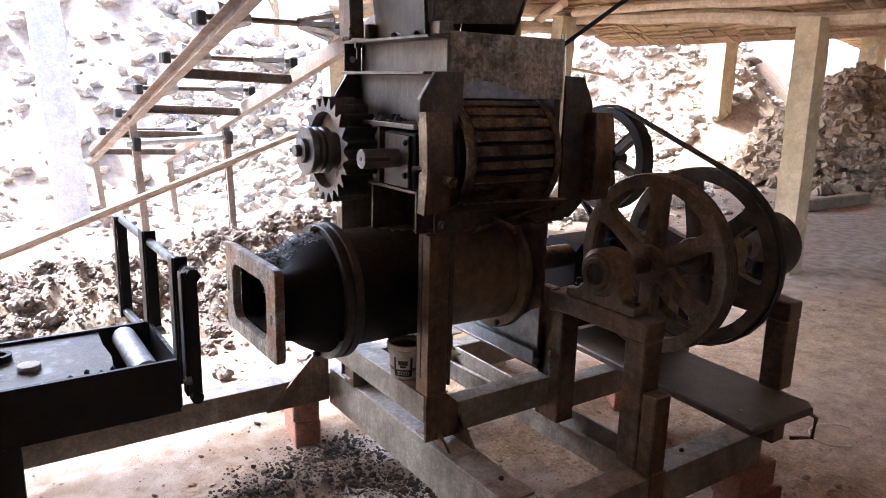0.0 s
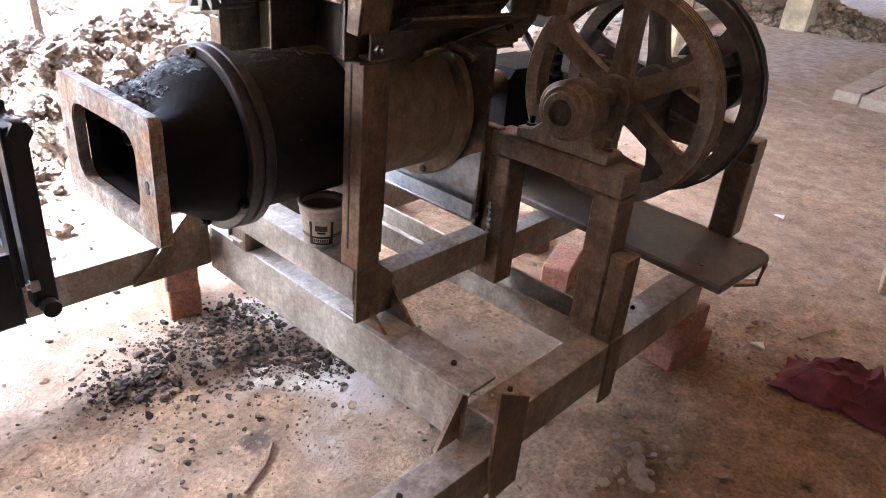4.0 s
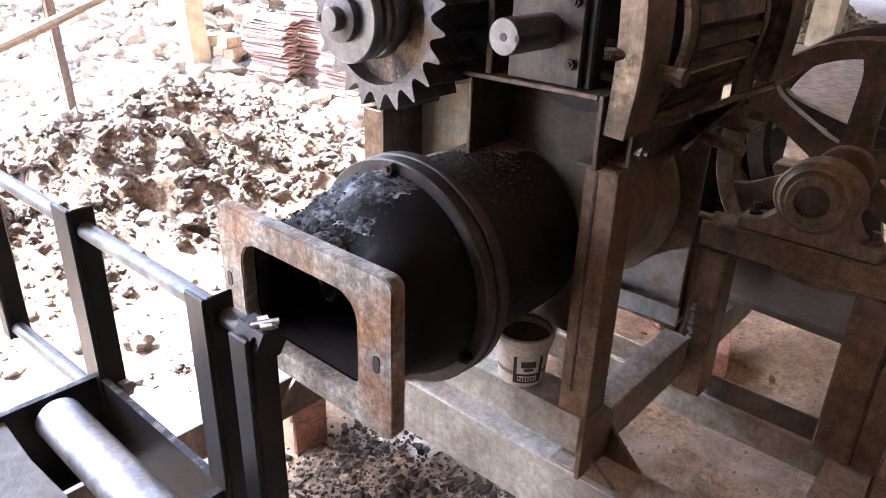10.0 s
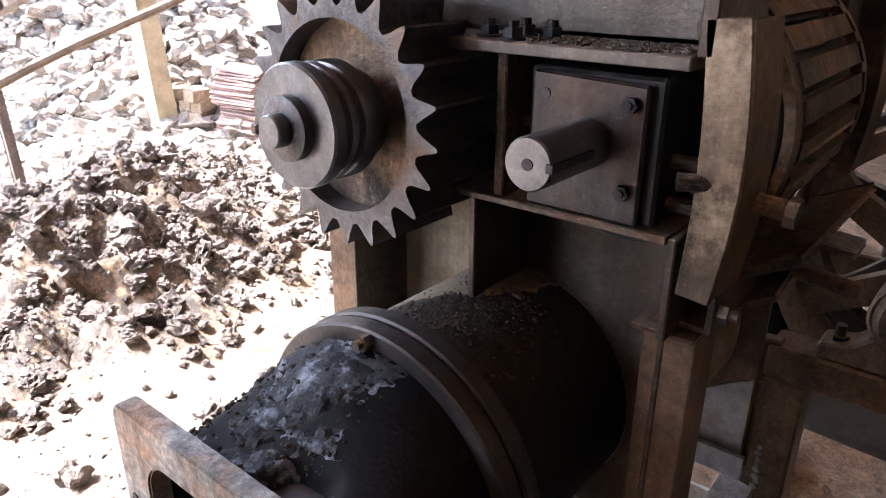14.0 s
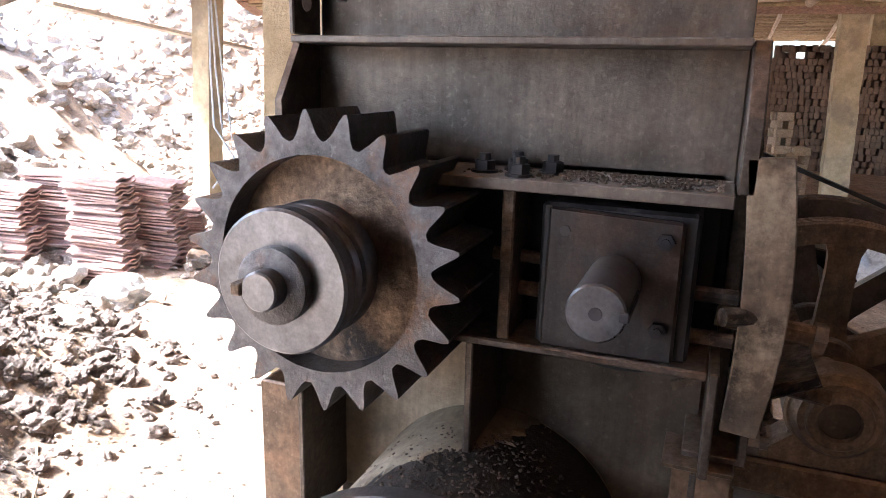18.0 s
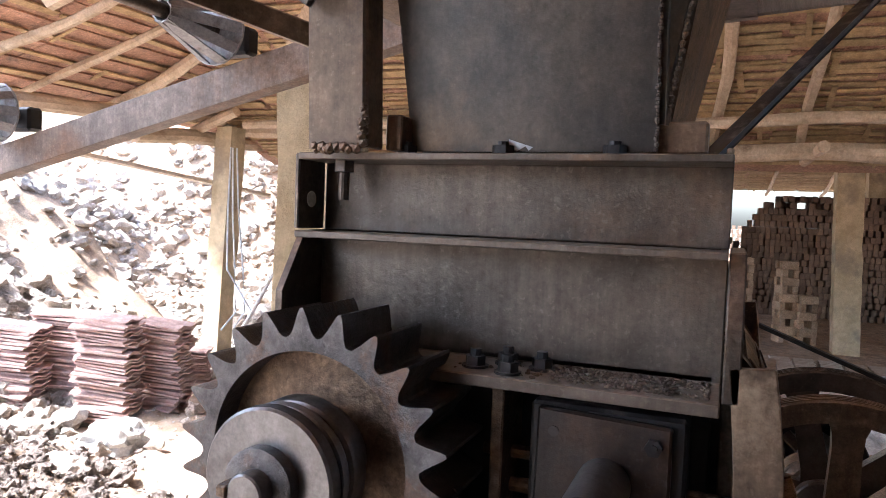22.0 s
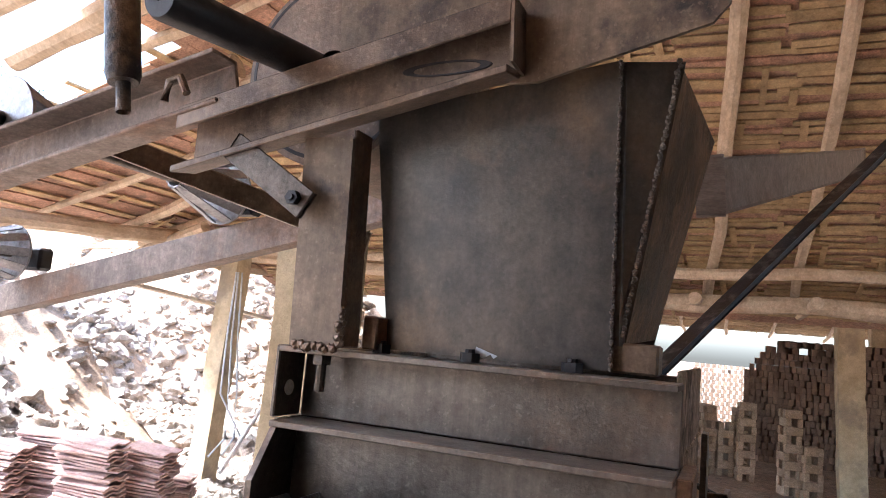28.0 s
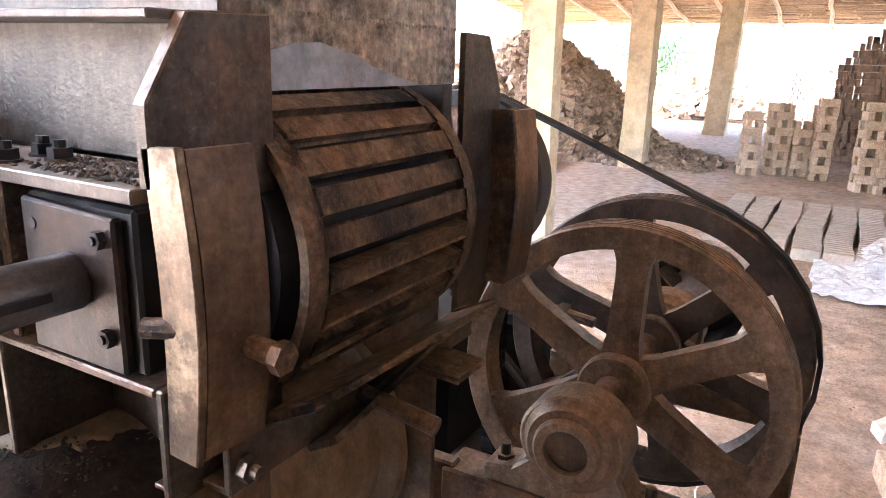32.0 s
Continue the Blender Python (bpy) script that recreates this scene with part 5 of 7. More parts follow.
def make_upper_pulley():
    cy, cz, x, R = 1.995, 1.235, 2.13, 0.203
    f = thing("crusher_pulley", (x, cy, cz - R), "black spoked pulley behind the crusher, driven by belts", "pulley")
    bm = B(); lathe(bm, (0, cy, cz), (1, 0, 0), [(x, R - 0.035), (x, R), (x + 0.06, R), (x + 0.06, R - 0.035), (x, R - 0.035)], 56); part("rim", bm, M_BLACK, f, smooth=True)
    bm = B(); lathe(bm, (0, cy, cz), (1, 0, 0), [(x - 0.01, 0.02), (x - 0.01, 0.05), (x + 0.08, 0.05), (x + 0.08, 0.02)], 30); part("hub", bm, M_BLACK, f, smooth=True)
    bm = B(); rod(bm, (1.67, cy, cz), (2.24, cy, cz), 0.028, 20); part("shaft", bm, M_STEEL, f, smooth=True)
    for i in range(6):
        a = radians(20 + 60 * i)
        c, s = math.cos(a), math.sin(a)
        bm = B(); bar(bm, (x + 0.035, cy + 0.045 * c, cz + 0.045 * s), (x + 0.035, cy + (R - 0.03) * c, cz + (R - 0.03) * s), 0.035, 0.03, 0.006, (1, 0, 0)); part("spoke", bm, M_RAIL, f)
    # belts running down to the drive pulley
    g = thing("drive_belt", (2.16, 1.7, 1.0), "black rubber V-belts running between the two pulleys", "belt")
    R2 = 0.314
    d = Vector((0, WY - cy, WZ - cz))
    L = d.length
    ang = math.atan2(d.z, d.y)
    al = math.acos((R - R2) / L)
    for k in range(2):
        bm = B()
        pts = []
        for i in range(13):
            t = ang + al + (math.tau - 2 * al) * i / 12
            pts.append((cy + (R + 0.003) * math.cos(t), cz + (R + 0.003) * math.sin(t)))
        for i in range(17):
            t = ang - al + 2 * al * i / 16
            pts.append((WY + (R2 + 0.003) * math.cos(t), WZ + (R2 + 0.003) * math.sin(t)))
        xa = x + 0.005 + k * 0.0175
        n = len(pts)
        cen = (sum(p[0] for p in pts) / n, sum(p[1] for p in pts) / n)
        rows = []
        for i, (y, z) in enumerate(pts):
            ty, tz = pts[(i + 1) % n][0] - pts[i - 1][0], pts[(i + 1) % n][1] - pts[i - 1][1]
            q = math.hypot(ty, tz)
            ny, nz = tz / q, -ty / q
            if ny * (y - cen[0]) + nz * (z - cen[1]) < 0:
                ny, nz = -ny, -nz
            rows.append([(xa, y, z), (xa + 0.014, y, z), (xa + 0.014, y + ny * 0.009, z + nz * 0.009), (xa, y + ny * 0.009, z + nz * 0.009)])
        loft(bm, rows + [rows[0]])
        bmesh.ops.remove_doubles(bm, verts=bm.verts, dist=1e-5)
        bmesh.ops.recalc_face_normals(bm, faces=bm.faces)
        part("belt_strand", bm, M_RUBBER, g)


make_upper_pulley()


def make_clutch():
    f = thing("clutch_drum", (2.52, WY, WZ - 0.13), "black clutch drum with a bare steel hub on the drive shaft", "clutch")
    bm = B(); lathe(bm, (0, WY - 0.02, WZ), (1, 0, 0), [(2.46, 0.11), (2.46, 0.126), (2.465, 0.13), (2.57, 0.13), (2.59, 0.11), (2.59, 0.03), (2.575, 0.03), (2.565, 0.11), (2.46, 0.11)], 48); part("drum", bm, M_BLACK, f, smooth=True)
    bm = B(); lathe(bm, (0, WY - 0.02, WZ), (1, 0, 0), [(2.44, 0.0), (2.44, 0.04), (2.5, 0.06), (2.56, 0.07)], 32); part("hub", bm, M_GALV, f, "bare steel hub", smooth=True)
    for i in range(3):
        a = radians(40 + 120 * i)
        bm = B(); bar(bm, (2.49, WY - 0.02 + 0.05 * math.cos(a), WZ + 0.05 * math.sin(a)), (2.49, WY - 0.02 + 0.108 * math.cos(a), WZ + 0.112 * math.sin(a)), 0.03, 0.02, 0.004, (1, 0, 0)); part("finger", bm, M_STEEL, f)
    g = thing("gearbox", (2.45, 1.95, 0.5), "oily black gearbox and chain behind the barrel", "gearbox")
    bm = B(); box(bm, 2.3, 2.62, 1.86, 2.3, 0.5, 0.86, 0.02); part("case", bm, M_BARREL, g)
    bm = B(); box(bm, 2.0, 2.3, 1.95, 2.2, 0.55, 0.9, 0.03); part("coupling", bm, M_BARREL, g)
    bm = B(); rod(bm, (1.64, 2.03, 0.849), (2.0, 2.03, 0.849), 0.045, 20); part("shaft", bm, M_STEEL, g, smooth=True)
    for i in range(12):
        bm = B(); bar(bm, (2.02, 1.84, 0.62 + i * 0.035), (2.06, 1.84, 0.62 + i * 0.035), 0.02, 0.024, 0.005); part("chain_link", bm, M_BARREL, g)
    bm = B(); rod(bm, (2.1, 1.80, 0.99), (2.1, 1.64, 0.97), 0.012, 10); rod(bm, (2.1, 1.72, 0.98), (2.1, 1.70, 0.978), 0.022, 6); part("tension_bolt", bm, M_STEEL, g)
    for x in (2.28, 2.62):
        bm = B(); box(bm, x, x + 0.07, 1.9, 2.3, 0.335, 0.5, 0.005); part("foot", bm, M_STEEL, g)


make_clutch()


# ---- feed hopper and its plates ----
def make_hopper():
    f = thing("feed_hopper", (1.4, 2.0, 1.645), "welded dark steel plate feed hopper standing on the crusher", "hopper")
    fb = [(1.19, 2.147, 1.652), (1.184, 1.84, 1.652)]
    ft = [(1.17, 2.187, 1.985), (1.165, 1.845, 2.04)]
    cb, ct = (1.2, 1.833, 1.684), (1.19, 1.776, 2.045)
    sb, st = (1.5, 1.823, 1.70), (1.6, 1.748, 2.06)

    def sheet(name, pts, label="", t=0.007):
        bm = B()
        p = [Vector(q) for q in pts]
        n = (p[1] - p[0]).cross(p[2] - p[0]).normalized() * t
        lo, hi = [bm.verts.new(q) for q in p], [bm.verts.new(q + n) for q in p]
        k = len(p)
        bm.faces.new(lo)
        bm.faces.new(hi[::-1])
        for i in range(k):
            bm.faces.new((lo[i], hi[i], hi[(i + 1) % k], lo[(i + 1) % k]))
        bmesh.ops.recalc_face_normals(bm, faces=bm.faces)
        return part(name, bm, M_PLATE, f, label)

    sheet("front_sheet", [fb[0], fb[1], ft[1], ft[0]], "mottled blue-brown steel front sheet")
    sheet("corner_sheet", [(1.186, 1.838, 1.684), cb, ct, ft[1]])
    bm = B(); box(bm, 1.192, 1.24, 1.785, 1.842, 1.65, 1.688, 0.003); part("corner_block", bm, M_BROWN, f)
    bm = B()
    p = [Vector(q) for q in (cb, sb, st, ct)]
    n = Vector((0, 0.007, 0))
    lo, hi = [bm.verts.new(q) for q in p], [bm.verts.new(q + n) for q in p]
    bm.faces.new(lo)
    bm.faces.new(hi[::-1])
    for i in range(4):
        bm.faces.new((lo[i], hi[i], hi[(i + 1) % 4], lo[(i + 1) % 4]))
    bmesh.ops.recalc_face_normals(bm, faces=bm.faces)
    part("side_sheet", bm, M_RUST, f, "brown rusty side sheet leaning outwards")
    sheet("far_sheet", [(1.197, 2.14, 1.652), (1.5, 2.14, 1.652), (1.6, 2.14, 2.1), (1.18, 2.175, 1.98)])
    sheet("back_sheet", [(1.5, 1.832, 1.652), (1.5, 2.13, 1.652), (1.6, 2.13, 2.1), (1.6, 1.76, 2.06)])
    for a, c, r, n in ((fb[1], ft[1], 0.0028, 90), (cb, ct, 0.0036, 76)):
        bm = B(); weld_bead(bm, Vector(a) + Vector((-0.0085, -0.001, 0)), Vector(c) + Vector((-0.0085, -0.001, 0)), r, n); part("weld_seam", bm, M_CHAN, f, "lumpy weld seam")
    for y in (2.15, 2.02, 1.885):
        bm = B(); hexbolt(bm, (1.172, y, 1.646), (0, 0, 1), 0.014, 0.012); part("hopper_bolt", bm, M_BLACK, f)
    for y in (2.0, 1.868):
        ring = [(y + 0.022 * math.cos(i * 0.45) * (1 + 0.25 * math.sin(3.1 * i + y)), 1.672 + 0.019 * math.sin(i * 0.45) * (1 + 0.3 * math.sin(2.3 * i))) for i in range(14)]
        bm = B(); prism(bm, ring, "x", 1.1795, 1.1825); part("weld_tack", bm, M_BLUE, f, "pale weld burn")
    # upright post beside the sheet
    bm = B(); bar(bm, (1.105, 2.215, 1.65), (1.10, 2.222, 1.93), 0.008, 0.072, 0.002, (0, 1, 0)); part("post_face", bm, M_GUARD, f)
    bm = B(); bar(bm, (1.13, 2.178, 1.65), (1.125, 2.186, 1.945), 0.042, 0.008, 0.002, (0, 1, 0)); part("post_flange", bm, M_BROWN, f)
    bm = B(); weld_bead(bm, (1.10, 2.25, 1.648), (1.10, 2.18, 1.648), 0.007, 12); part("weld_lump", bm, M_BROWN, f)
    bm = B(); weld_bead(bm, (1.104, 2.178, 1.65), (1.104, 2.178, 1.70), 0.006, 10); part("weld_lump", bm, M_BROWN, f)
    bm = B(); box(bm, 1.152, 1.186, 2.149, 2.172, 1.65, 1.695, 0.002); part("tie_plate", bm, M_BROWN, f)
    # brace strut running up to the roof side
    bm = B(); bar(bm, (1.70, 1.86, 1.62), (2.66, 1.15, 2.53), 0.034, 0.014, 0.003); part("strut", bm, M_BLACK, f, "black flat bar strut")
    bm = B(); box(bm, 1.672, 1.70, 1.80, 1.86, 1.58, 1.64, 0.003); part("strut_foot", bm, M_BROWN, f)


make_hopper()


# ---- belt conveyor frame without its belt ----
X1, X2 = 1.11, 1.77


def rail_z(y):
    return 2.048 - 0.24 * (y - 2.53)


def make_conveyor():
    f = thing("belt_conveyor", (1.4, 5.2, 0.0), "bare inclined conveyor frame with idler rollers and no belt", "conveyor")
    y0, y1 = 2.0, 7.9
    for x, side, z0, ya in ((X1, 1, 0.0, 2.4), (X2, -1, -0.02, 2.3)):
        bm = B(); channel(bm, (x, ya, rail_z(ya) - 0.06 + z0), (x, y1, rail_z(y1) - 0.06 + z0), 0.05, 0.085, 0.007, -side, (0, 0.25, 1)); part("side_rail", bm, M_RAIL, f, "long inclined steel channel")
    bm = B(); loft(bm, [[(x, y, z0 + dz) for x, dz in ((1.06, 0.0), (1.113, 0.0), (1.113, -0.088), (1.06, -0.098), (1.06, -0.088), (1.104, -0.079), (1.104, -0.01), (1.067, -0.01), (1.067, -0.034), (1.06, -0.034))] for y, z0 in ((1.962, 2.093), (2.463, 1.974))], caps=True)
    bmesh.ops.recalc_face_normals(bm, faces=bm.faces)
    bmesh.ops.bevel(bm, geom=list(bm.edges), offset=0.0015, segments=1, affect="EDGES"); part("head_channel", bm, M_HEAD, f, "rusty lipped take-up channel at the head")
    bm = B(); bar(bm, (1.085, 1.957, 2.05), (1.085, 1.961, 2.0498), 0.05, 0.085, 0.0); part("end_plate", bm, M_HEAD, f)
    bm = B()
    oval = [i * math.tau / 24 for i in range(24)]
    loft(bm, [[(1.1035 - dx, 2.06 + r * math.cos(a) * 0.064, 2.022 + r * math.sin(a) * 0.010 - 0.03 * math.cos(a) * 0.064) for a in oval] for dx, r in ((0.0, 1.0), (0.002, 0.97), (0.002, 0.8), (0.0, 0.74))])
    bmesh.ops.recalc_face_normals(bm, faces=bm.faces); part("slot_edge", bm, M_DARKMARK, f, "burnt edge of a long slot", smooth=True)
    for y in (2.44,):
        bm = B(); tube(bm, [(X1 - 0.06, y, rail_z(y) - 0.08), (X1 - 0.06, y + 0.015, rail_z(y) - 0.055), (X1 - 0.06, y + 0.035, rail_z(y) - 0.06), (X1 - 0.06, y + 0.04, rail_z(y) - 0.09)], 0.006, 8); part("lug", bm, M_RUST, f, smooth=True)
    bm = B(); bar(bm, (1.07, 2.36, 1.915), (1.075, 2.232, 1.832), 0.036, 0.008, 0.002, (1, 0, 0)); part("brace", bm, M_STEEL, f)
    bm = B(); hexbolt(bm, (1.066, 2.245, 1.84), (-1, 0, 0), 0.01, 0.01); part("brace_bolt", bm, M_BLACK, f)
    bm = B(); bar(bm, (1.12, 2.69, 1.953), (1.48, 2.36, 1.84), 0.008, 0.04, 0.002); part("diagonal_brace", bm, M_BROWN, f)
    # cross members
    for y in (4.35, 5.35, 6.35, 7.3):
        bm = B(); channel(bm, (X1 + 0.005, y, rail_z(y) - 0.07), (X2 - 0.005, y, rail_z(y) - 0.09), 0.04, 0.06, 0.006, 1); part("cross_member", bm, M_RAIL, f)
    # troughed idlers: shaft with two slatted cones
    for y in (2.95, 3.72, 4.45, 5.25, 6.05, 6.85):
        z = rail_z(y) + 0.05
        bm = B(); rod(bm, (X1 - 0.07, y, z), (X2 + 0.07, y, z), 0.016, 12); idl = part("idler", bm, M_STEEL, f, "slatted double-cone idler", smooth=True)
        for xa, xb in ((X1 + 0.02, X1 + 0.2), (X2 - 0.02, X2 - 0.2)):
            d = 1 if xb > xa else -1
            bm = B(); lathe(bm, (0, y, z), (1, 0, 0), [(xa, 0.014), (xa, 0.085), (xa + d * 0.006, 0.085), (xa + d * 0.006, 0.014)], 20); part("end_disc", bm, M_GALV, idl, smooth=True)
            for k in range(10):
                a = k * math.tau / 10
                c, s = math.cos(a), math.sin(a)
                bm = B(); bar(bm, (xa + d * 0.006, y + 0.08 * c, z + 0.08 * s), (xb, y + 0.024 * c, z + 0.024 * s), 0.026, 0.004, 0.0, (0, c, s)); part("cone_slat", bm, M_GALV, idl)
        for xa in (X1 - 0.06, X2 + 0.06):
            bm = B(); box(bm, xa - 0.025, xa + 0.025, y - 0.05, y + 0.05, z - 0.045, z + 0.025, 0.008); part("idler_bearing", bm, M_BLACK, idl)
    # legs and pipe braces
    for y, lean in ((5.85, 0.06), (7.8, 0.05)):
        for x, dx in ((X1 + 0.0, 0.08), (X2 + 0.05, 0.06)):
            zt = rail_z(y) - 0.03
            bm = B(); bar(bm, (x, y, zt), (x + dx, y + lean, height(x, y) - 0.1), 0.045, 0.045, 0.004, (0, 1, 0)); part("leg", bm, M_RAIL, f)
    bm = B(); rod(bm, (X1 - 0.05, 5.85, 1.02), (X2 + 0.14, 5.85, 1.06), 0.026, 14); part("cross_pipe", bm, M_GALV, f, "galvanised cross pipe", smooth=True)
    for x, z in ((X1 + 0.02, 1.02), (X2 + 0.07, 1.06)):
        bm = B(); box(bm, x - 0.03, x + 0.03, 5.81, 5.88, z - 0.06, z + 0.05, 0.008); part("pipe_clamp", bm, M_BLACK, f)
    # head rollers above the hopper
    bm = B(); lathe(bm, (0.84, 2.288, 2.013), (1, 0, 0.13), [(0, 0.0), (0, 0.0035), (-0.003, 0.004), (-0.003, 0.021), (0.003, 0.024), (0.42, 0.024), (0.42, 0.0)], 26); part("head_shaft", bm, M_BLACK, f, "black turned head shaft", smooth=True)
    bm = B(); lathe(bm, (0.93, 2.425, 1.94), (0, 0.2, 1), [(-0.02, 0.009), (0.02, 0.009), (0.02, 0.019), (0.03, 0.022), (0.15, 0.022), (0.155, 0.02), (0.155, 0.0)], 22); part("guide_roller", bm, M_RUST, f, "upright guide roller", smooth=True)
    bm = B(); prism(bm, [(2.224, 2.001), (2.27, 2.447), (1.762, 2.468), (1.747, 2.188), (1.717, 2.084), (1.736, 2.06), (1.939, 2.001)], "x", 1.1145, 1.1215); part("guard_plate", bm, M_GUARD, f, "mottled steel guard plate")
    bm = B(); lathe(bm, (1.25, 2.333, 2.1), (1, 0, 0), [(0, 0.03), (0, 0.158), (0.004, 0.158), (0.004, 0.167), (0.4, 0.167), (0.4, 0.03)], 56); drum = part("head_drum", bm, M_HEAD, f, "tan rusty head drum", smooth=True)
    bm = B(); lathe(bm, (1.2495, 2.333, 2.1), (1, 0, 0), [(0.0008, 0.15), (0, 0.151), (0, 0.156), (0.0008, 0.157)], 56); part("weld_ring", bm, M_BLACK, drum, "dark weld line round the drum end")
    return f


make_conveyor()


# ---- take-off roller table in front of the die ----
def make_table():
    f = thing("roller_table", (0.0, 2.04, 0.0), "black steel take-off table with a galvanised roller", "roller table")
    for y, nm in ((1.862, "side_channel"), (2.222, "side_channel")):
        bm = B(); bar(bm, (-1.05, y, 0.70), (0.425, y, 0.70), 0.008, 0.15, 0.002); bar(bm, (-1.05, y + (0.02 if y < 2 else -0.02), 0.629), (0.42, y + (0.02 if y < 2 else -0.02), 0.629), 0.04, 0.007, 0.002); part(nm, bm, M_BLACK, f)
    bm = B(); bar(bm, (0.428, 1.86, 0.705), (0.428, 2.226, 0.705), 0.007, 0.14, 0.002); part("end_plate", bm, M_BLACK, f)
    bm = B(); prism(bm, [(-1.04, 1.868), (0.285, 1.868), (0.275, 1.9), (0.285, 2.0), (0.28, 2.1), (0.285, 2.216), (-1.04, 2.216)], "z", 0.757, 0.766, 0.001); part("top_sheet", bm, M_SHEET, f, "scuffed pale steel top sheet")
    bm = B(); lathe(bm, (0, 1.87, 0), (0, 1, 0), [(0, 0.0), (0, 0.008), (0.012, 0.008), (0.012, 0.031), (0.015, 0.034), (0.33, 0.034), (0.333, 0.031), (0.333, 0.008), (0.345, 0.008), (0.345, 0)], 32)
    bmesh.ops.translate(bm, vec=(0.352, 0, 0.742), verts=bm.verts); part("roller", bm, M_GALV, f, "galvanised roller", smooth=True)
    for x, y, z0, z1, w in ((0.43, 1.79, 0.70, 1.032, 0.034), (0.427, 1.868, 0.705, 1.055, 0.04), (0.428, 2.228, 0.705, 1.06, 0.055), (0.418, 2.612, 0.68, 1.04, 0.036)):
        bm = B(); box(bm, x - 0.006, x + 0.0, y - w / 2, y + w / 2, z0, z1, 0.002); box(bm, x + 0.0005, x + 0.034, y - w / 2, y - w / 2 + 0.006, z0, z1, 0.002); part("upright", bm, M_BLACK, f, "black angle upright")
    bm = B(); rod(bm, (0.436, 2.64, 1.03), (0.452, 1.79, 1.022), 0.0125, 16); part("top_rail", bm, M_ROD, f, "galvanised rod rail", smooth=True)
    bm = B(); rod(bm, (0.452, 1.81, 1.022), (0.452, 1.765, 1.021), 0.02, 6); part("rail_nut", bm, M_BLACK, f)
    bm = B(); bar(bm, (0.447, 1.764, 1.044), (0.46, 1.792, 1.041), 0.01, 0.003, 0.001); bar(bm, (0.464, 1.768, 1.0445), (0.442, 1.786, 1.041), 0.007, 0.003, 0.001); part("paint_smear", bm, M_PLASTIC, f, "white paint smear")
    bm = B(); rod(bm, (0.43, 2.63, 0.70), (0.436, 2.2, 0.715), 0.013, 12); part("lower_rail", bm, M_ROD, f, smooth=True)
    bm = B(); hexbolt(bm, (0.436, 1.775, 0.745), (-1, 0, 0), 0.012, 0.014); part("bolt", bm, M_GALV, f)
    bm = B(); hexbolt(bm, (0.445, 2.19, 0.75), (1, 0, 0), 0.014, 0.016); part("bolt", bm, M_GALV, f)
    bm = B(); rod(bm, (0.445, 1.772, 0.70), (0.445, 1.752, 0.70), 0.016, 14); part("foot_pin", bm, M_BLACK, f)
    for x, y in ((-0.95, 1.88), (-0.95, 2.2), (0.02, 1.885), (0.02, 2.2)):
        bm = B(); box(bm, x - 0.03, x + 0.03, y - 0.02, y + 0.02, 0.0, 0.625, 0.003); part("leg", bm, M_BLACK, f)
    for x, y in ((0.24, 1.875), (0.21, 1.9), (0.17, 1.88), (0.27, 1.89)):
        bm = B(); bmesh.ops.create_icosphere(bm, subdivisions=1, radius=0.008, matrix=Matrix.Translation((x, y, 0.769))); part("weld_spatter", bm, M_BLACK, f)


make_table()


def make_table_bits():
    f = thing("jar_lid", (0.09, 1.99, 0.766), "upturned white screw lid on the table sheet", "lid")
    bm = B(); lathe(bm, (0.09, 1.995, 0.7665), (0, 0, 1), [(0, 0.0), (0, 0.026), (0.015, 0.027), (0.017, 0.02), (0.012, 0.0)], 24); part("lid", bm, M_PLASTIC, f, smooth=True)
    bm = B(); lathe(bm, (0.09, 1.995, 0.7665), (0, 0, 1), [(0.003, 0.0275), (0.006, 0.029), (0.009, 0.0275)], 24); part("rim", bm, M_GALV, f, smooth=True)
    g = thing("rubber_ring", (0.03, 2.10, 0.766), "black rubber ring lying on the table sheet", "ring")
    bm = B(); lathe(bm, (0.03, 2.10, 0.7665), (0, 0, 1), [(0, 0.018), (0, 0.03), (0.018, 0.03), (0.018, 0.018), (0, 0.018)], 24); part("ring", bm, M_RUBBER, g, smooth=True)


make_table_bits()


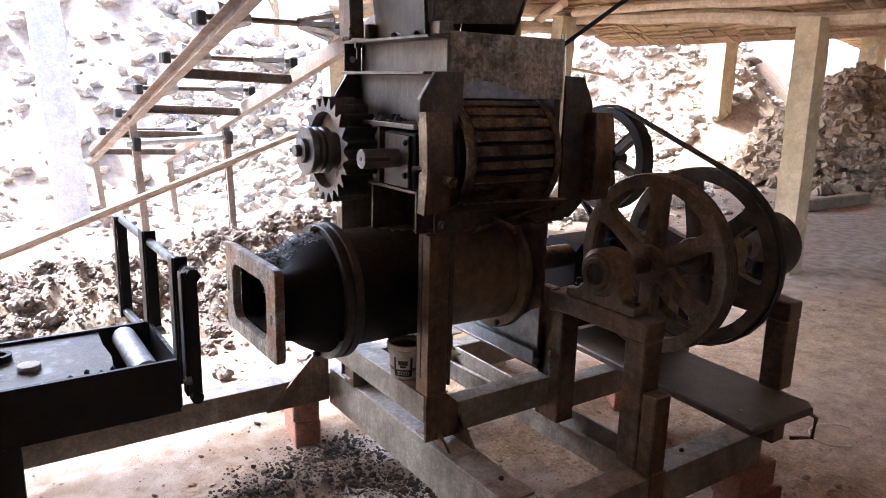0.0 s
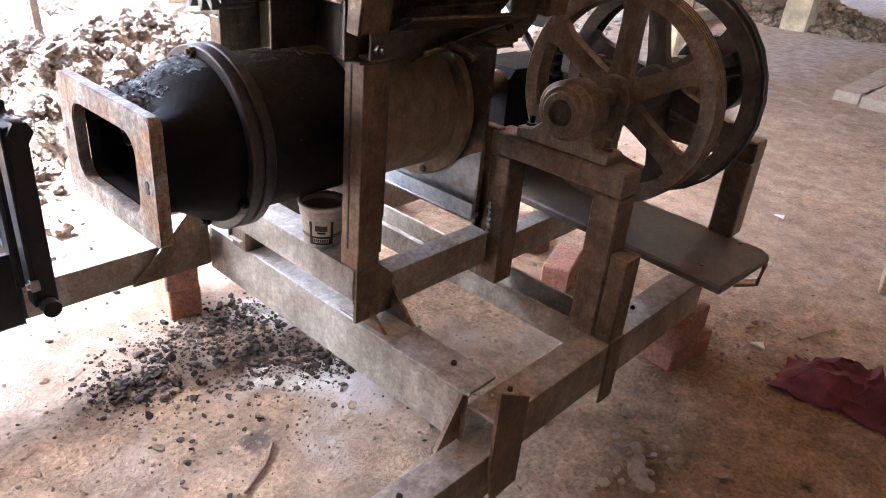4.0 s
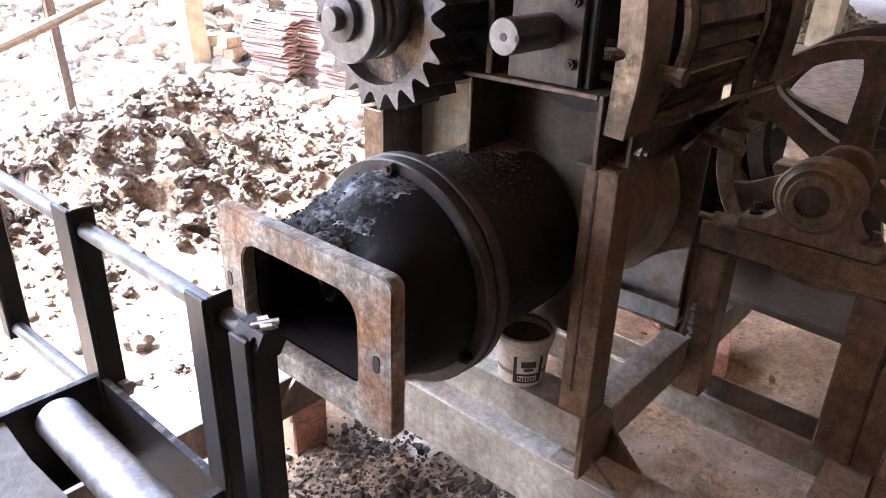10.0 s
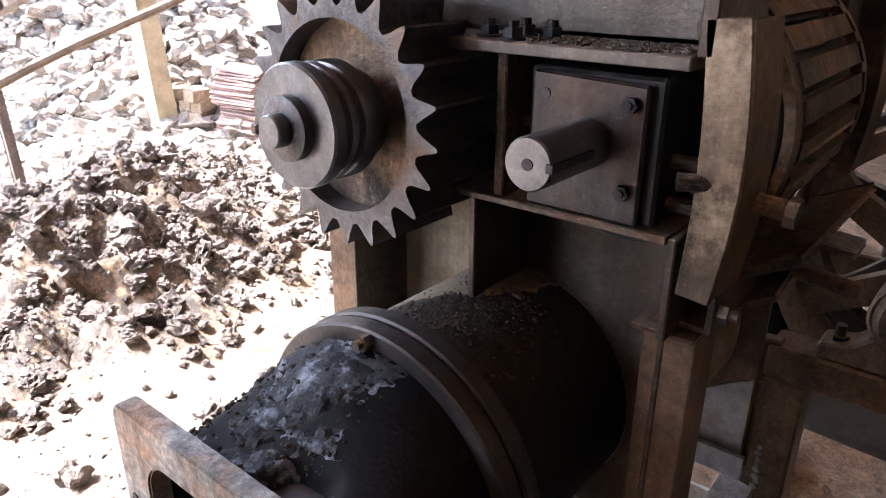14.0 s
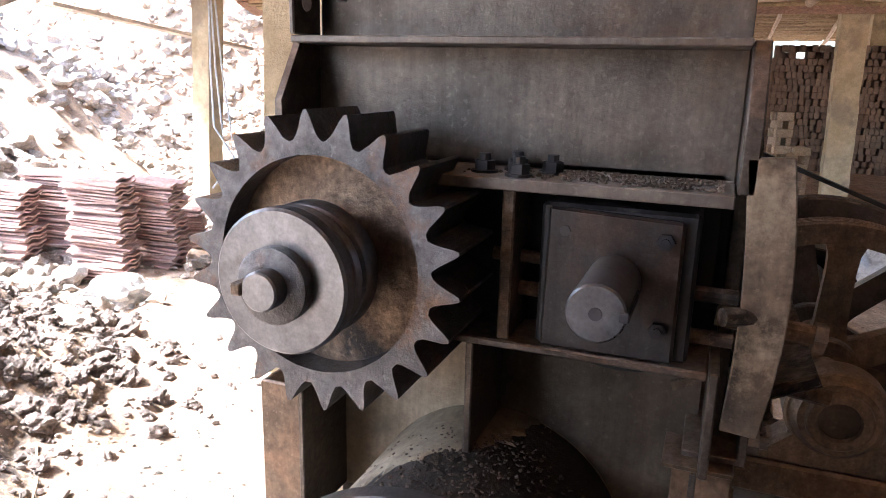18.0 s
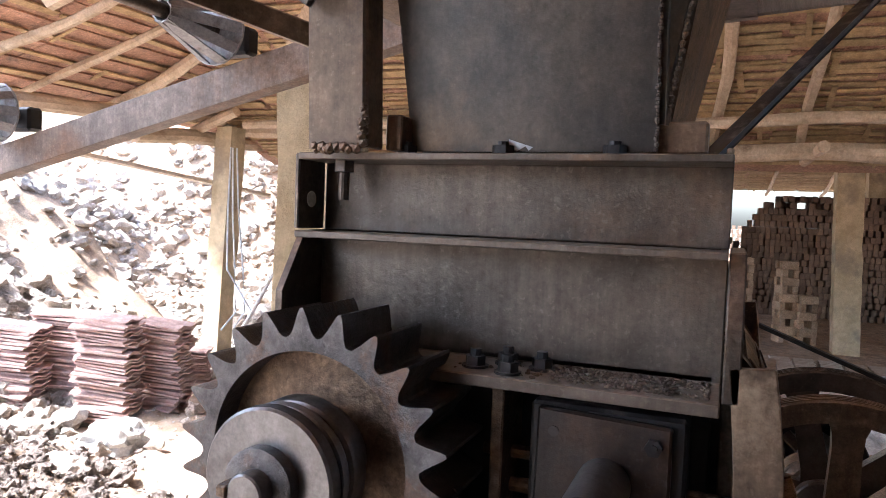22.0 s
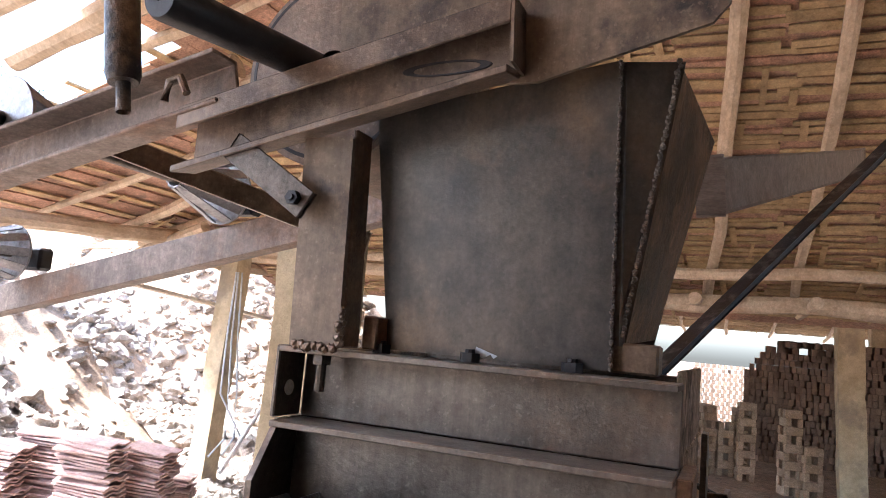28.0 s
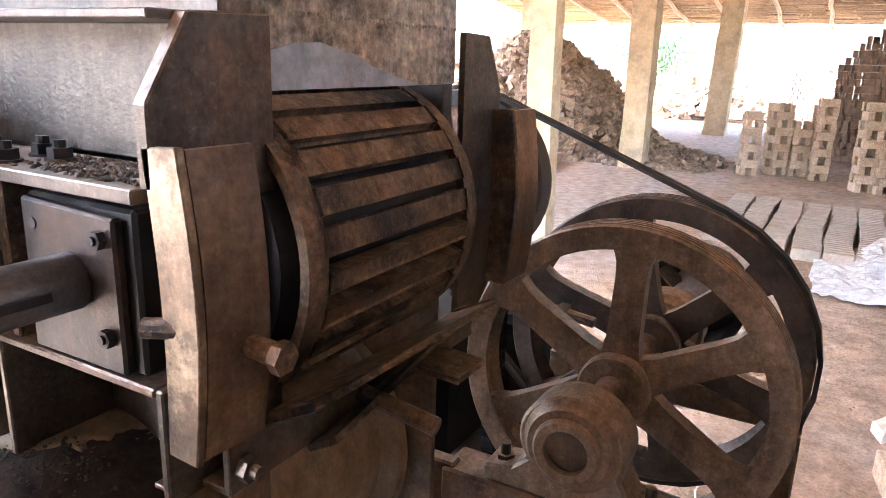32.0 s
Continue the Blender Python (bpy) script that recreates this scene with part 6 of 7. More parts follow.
# ---- tub on the bar ----
def make_tub():
    cx, cy, z = 1.165, 1.905, 0.556
    f = thing("plastic_tub", (cx, cy, z), "small white plastic paint tub with printed label, empty and dirty", "bucket")
    bm = B(); lathe(bm, (cx, cy, z), (0, 0, 1), [(0, 0.0), (0, 0.047), (0.004, 0.05), (0.085, 0.056), (0.088, 0.06), (0.1, 0.061), (0.103, 0.06), (0.108, 0.064), (0.118, 0.0645), (0.12, 0.062), (0.12, 0.0585), (0.1, 0.056)], 40); part("body", bm, M_PLASTIC, f, smooth=True)
    bm = B(); lathe(bm, (cx, cy, z), (0, 0, 1), [(0.1195, 0.058), (0.03, 0.052), (0.028, 0.0)], 40); part("inside", bm, M_TUBIN, f, "grimy inside", smooth=True)
    # label: emblem and a strip of print
    def patch(name, a0, a1, z0, z1, mat, parent, r=0.0004):
        bm = B()
        rows = []
        for i in range(9):
            a = radians(a0 + (a1 - a0) * i / 8)
            rows.append([(cx + (0.0505 + 0.07 * (q) + r) * math.cos(a), cy + (0.0505 + 0.07 * (q) + r) * math.sin(a), z + q) for q in (z0, z1)])
        loft(bm, rows, closed=False)
        bmesh.ops.recalc_face_normals(bm, faces=bm.faces)
        return part(name, bm, mat, parent)
    patch("label_panel", 195, 262, 0.012, 0.078, M_DARKMARK, f)
    patch("label_field", 203, 254, 0.036, 0.078, M_PLASTIC, f, 0.0008)
    patch("emblem", 212, 245, 0.052, 0.068, M_INKRED, f, 0.0013)
    patch("emblem_bar", 218, 240, 0.044, 0.050, M_DARKMARK, f, 0.0013)
    patch("print_bar", 206, 250, 0.018, 0.031, M_PLASTIC, f, 0.0013)
    for i in range(7):
        patch("print_mark", 207 + i * 6, 211 + i * 6, 0.020, 0.029, M_DARKMARK, f, 0.0018)


make_tub()


# ---- brick packing under the frame ----
def brick_mesh(name, lx, ly, lz, mat):
    bm = B()
    box(bm, -lx / 2, lx / 2, -ly / 2, ly / 2, 0, lz, 0.006)
    me = bpy.data.meshes.new(name)
    bm.to_mesh(me)
    bm.free()
    me.materials.append(mat)
    return me


def loose_brick(me, x, y, z, rz, label, rx=0):
    ob = new("brick", me)
    ob.matrix_world = pose(x, y, z, rx, 0, rz)
    return tagged(ob, label, "brick", "packing bricks under the frame")


RED = brick_mesh("red_brick", 0.22, 0.11, 0.115, M_RED)
loose_brick(RED, 1.115, 2.682, 0.0, 80, "chipped red brick packed under the frame rail")
loose_brick(RED, 1.122, 2.672, 0.1155, 71, "upper red brick under the frame rail")
RED2 = brick_mesh("red_brick_flat", 0.235, 0.115, 0.098, M_RED)
loose_brick(RED2, 2.28, 1.30, 0.0, -8, "red brick packed under the front rail")
loose_brick(RED2, 2.25, 1.305, 0.0985, 3, "upper red brick packed under the front rail")
loose_brick(RED2, 2.42, 1.9, 0.0, 20, "loose red brick lying behind the trestle")
loose_brick(RED2, 2.58, 2.2, 0.0, 60, "loose red brick lying behind the trestle")




# ---- shed posts ----
def make_post(x, y, w, d, z1, lean=(0, 0), mat=None, label="rough-hewn pale granite post holding the shed roof", turn=0.0):
    f = thing("stone_post", (x, y, 0), label, "post", "stone posts of the shed")
    z0 = height(x, y) - 0.15
    bm = B()
    rows = []
    n = 14
    for i in range(n + 1):
        t = i / n
        z = z0 + (z1 - z0) * t
        lp = []
        for k, (sx, sy) in enumerate(((-1, -1), (-0.33, -1), (0.33, -1), (1, -1), (1, -0.33), (1, 0.33), (1, 1), (0.33, 1), (-0.33, 1), (-1, 1), (-1, 0.33), (-1, -0.33))):
            px, py = sx * w / 2, sy * d / 2
            q = 1 + 0.10 * noise.noise(Vector((px * 9 + x, py * 9 + y, z * 3.2)))
            c, s = math.cos(turn), math.sin(turn)
            lp.append((x + lean[0] * t + (px * c - py * s) * q, y + lean[1] * t + (px * s + py * c) * q, z))
        rows.append(lp)
    loft(bm, rows, caps=True)
    bmesh.ops.recalc_face_normals(bm, faces=bm.faces)
    part("shaft", bm, mat or M_STONE, f)
    return f


make_post(2.29, 2.97, 0.2, 0.24, 2.02, label="thick pale yellow granite post behind the machine", turn=0.2)
make_post(6.0, 0.45, 0.14, 0.15, 2.05, (-0.12, 0.03), label="slender leaning granite post under a roof log")
make_post(3.08, 0.54, 0.24, 0.26, 2.6, (0.15, -0.3), label="broad rough granite slab post")
make_post(10.5, 0.35, 0.34, 0.3, 2.9, (0, 0.1))
make_post(11.3, 4.0, 0.36, 0.34, 3.6, label="pale granite post beside the rubble pile")
make_post(17.35, 3.86, 0.42, 0.45, 2.86, (0, -0.1), label="granite post between the rubble and the brick stacks")
make_post(17.3, 8.3, 0.42, 0.4, 2.86)
make_post(17.3, -1.0, 0.42, 0.4, 2.86)
make_post(5.85, 3.27, 0.18, 0.2, 2.12, (0.05, 0.06), label="pale granite post under the eave log beside the rubble")
make_post(13.0, 9.15, 0.42, 0.4, 2.9)
make_post(5.74, 6.25, 0.2, 0.18, 2.3, (0.06, -0.08), label="pale granite post on the clay bank under the eave log")
make_post(3.45, 7.05, 0.17, 0.18, 2.3, (-0.1, 0.05), label="pale post standing among the dug clay")
make_post(0.95, 8.3, 0.3, 0.2, 2.4, (-0.12, 0.1), M_GREYSTONE, "rough grey granite post in the clay yard")
make_post(-3.2, 2.2, 0.25, 0.3, 3.2)
make_post(-3.2, -3.5, 0.25, 0.3, 3.2)
make_post(3.4, -4.5, 0.25, 0.3, 2.9)


# ---- roof: hip of two faces over the machine, a second span beyond ----
def zE(x):
    return 2.2 + 0.4 * (6.3 - x)


def zS(y):
    return 4.6 + 0.333 * y


def zN(y):
    return 4.6 - 0.333 * y


def roof_face(name, fn, inside, along, label, tile_w=0.21, tile_l=0.26, u0=0, u1=1, v0=0, v1=1, seed=1, lath_mat=None, lath_step=0.27):
    """Tiles on laths: u runs along the eave, v down the slope. One mesh of tiles, one of laths."""
    rnd = random.Random(seed)
    V, F = [], []
    LV, LF = [], []

    def add(VV, FF, c, du, dv, n, a, b, h):
        k = len(VV)
        for sz in (-1, 1):
            for su, sv in ((-1, -1), (1, -1), (1, 1), (-1, 1)):
                VV.append(tuple(c + du * su * a + dv * sv * b + n * sz * h))
        FF.extend([(k, k + 3, k + 2, k + 1), (k + 4, k + 5, k + 6, k + 7), (k, k + 1, k + 5, k + 4), (k + 1, k + 2, k + 6, k + 5), (k + 2, k + 3, k + 7, k + 6), (k + 3, k, k + 4, k + 7)])

    v = v0
    while v < v1:
        u = u0
        while u < u1:
            p = fn(u, v)
            if inside(p.x, p.y):
                du, dv = (fn(u + 0.1, v) - p).normalized(), (fn(u, v + 0.1) - p).normalized()
                n = du.cross(dv).normalized()
                if n.z < 0:
                    n = -n
                j = Vector((rnd.uniform(-1, 1), rnd.uniform(-1, 1), rnd.uniform(-1, 1)))
                dv2 = (dv + n * 0.05 + j * 0.02).normalized()
                du2 = (du + j * 0.025).normalized()
                if rnd.random() > 0.0006:
                    add(V, F, p + n * (0.055 + 0.006 * rnd.random()), du2, dv2, n, tile_w * 0.53, tile_l * 0.62, 0.008)
            u += tile_w
        v += tile_l
    # laths
    v = v0
    while v < v1:
        u = u0
        while u < u1:
            p = fn(u, v)
            if inside(p.x, p.y):
                du, dv = (fn(u + 0.1, v) - p).normalized(), (fn(u, v + 0.1) - p).normalized()
                n = du.cross(dv).normalized()
                n = -n if n.z < 0 else n
                add(LV, LF, p + n * (0.03 + rnd.uniform(-0.006, 0.006)) + dv * rnd.uniform(-0.03, 0.03), (du + dv * rnd.uniform(-0.06, 0.06)).normalized(), dv, n, rnd.uniform(0.24, 0.36), rnd.uniform(0.012, 0.032), 0.006)
                if rnd.random() < 0.35:
                    add(LV, LF, p + n * 0.018 + dv * rnd.uniform(-0.1, 0.1) + du * rnd.uniform(-0.3, 0.3), (dv + du * rnd.uniform(-0.1, 0.1)).normalized(), du, n, rnd.uniform(0.06, 0.16), rnd.uniform(0.008, 0.022), 0.005)
            u += 0.6
        v += tile_l * lath_step
    for nm, VV, FF, mat, lab in ((name, V, F, M_TILE, label), (name + "_laths", LV, LF, lath_mat or M_LATH, "split palm laths under the roof tiles")):
        me = bpy.data.meshes.new(nm)
        me.from_pydata(VV, [], FF)
        me.materials.append(mat)
        tagged(new(nm, me), lab, "roof", kind="structure")


roof_face("roof_east", lambda u, v: Vector((v, u, zE(v))), lambda x, y: zE(x) <= min(zN(y), zS(y)) + 0.2 and x > 0.2, "y", "underside of red clay roof tiles falling to the east eave", u0=-9, u1=6.4, v0=0.2, v1=6.7, seed=2)
roof_face("roof_north", lambda u, v: Vector((u, v, zN(v))), lambda x, y: zN(y) < zE(x) + 0.2 and (y < 4.65 or x > 3.1) and x > -4.5, "x", "underside of red clay roof tiles falling to the yard", u0=-4.5, u1=7.4, v0=0.0, v1=6.9, seed=3, lath_step=1.0)
# South slope is unseen; its eave is placed to set the light let in.
roof_face("roof_south", lambda u, v: Vector((u, v, 4.6 + 0.333 * v)), lambda x, y: zS(y) < zE(x) + 0.2, "x", "unseen red clay roof tiles to the south, eave set for the light", u0=-4.5, u1=6.5, v0=-4.2, v1=0.0, seed=4)
roof_face("roof_span", lambda u, v: Vector((v, u, 2.35 + 0.32 * (v - 6.6))), lambda x, y: True, "y", "tiles of the second shed span", tile_w=0.3, u0=-12, u1=9.0, v0=6.6, v1=11.0, seed=5)
roof_face("roof_far", lambda u, v: Vector((v, u, 3.76 - 0.14 * (v - 11.0))), lambda x, y: True, "y", "pale tiled roof falling to the far eave", tile_w=0.3, u0=-12, u1=9.5, v0=11.0, v1=20.3, seed=6)


def log(name, pts, r, label, mat=None, group="", wob=0.18):
    """A peeled pole with a wandering line."""
    a, b = Vector(pts[0]), Vector(pts[-1])
    n = max(4, int((b - a).length / 0.25))
    out = []
    for i in range(n + 1):
        t = i / n * (len(pts) - 1)
        k = min(int(t), len(pts) - 2)
        p = Vector(pts[k]).lerp(Vector(pts[k + 1]), t - k)
        p += Vector((noise.noise(p * 0.9 + a), noise.noise(p * 0.9 + b), noise.noise(p * 0.8))) * 0.055 * min(1.0, (b - a).length / 2)
        out.append(p)
    bm = B()
    tube(bm, out, r, 9, wob, 0.8)
    ob = part(name, bm, mat or M_LOG, smooth=True)
    return tagged(ob, label, "roof pole", group)


# eave log to the east, with short rafter ends over it
log("purlin_log", [(6.0, -6.0, 2.1), (6.0, 0.5, 2.08), (6.02, 3.4, 2.15), (6.0, 6.4, 2.3)], 0.075, "thick peeled log carrying the rafters")
log("purlin_log", [(5.75, -6.0, 2.27), (5.75, 6.0, 2.3)], 0.05, "peeled log carrying the rafters")
log("purlin_log", [(3.0, 6.4, 2.18), (3.55, 6.4, 2.22), (6.65, 6.4, 2.45)], 0.075, "thick peeled eave log towards the yard")
log("purlin_log", [(4.86, 6.42, 2.13), (6.9, 6.38, 2.25)], 0.07, "thick peeled eave log resting on the post")
for x, z in ((5.0, 2.24), (5.55, 2.22), (6.1, 2.26)):
    log("rafter_stub", [(x, 5.9, z + 0.18), (x + 0.12, 6.75, z - 0.06)], 0.05, "sawn rafter butt resting on the eave log", None, "rafter poles")
log("purlin_log", [(2.6, -6.0, 3.6), (2.6, 3.4, 3.55)], 0.06, "peeled purlin log under the tiles")
rr = random.Random(12)
for i, y in enumerate((-5.2, -4.4, -3.6, -2.9, -2.2, -1.6, -1.0, -0.45, 0.15, 0.7, 1.3, 1.85, 2.5, 3.1)):
    x0 = max(0.9, 6.3 - (zN(y) - 2.2) / 0.4) if y > 0 else 0.8
    log("rafter_pole", [(x0, y + rr.uniform(-0.15, 0.15), zE(x0) - 0.03), (3.4, y + rr.uniform(-0.12, 0.12), zE(3.4) - 0.04), (6.3, y + rr.uniform(-0.15, 0.15), zE(6.3) - 0.03)], rr.uniform(0.034, 0.05), "crooked peeled rafter pole under the tiles", None, "rafter poles")
for i, x in enumerate((-3.6, -2.4, -1.2, 0.0, 0.9, 1.7, 2.3, 2.9, 3.5, 4.1, 4.7, 5.3, 5.9, 6.5)):
    ya = 0.3 if x < 1.2 else max(0.3, (4.6 - zE(x)) / 0.333)
    yb = 4.8 if x < 3.0 else 6.85
    if yb - ya > 0.4:
        log("rafter_pole", [(x + rr.uniform(-0.12, 0.12), ya, zN(ya) - 0.04), (x + rr.uniform(-0.1, 0.1), (ya + yb) / 2, zN((ya + yb) / 2) - 0.05), (x + rr.uniform(-0.15, 0.15), yb, zN(yb) - 0.04)], rr.uniform(0.034, 0.05), "crooked peeled rafter pole under the tiles", None, "rafter poles")
log("hip_log", [(0.8, 0.4, 4.35), (3.3, 3.1, 3.4), (6.4, 6.6, 2.28)], 0.07, "thick hip log under the tiles")
for x, y in ((2.56, 3.9), (3.3, 4.3)):
    log("rafter_stub", [(x, y, zN(y) - 0.12), (x - 0.05, y + 1.1, zN(y + 1.1) - 0.1)], 0.075, "thick rafter log end jutting past the eave", None, "rafter poles")
# forked props between the log and the roof
for y in (-2.5, -1.2, -0.3, 0.55, 1.2, 2.0, 2.7):
    log("rafter_stub", [(5.8, y, 2.12), (6.35, y + rr.uniform(-0.1, 0.1), 2.05 + rr.uniform(0, 0.1))], 0.045, "sawn rafter butt resting on the log", None, "rafter poles")
# far span rafters
for i in range(16):
    y = -8 + i * 1.1
    log("rafter_pole", [(11.0, y, 3.70), (20.4, y + rr.uniform(-0.2, 0.2), 2.38)], 0.05, "pale rafter pole of the far span", None, "rafter poles")
    log("rafter_pole", [(6.6, y, 2.28), (11.0, y + rr.uniform(-0.2, 0.2), 3.70)], 0.05, "pale rafter pole of the second span", None, "rafter poles")
# timber beam behind the hopper
bm = B(); bar(bm, (1.86, 1.764, 2.04), (4.0, 1.21, 2.65), 0.05, 0.12, 0.006)
tagged(part("beam", bm, M_WOOD), "grey sawn timber beam under the roof", "beam")
bm = B(); bar(bm, (4.45, 6.55, 1.935), (6.75, 6.45, 1.70), 0.12, 0.03, 0.004)
tagged(part("hanging_board", bm, M_PALE), "pale board hanging under the eave", "board")


# ---- pole leaning across the yard ----
log("long_pole", [(-0.7, 5.6, 0.03), (1.0, 5.6, 0.6), (3.0, 5.6, 1.3)], 0.032, "long grey pole leaning across the yard", M_DARKLOG)


# ---- bricks drying on the floor ----
GREEN = brick_mesh("green_brick", 0.075, 0.215, 0.1, M_RAWGREY)
rb = random.Random(31)
for r in range(15):
    y = 2.15 - r * 0.245
    x0, x1 = (6.95 + 0.3 * max(0, 1 - r / 3), 9.3) if r < 12 else (6.9, 8.6)
    row = thing("brick_row", (x0, y, 0.0), "row of grey green bricks standing on edge to dry", "brick row", "rows of drying bricks")
    x, k = x0, 0
    ph = rb.uniform(0, 6)
    while x < x1:
        shared("brick", GREEN, row, pose(x - x0, 0.012 * math.sin(x * 3 + ph) + rb.uniform(-0.006, 0.006), height(x, y) - 0.004, 0, 0, rb.uniform(-3, 3)))
        x += 0.0785
        k += 1
# open lattice stacks of bricks
LAT = brick_mesh("dried_brick", 0.23, 0.075, 0.11, M_RAW)


def lattice(x, y, n, turn, label="open lattice stack of tan sun-dried bricks on the floor"):
    f = thing("brick_stack", (x, y, height(x, y)), label, "brick stack", "lattice brick stacks")
    f.rotation_euler = (0, 0, turn)
    for c in range(n):
        flip = c % 2
        for s in (-1, 1):
            j = rb.uniform(-0.008, 0.008)
            m = pose(s * 0.078 + j, j, c * 0.111, 0, 0, 90 + rb.uniform(-2, 2)) if flip else pose(j, s * 0.078 + j, c * 0.111, 0, 0, rb.uniform(-2, 2))
            shared("brick", LAT, f, m)


for x, y, n in ((11.6, 2.45, 8), (11.9, 2.12, 9), (12.0, 1.85, 7), (11.75, 1.55, 10), (12.3, 2.2, 9), (11.05, 1.02, 10), (11.0, 0.78, 6), (10.6, -0.5, 7), (10.9, -0.95, 8), (10.8, -1.45, 7), (10.9, -2.1, 8), (12.4, 1.6, 9)):
    lattice(x, y, n, rb.uniform(-0.3, 0.3) + 0.4)


def brick_wall():
    """The big clamp of stacked bricks at the back, with open gaps, stepped at its near end."""
    V, F = [], []
    rnd = random.Random(77)
    for layer in range(3):
        for c in range(19):
            z = c * 0.112
            x = 14.2 + layer * 0.25
            y = 1.58 - max(0, c - 13) * 0.085
            while y > -9.5:
                gap = 0.006 if rnd.random() < 0.72 else 0.04
                if c > 15 and rnd.random() < 0.12 + (c - 16) * 0.14:
                    y -= 0.11
                    continue
                w = 0.075
                k = len(V)
                dx = rnd.uniform(-0.015, 0.015)
                for px in (x + dx, x + dx + 0.23):
                    for py in (y, y - w):
                        for pz in (z, z + 0.108):
                            V.append((px, py, pz))
                F.extend([(k, k + 1, k + 3, k + 2), (k + 4, k + 6, k + 7, k + 5), (k, k + 4, k + 5, k + 1), (k + 2, k + 3, k + 7, k + 6), (k + 1, k + 5, k + 7, k + 3), (k, k + 2, k + 6, k + 4)])
                y -= w + gap
    # a paler stack out in the open behind
    for layer in range(2):
        for c in range(14):
            y = 2.85 - (c % 2) * 0.05
            while y > 1.0:
                if c < 12 or rnd.random() < 0.6:
                    k = len(V)
                    x, z = 21.5 + layer * 0.25, c * 0.112
                    for px in (x, x + 0.23):
                        for py in (y, y - 0.1):
                            for pz in (z, z + 0.108):
                                V.append((px, py, pz))
                    F.extend([(k, k + 1, k + 3, k + 2), (k + 4, k + 6, k + 7, k + 5), (k, k + 4, k + 5, k + 1), (k + 2, k + 3, k + 7, k + 6), (k + 1, k + 5, k + 7, k + 3), (k, k + 2, k + 6, k + 4)])
                y -= 0.15
    me = bpy.data.meshes.new("brick_clamp")
    me.from_pydata(V, [], F)
    me.materials.append(M_CLAMP)
    tagged(new("brick_clamp", me), "high open-jointed wall of stacked tan bricks, stepped at one end", "brick stack", kind="stuff")


brick_wall()


# ---- rubble pile ----
def rubble():
    rnd = random.Random(5)
    items = []
    for i in range(2900):
        a, q = rnd.uniform(0, math.tau), math.sqrt(rnd.random())
        x, y = 12.9 + 1.9 * q * math.cos(a), 6.3 + 2.3 * q * math.sin(a)
        h = 2.1 * (1 - q) ** 0.8 + 0.12 * noise.noise(Vector((x * 2, y * 2, 0)))
        s = rnd.uniform(0.06, 0.14)
        items.append((x, y, max(0.02, h), s, (1, rnd.uniform(0.45, 0.8), rnd.uniform(0.35, 0.7)), rnd.uniform(0, 6)))
    for i in range(500):
        x, y = rnd.uniform(11.2, 13.0), rnd.gauss(4.0, 0.5)
        items.append((x, y, 0.03 + 0.3 * math.exp(-((x - 12.5) ** 2 + (y - 4.1) ** 2) * 2.5), rnd.uniform(0.03, 0.09), (1, 0.7, 0.5), rnd.uniform(0, 6)))
    scatter("rubble_pile", box_shapes(9, 3), items, M_PILE, "high pile of broken burnt brick lumps under the roof", "rubble pile")
    bm = B()
    rows = []
    for i in range(10):
        q = 1 - i / 9
        rows.append([(12.9 + 1.8 * q * math.cos(k * math.tau / 24), 6.3 + 2.2 * q * math.sin(k * math.tau / 24), 1.85 * (1 - q) ** 0.8 - 0.04) for k in range(24)])
    loft(bm, rows)
    tagged(part("rubble_core", bm, M_PILE), "earthy inside of the rubble pile", "rubble pile", kind="stuff")
    bm = B(); box(bm, 9.2, 10.9, 4.95, 5.1, 0.0, 0.16, 0.02)
    tagged(part("timber_log", bm, M_DARKLOG), "dark squared timber lying before the rubble pile", "timber")
    items = []
    for i in range(500):
        a, q = rnd.uniform(0, math.tau), math.sqrt(rnd.random())
        items.append((22.4 + 1.2 * q * math.cos(a), 4.9 + 1.9 * q * math.sin(a), 1.5 * (1 - q) ** 0.8, rnd.uniform(0.1, 0.22), (1, 0.8, 0.7), rnd.uniform(0, 6)))
    scatter("rubble_pile", box_shapes(9, 4), items, M_PILE, "far rubble pile in the open", "rubble pile")


rubble()


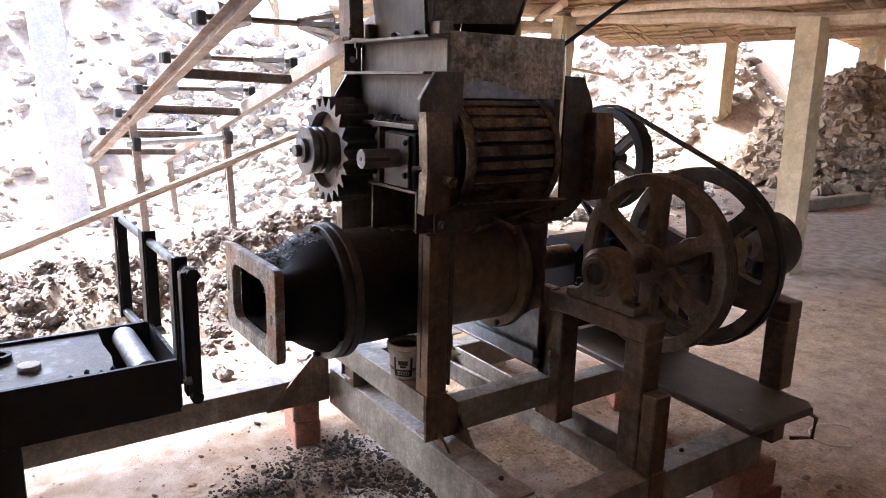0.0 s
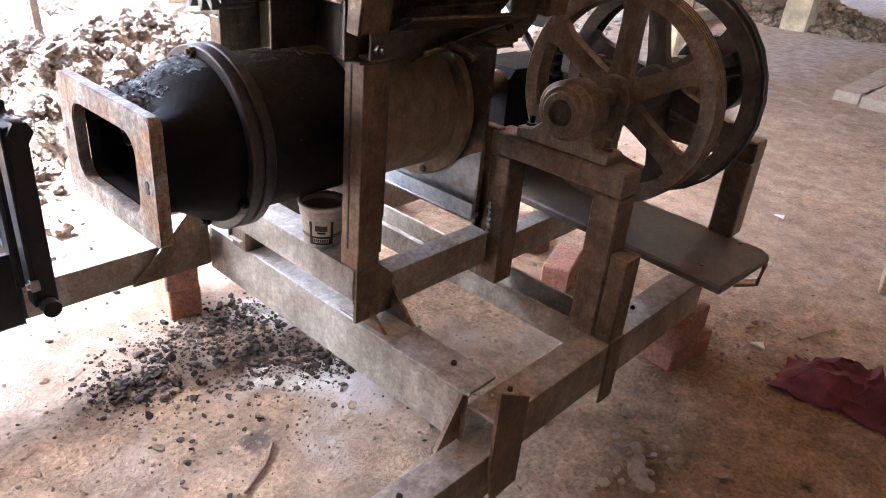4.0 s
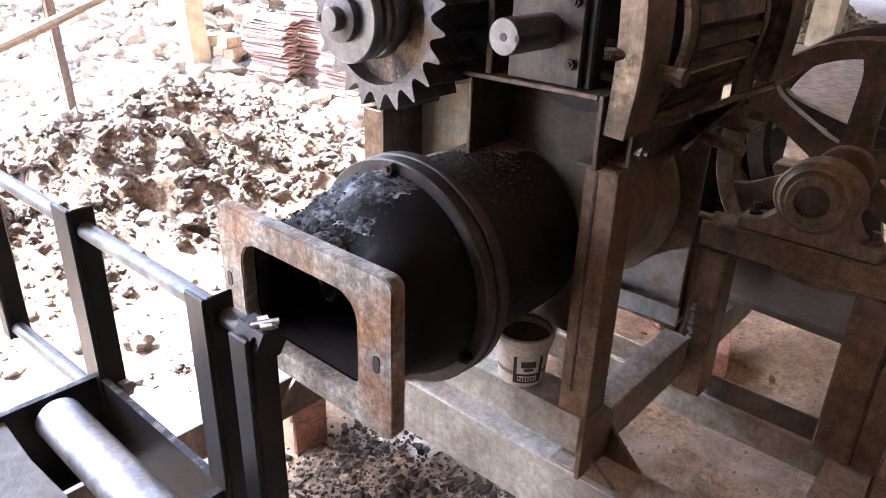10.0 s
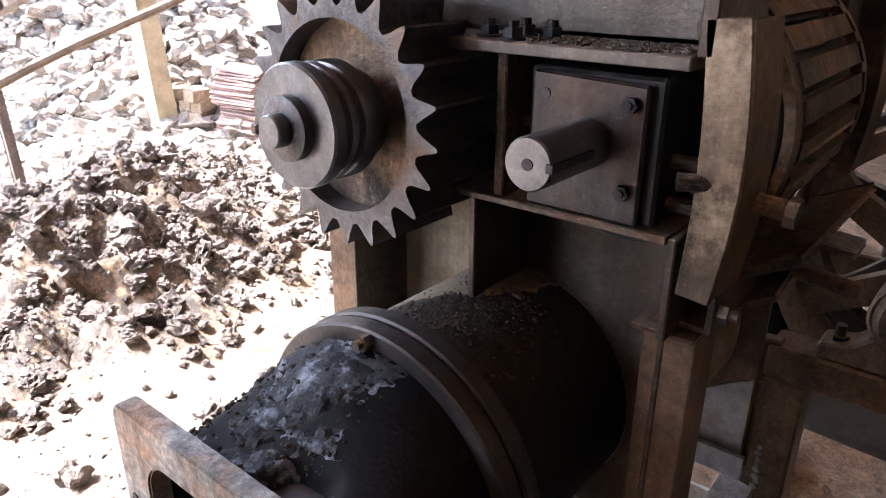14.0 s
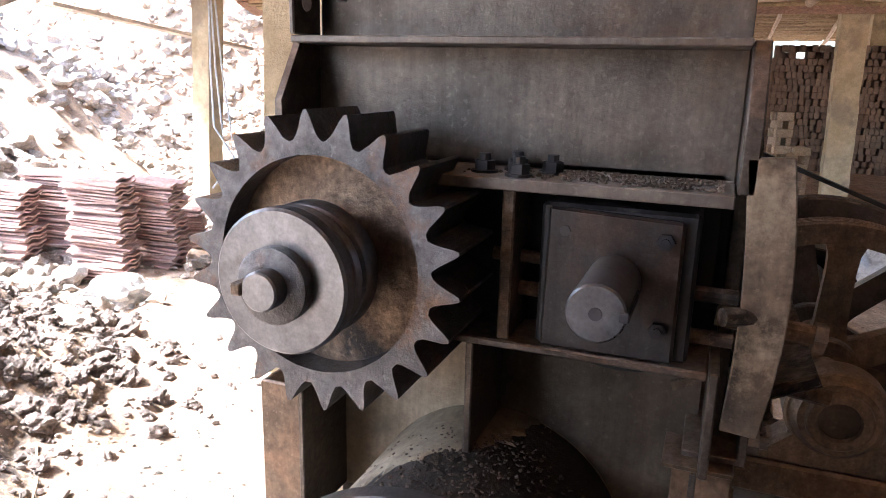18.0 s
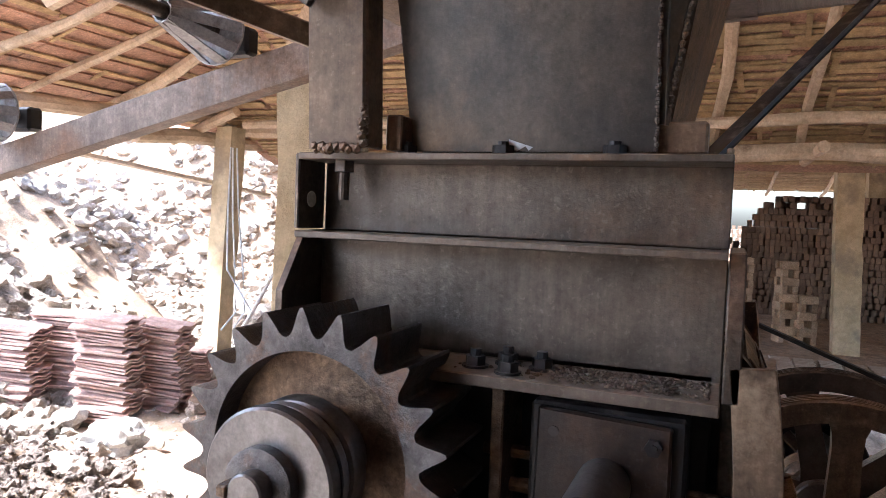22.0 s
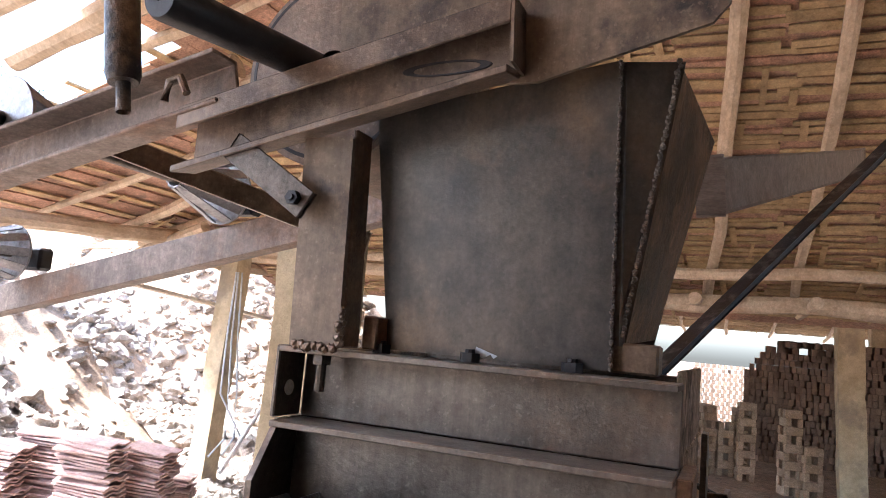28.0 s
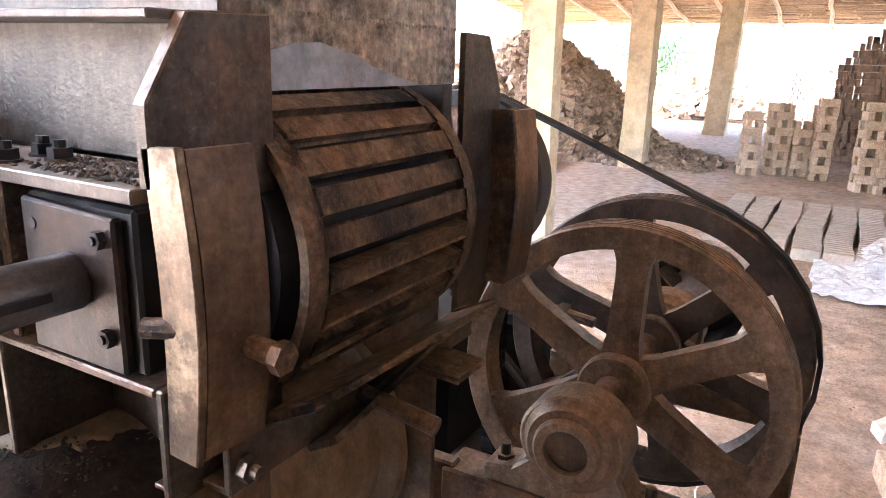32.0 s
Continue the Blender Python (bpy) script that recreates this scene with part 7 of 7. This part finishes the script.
# ---- clay clods, bank stones ----
def clods():
    rnd = random.Random(21)
    items = []
    n = 0
    while n < 10000:
        x, y = rnd.uniform(-1.8, 3.4), rnd.uniform(3.7, 6.4)
        h = heap(x, y)
        if rnd.random() > (h * (1 + 0.7 * noise.noise(Vector((x * 3, y * 3, 0)))) / 0.16) ** 1.2:
            continue
        s = min(0.075, rnd.lognormvariate(-4.6, 0.75))
        items.append((x, y, height(x, y) + s * 0.35, s, (1, rnd.uniform(0.7, 1), rnd.uniform(0.6, 0.95)), rnd.uniform(0, 6)))
        n += 1
    for i in range(120):
        x, y = rnd.uniform(-1.2, 3.2), rnd.uniform(3.2, 4.6)
        s = min(0.06, rnd.lognormvariate(-4.1, 0.5))
        items.append((x, y, height(x, y) + s * 0.4, s, (1, 0.9, 0.8), rnd.uniform(0, 6)))
    scatter("clay_heap", rock_shapes(14, 1, 100, 0.85, 0.7), items, M_WETHEAP, "heap of damp dug brown clay clods", "clay heap", large=rock_shapes(14, 3, 100, 0.85, 0.75), limit=0.03)
    items = []
    while len(items) < 4600:
        x, y = rnd.uniform(-9, 14), rnd.uniform(5.0, 16)
        if heap(x, y) > 0.08:
            continue
        near = 1 - smooth01(5.5, 12, y)
        s = min(0.26, rnd.lognormvariate(-3.3 + 0.75 * (1 - near), 0.55))
        if 10.6 < x < 15.5 and 3.6 < y < 9 or (4.9 < x < 8 and y > 6.9 and rnd.random() < 0.85):
            continue
        items.append((x, y, height(x, y) + s * 0.25, s, (1, rnd.uniform(0.7, 1), rnd.uniform(0.5, 0.9)), rnd.uniform(0, 6)))
    while len(items) < 11500:
        x, y = rnd.uniform(2.2, 8), rnd.uniform(5.9, 10)
        if 10.6 < x < 15.5 and y < 9 or (4.9 < x < 8 and y > 6.9 and rnd.random() < 0.9):
            continue
        s = min(0.17, rnd.lognormvariate(-3.0, 0.5))
        items.append((x, y, height(x, y) + s * 0.3, s, (1, rnd.uniform(0.7, 1), rnd.uniform(0.6, 0.95)), rnd.uniform(0, 6)))
    for i in range(2600):
        x, y = rnd.uniform(7.5, 15), rnd.uniform(7.0, 12.5)
        if 10.6 < x < 15.5 and y < 9:
            continue
        s = min(0.2, rnd.lognormvariate(-2.7, 0.5))
        items.append((x, y, height(x, y) + s * 0.3, s, (1, rnd.uniform(0.7, 1), rnd.uniform(0.5, 0.9)), rnd.uniform(0, 6)))
    for i in range(6500):
        x, y = rnd.uniform(-1.2, 4.6), rnd.uniform(2.9, 7.0)
        s = min(0.03, rnd.lognormvariate(-4.9, 0.5))
        if fbm(x, y, 1.6, 3, 4) > -0.15:
            items.append((x, y, height(x, y) + s * 0.2, s, (1, rnd.uniform(0.6, 1), rnd.uniform(0.5, 0.8)), rnd.uniform(0, 6)))
    scatter("bank_clods", rock_shapes(14, 1, 200, 0.8, 0.9), items, M_CLOD, "pale dug clay lumps and stones over the yard and bank", "clay lumps", large=rock_shapes(14, 2, 200, 0.8, 0.8), limit=0.07)
    # crumbs under the machine
    items = []
    while len(items) < 5200:
        cx, cy, q = rnd.choice(((1.12, 2.47, 0.09), (1.27, 2.42, 0.08), (0.76, 2.33, 0.07), (0.9, 2.4, 0.09), (1.2, 2.18, 0.1), (1.05, 2.25, 0.12), (1.29, 2.08, 0.06), (1.0, 2.2, 0.28)))
        x, y = rnd.gauss(cx, q), rnd.gauss(cy, q)
        s = min(0.018, rnd.lognormvariate(-5.9, 0.75))
        items.append((x, y, height(x, y) + s * 0.3, s, (1, 0.9, 0.6), rnd.uniform(0, 6)))
    scatter("floor_crumbs", rock_shapes(6, 1, 300, 0.7, 0.5), items, M_CRUMB, "dark clay crumbs fallen under the machine", "clay crumbs")
    items = []
    while len(items) < 9000:
        x, y = (rnd.uniform(-0.4, 6), rnd.uniform(0.2, 4)) if rnd.random() < 0.5 else (rnd.uniform(0.2, 2.8), rnd.uniform(0.5, 2.4))
        s = min(0.02, rnd.lognormvariate(-5.75, 0.6))
        items.append((x, y, height(x, y) + s * 0.2, s, (1, 0.9, 0.5), rnd.uniform(0, 6)))
    scatter("floor_grit", rock_shapes(6, 1, 400, 0.6, 0.5), items, M_GRIT, "small clay crumbs and grit on the earth floor", "grit")
    items = []
    for k in range(38):
        x, y = rnd.gauss(1.72, 0.09), rnd.gauss(1.1, 0.08)
        s = min(0.035, rnd.lognormvariate(-4.2, 0.5))
        items.append((x, y, height(x, y) + s * 0.25, s, (1, 0.9, 0.5), rnd.uniform(0, 6)))
    scatter("clay_lumps", rock_shapes(6, 2, 450, 0.6, 0.5), items, M_CLOD, "broken clay lumps beside the trestle foot", "clay lumps")


clods()


# ---- stacks of roof tiles in the yard ----
def tile_mesh():
    bm = B()
    rows = []
    for i in range(9):
        u = -0.11 + 0.22 * i / 8
        z = 0.012 * math.cos(i / 8 * math.tau * 1.5) * 0.7
        rows.append([(-0.205, u, z), (0.205, u, z), (0.205, u, z + 0.013), (-0.205, u, z + 0.013)])
    loft(bm, rows, caps=True)
    bmesh.ops.recalc_face_normals(bm, faces=bm.faces)
    me = bpy.data.meshes.new("roof_tile")
    bm.to_mesh(me)
    bm.free()
    me.materials.append(M_TILESTACK)
    return me


TILE = tile_mesh()
rt = random.Random(8)


def tile_stack(x, y, n, turn, label):
    f = thing("tile_stack", (x, y, height(x, y)), label, "roof tiles", "stacks of roof tiles")
    for i in range(n):
        shared("roof_tile", TILE, f, pose(rt.uniform(-0.03, 0.03) + 0.02 * math.sin(i * 0.5 + x), rt.uniform(-0.025, 0.025), 0.013 + i * 0.0245, rt.uniform(-2, 2), rt.uniform(-2.5, 2.5) - 3, turn + rt.uniform(-7, 7)))


for x, y, n, a in ((4.12, 5.85, 30, 12), (4.5, 5.72, 26, 8), (3.85, 6.5, 23, 15), (4.2, 6.35, 25, 18), (5.0, 5.95, 14, 28), (4.85, 6.2, 18, 20)):
    tile_stack(x, y, n, a + 92, "leaning stack of red clay roof tiles in the yard")
YB = brick_mesh("yellow_brick", 0.22, 0.1, 0.09, M_RAW)
for i in range(9):
    ob = new("brick", YB)
    ob.matrix_world = pose(3.66 + 0.05 * (i % 2), 6.86 + 0.115 * (i % 3), height(3.66, 6.95) + 0.09 * (i // 3), rt.uniform(-4, 4), rt.uniform(-4, 4), 30 + rt.uniform(-12, 12))
    tagged(ob, "tan brick in a small tumbled stack by the yard post", "brick", "bricks by the yard post")


def boulder(x, y, s, seed, mat, label):
    vs, fs = rock_shapes(1, 3, seed, 0.6, 0.55)[0]
    me = bpy.data.meshes.new("rock")
    me.from_pydata((vs * s + (x, y, height(x, y) + s * 0.3)).tolist(), [], fs.tolist())
    me.materials.append(mat)
    tagged(new("rock", me), label, "rock", "rocks in the yard")


boulder(3.65, 5.28, 0.2, 901, M_GREYSTONE, "pale blue-grey rock lying in the clay yard")
boulder(2.97, 4.92, 0.12, 902, M_CLOD, "squarish brown lump of dry clay in the yard")
boulder(3.98, 6.72, 0.25, 903, M_CRUMB, "dark wet rock beside the tumbled bricks")
boulder(3.1, 6.6, 0.2, 904, M_CLOD, "large pale clay lump in the yard")


# ---- things on the floor ----
def make_cloth():
    bm = B()
    n = 34
    grid = []
    for j in range(n):
        row = []
        for i in range(n):
            u, v = i / (n - 1) - 0.5, j / (n - 1) - 0.5
            r = math.hypot(u, v)
            w = 1 - smooth01(0.25, 0.52, r + 0.1 * noise.noise(Vector((u * 5, v * 5, 3))))
            x = 2.5 + 0.26 * u + 0.06 * v + 0.03 * noise.noise(Vector((u * 6, v * 6, 9)))
            y = 0.79 - 0.40 * v + 0.04 * noise.noise(Vector((u * 6, v * 6, 5)))
            z = height(x, y) + 0.012 + w * (0.05 + 0.055 * (0.5 + noise.noise(Vector((u * 4 + v * 2, v * 9, 1)))) + 0.03 * abs(noise.noise(Vector((u * 14, v * 5, 2)))))
            row.append((x, y, z))
        grid.append(row)
    loft(bm, grid, closed=False)
    bmesh.ops.recalc_face_normals(bm, faces=bm.faces)
    ob = part("cloth", bm, M_CLOTH, smooth=True)
    md = ob.modifiers.new("thick", "SOLIDIFY")
    md.thickness = 0.006
    tagged(ob, "crumpled maroon cloth lying on the earth floor", "cloth")


make_cloth()


def make_tarp():
    bm = B()
    n = 40
    grid = []
    for j in range(n):
        row = []
        for i in range(n):
            u, v = i / (n - 1), j / (n - 1)
            x = 5.9 + 1.5 * u + 0.1 * noise.noise(Vector((u * 3, v * 3, 4)))
            y = 1.34 - 1.08 * v + 0.1 * noise.noise(Vector((u * 3, v * 3, 7)))
            z = height(x, y) + 0.02 + 0.27 * smooth01(0.25, 0.85, u) * smooth01(0.15, 0.7, v) * (0.8 + 0.9 * noise.noise(Vector((u * 4, v * 5, 1)))) + 0.05 * abs(noise.noise(Vector((u * 12, v * 9, 2))))
            row.append((x, y, max(z, height(x, y) + 0.008)))
        grid.append(row)
    loft(bm, grid, closed=False)
    bmesh.ops.recalc_face_normals(bm, faces=bm.faces)
    ob = part("tarpaulin", bm, M_TARP)
    md = ob.modifiers.new("thick", "SOLIDIFY")
    md.thickness = 0.004
    tagged(ob, "crumpled dusty white tarpaulin beside the drying bricks", "tarpaulin")


make_tarp()

for i, (x, y, a) in enumerate(((3.55, 0.90, 10), (3.53, 0.80, 12), (3.51, 0.70, 8), (3.49, 0.60, 14))):
    ob = new("brick", LAT)
    ob.matrix_world = pose(x, y, height(x, y), 0, 0, a)
    tagged(ob, "tan brick in a short row under the pale timber", "brick", "bricks under the timber")
bm = B(); prism(bm, [(3.60, 0.95), (3.70, 0.99), (5.2, 0.05), (5.1, -0.05)], "z", 0.14, 0.19, 0.01)
bmesh.ops.rotate(bm, cent=(3.6, 0.9, 0.14), matrix=Matrix.Rotation(radians(-3), 3, "Y"), verts=bm.verts)
tagged(part("timber", bm, M_PALE), "pale sawn timber lying over bricks on the floor", "timber")
bm = B(); tube(bm, [(3.15 + 0.13 * math.cos(t / 3.0), 1.42 + 0.10 * math.sin(t / 3.0), height(3.15, 1.4) + 0.01) for t in range(14)], 0.004, 6)
tagged(part("wire_loop", bm, M_PALE, smooth=True), "loop of pale cord lying on the floor", "cord")
bm = B()
for x, y, a in ((2.55, 1.08, 0.5), (3.25, 1.65, 1.2), (3.9, 1.5, 0.2), (2.35, 1.32, 2.0), (5.6, 3.2, 0.4)):
    prism(bm, [(x, y), (x + 0.05 * math.cos(a), y + 0.05 * math.sin(a)), (x + 0.03 * math.cos(a + 1), y + 0.06 * math.sin(a + 1))], "z", height(x, y) + 0.006, height(x, y) + 0.012)
tagged(part("paper_scraps", bm, M_PLASTIC), "scraps of white paper on the earth floor", "paper scraps", kind="stuff")
for pts in (((0.55, 1.55), (0.75, 1.62)), ((1.35, 1.62), (1.48, 1.5)), ((1.5, 1.55), (1.62, 1.38)), ((0.8, 1.75), (0.95, 1.85)), ((2.75, 1.02), (2.95, 0.95)), ((1.75, 3.75), (2.05, 4.05))):
    bm = B(); tube(bm, [(x, y, height(x, y) + 0.008) for x, y in ((pts[0][0], pts[0][1]), ((pts[0][0] + pts[1][0]) / 2 + 0.02, (pts[0][1] + pts[1][1]) / 2), pts[1])], 0.005, 6)
    tagged(part("twig", bm, M_DARKLOG, smooth=True), "dry twig lying on the earth", "twig", "twigs")


for k, (dx, dy) in enumerate(((0.0, -0.12), (0.03, -0.14), (-0.04, -0.13))):
    bm = B(); tube(bm, [(5.66 + dx, 6.15 + dy, 2.1), (5.64 + dx * 2, 6.12 + dy, 1.5), (5.6 + dx * 3, 6.05 + dy, 1.0), (5.5 + 0.1 * k, 5.95 + dy, 0.62), (5.25 + 0.15 * k, 5.9 + dy, 0.5)], 0.009, 6)
    tagged(part("hanging_wire", bm, M_WIRE, smooth=True), "pale blue wire hanging beside the granite post", "wire", "hanging wires")
bm = B(); rod(bm, (5.2, 5.6, 0.4), (5.95, 5.75, 0.95), 0.018, 10)
tagged(part("pale_stick", bm, M_PLASTIC, smooth=True), "thin white pipe leaning by the post", "pipe")


# ---- trees beyond the bank ----
def make_tree(x, y, z, h, seed):
    f = thing("tree", (x, y, z), "pale sunlit tree beyond the clay bank", "tree")
    rnd = random.Random(seed)
    bm = B(); tube(bm, [(x, y, z - 0.5), (x + 0.1, y, z + h * 0.3), (x - 0.1, y + 0.1, z + h * 0.6)], 0.18, 8, 0.2, 0.5)
    for k in range(6):
        a = rnd.uniform(0, 6.28)
        tube(bm, [(x, y, z + h * (0.3 + 0.05 * k)), (x + 0.8 * math.cos(a), y + 0.8 * math.sin(a), z + h * (0.5 + 0.06 * k))], 0.07, 6, 0.2, 0.4)
    part("trunk", bm, M_DARKLOG, f)
    V, F = [], []
    for c in range(26):
        cc = Vector((x + rnd.gauss(0, h * 0.2), y + rnd.gauss(0, h * 0.2), z + h * rnd.uniform(0.4, 1.0)))
        for k in range(110):
            p = cc + Vector((rnd.gauss(0, 0.38), rnd.gauss(0, 0.38), rnd.gauss(0, 0.3)))
            e = Euler((rnd.uniform(0, 6), rnd.uniform(0, 6), rnd.uniform(0, 6))).to_matrix()
            n = len(V)
            for q in ((-0.09, 0, 0), (0, 0.035, 0.01), (0.09, 0, 0), (0, -0.035, 0.01)):
                V.append(tuple(p + e @ Vector(q)))
            F.append((n, n + 1, n + 2, n + 3))
    me = bpy.data.meshes.new("crown")
    me.from_pydata([tuple(Vector(v) - Vector((x, y, z))) for v in V], [], F)
    me.materials.append(M_GREEN)
    ob = new("crown", me)
    ob.parent = f


for i, (x, y, h) in enumerate(((11.4, 29.5, 8.6), (18.4, 31.0, 10.0), (4.4, 32.0, 8.0), (25.0, 29.0, 10.0), (26, 7.6, 2.2))):
    make_tree(x, y, height(x, y), h, i + 40)
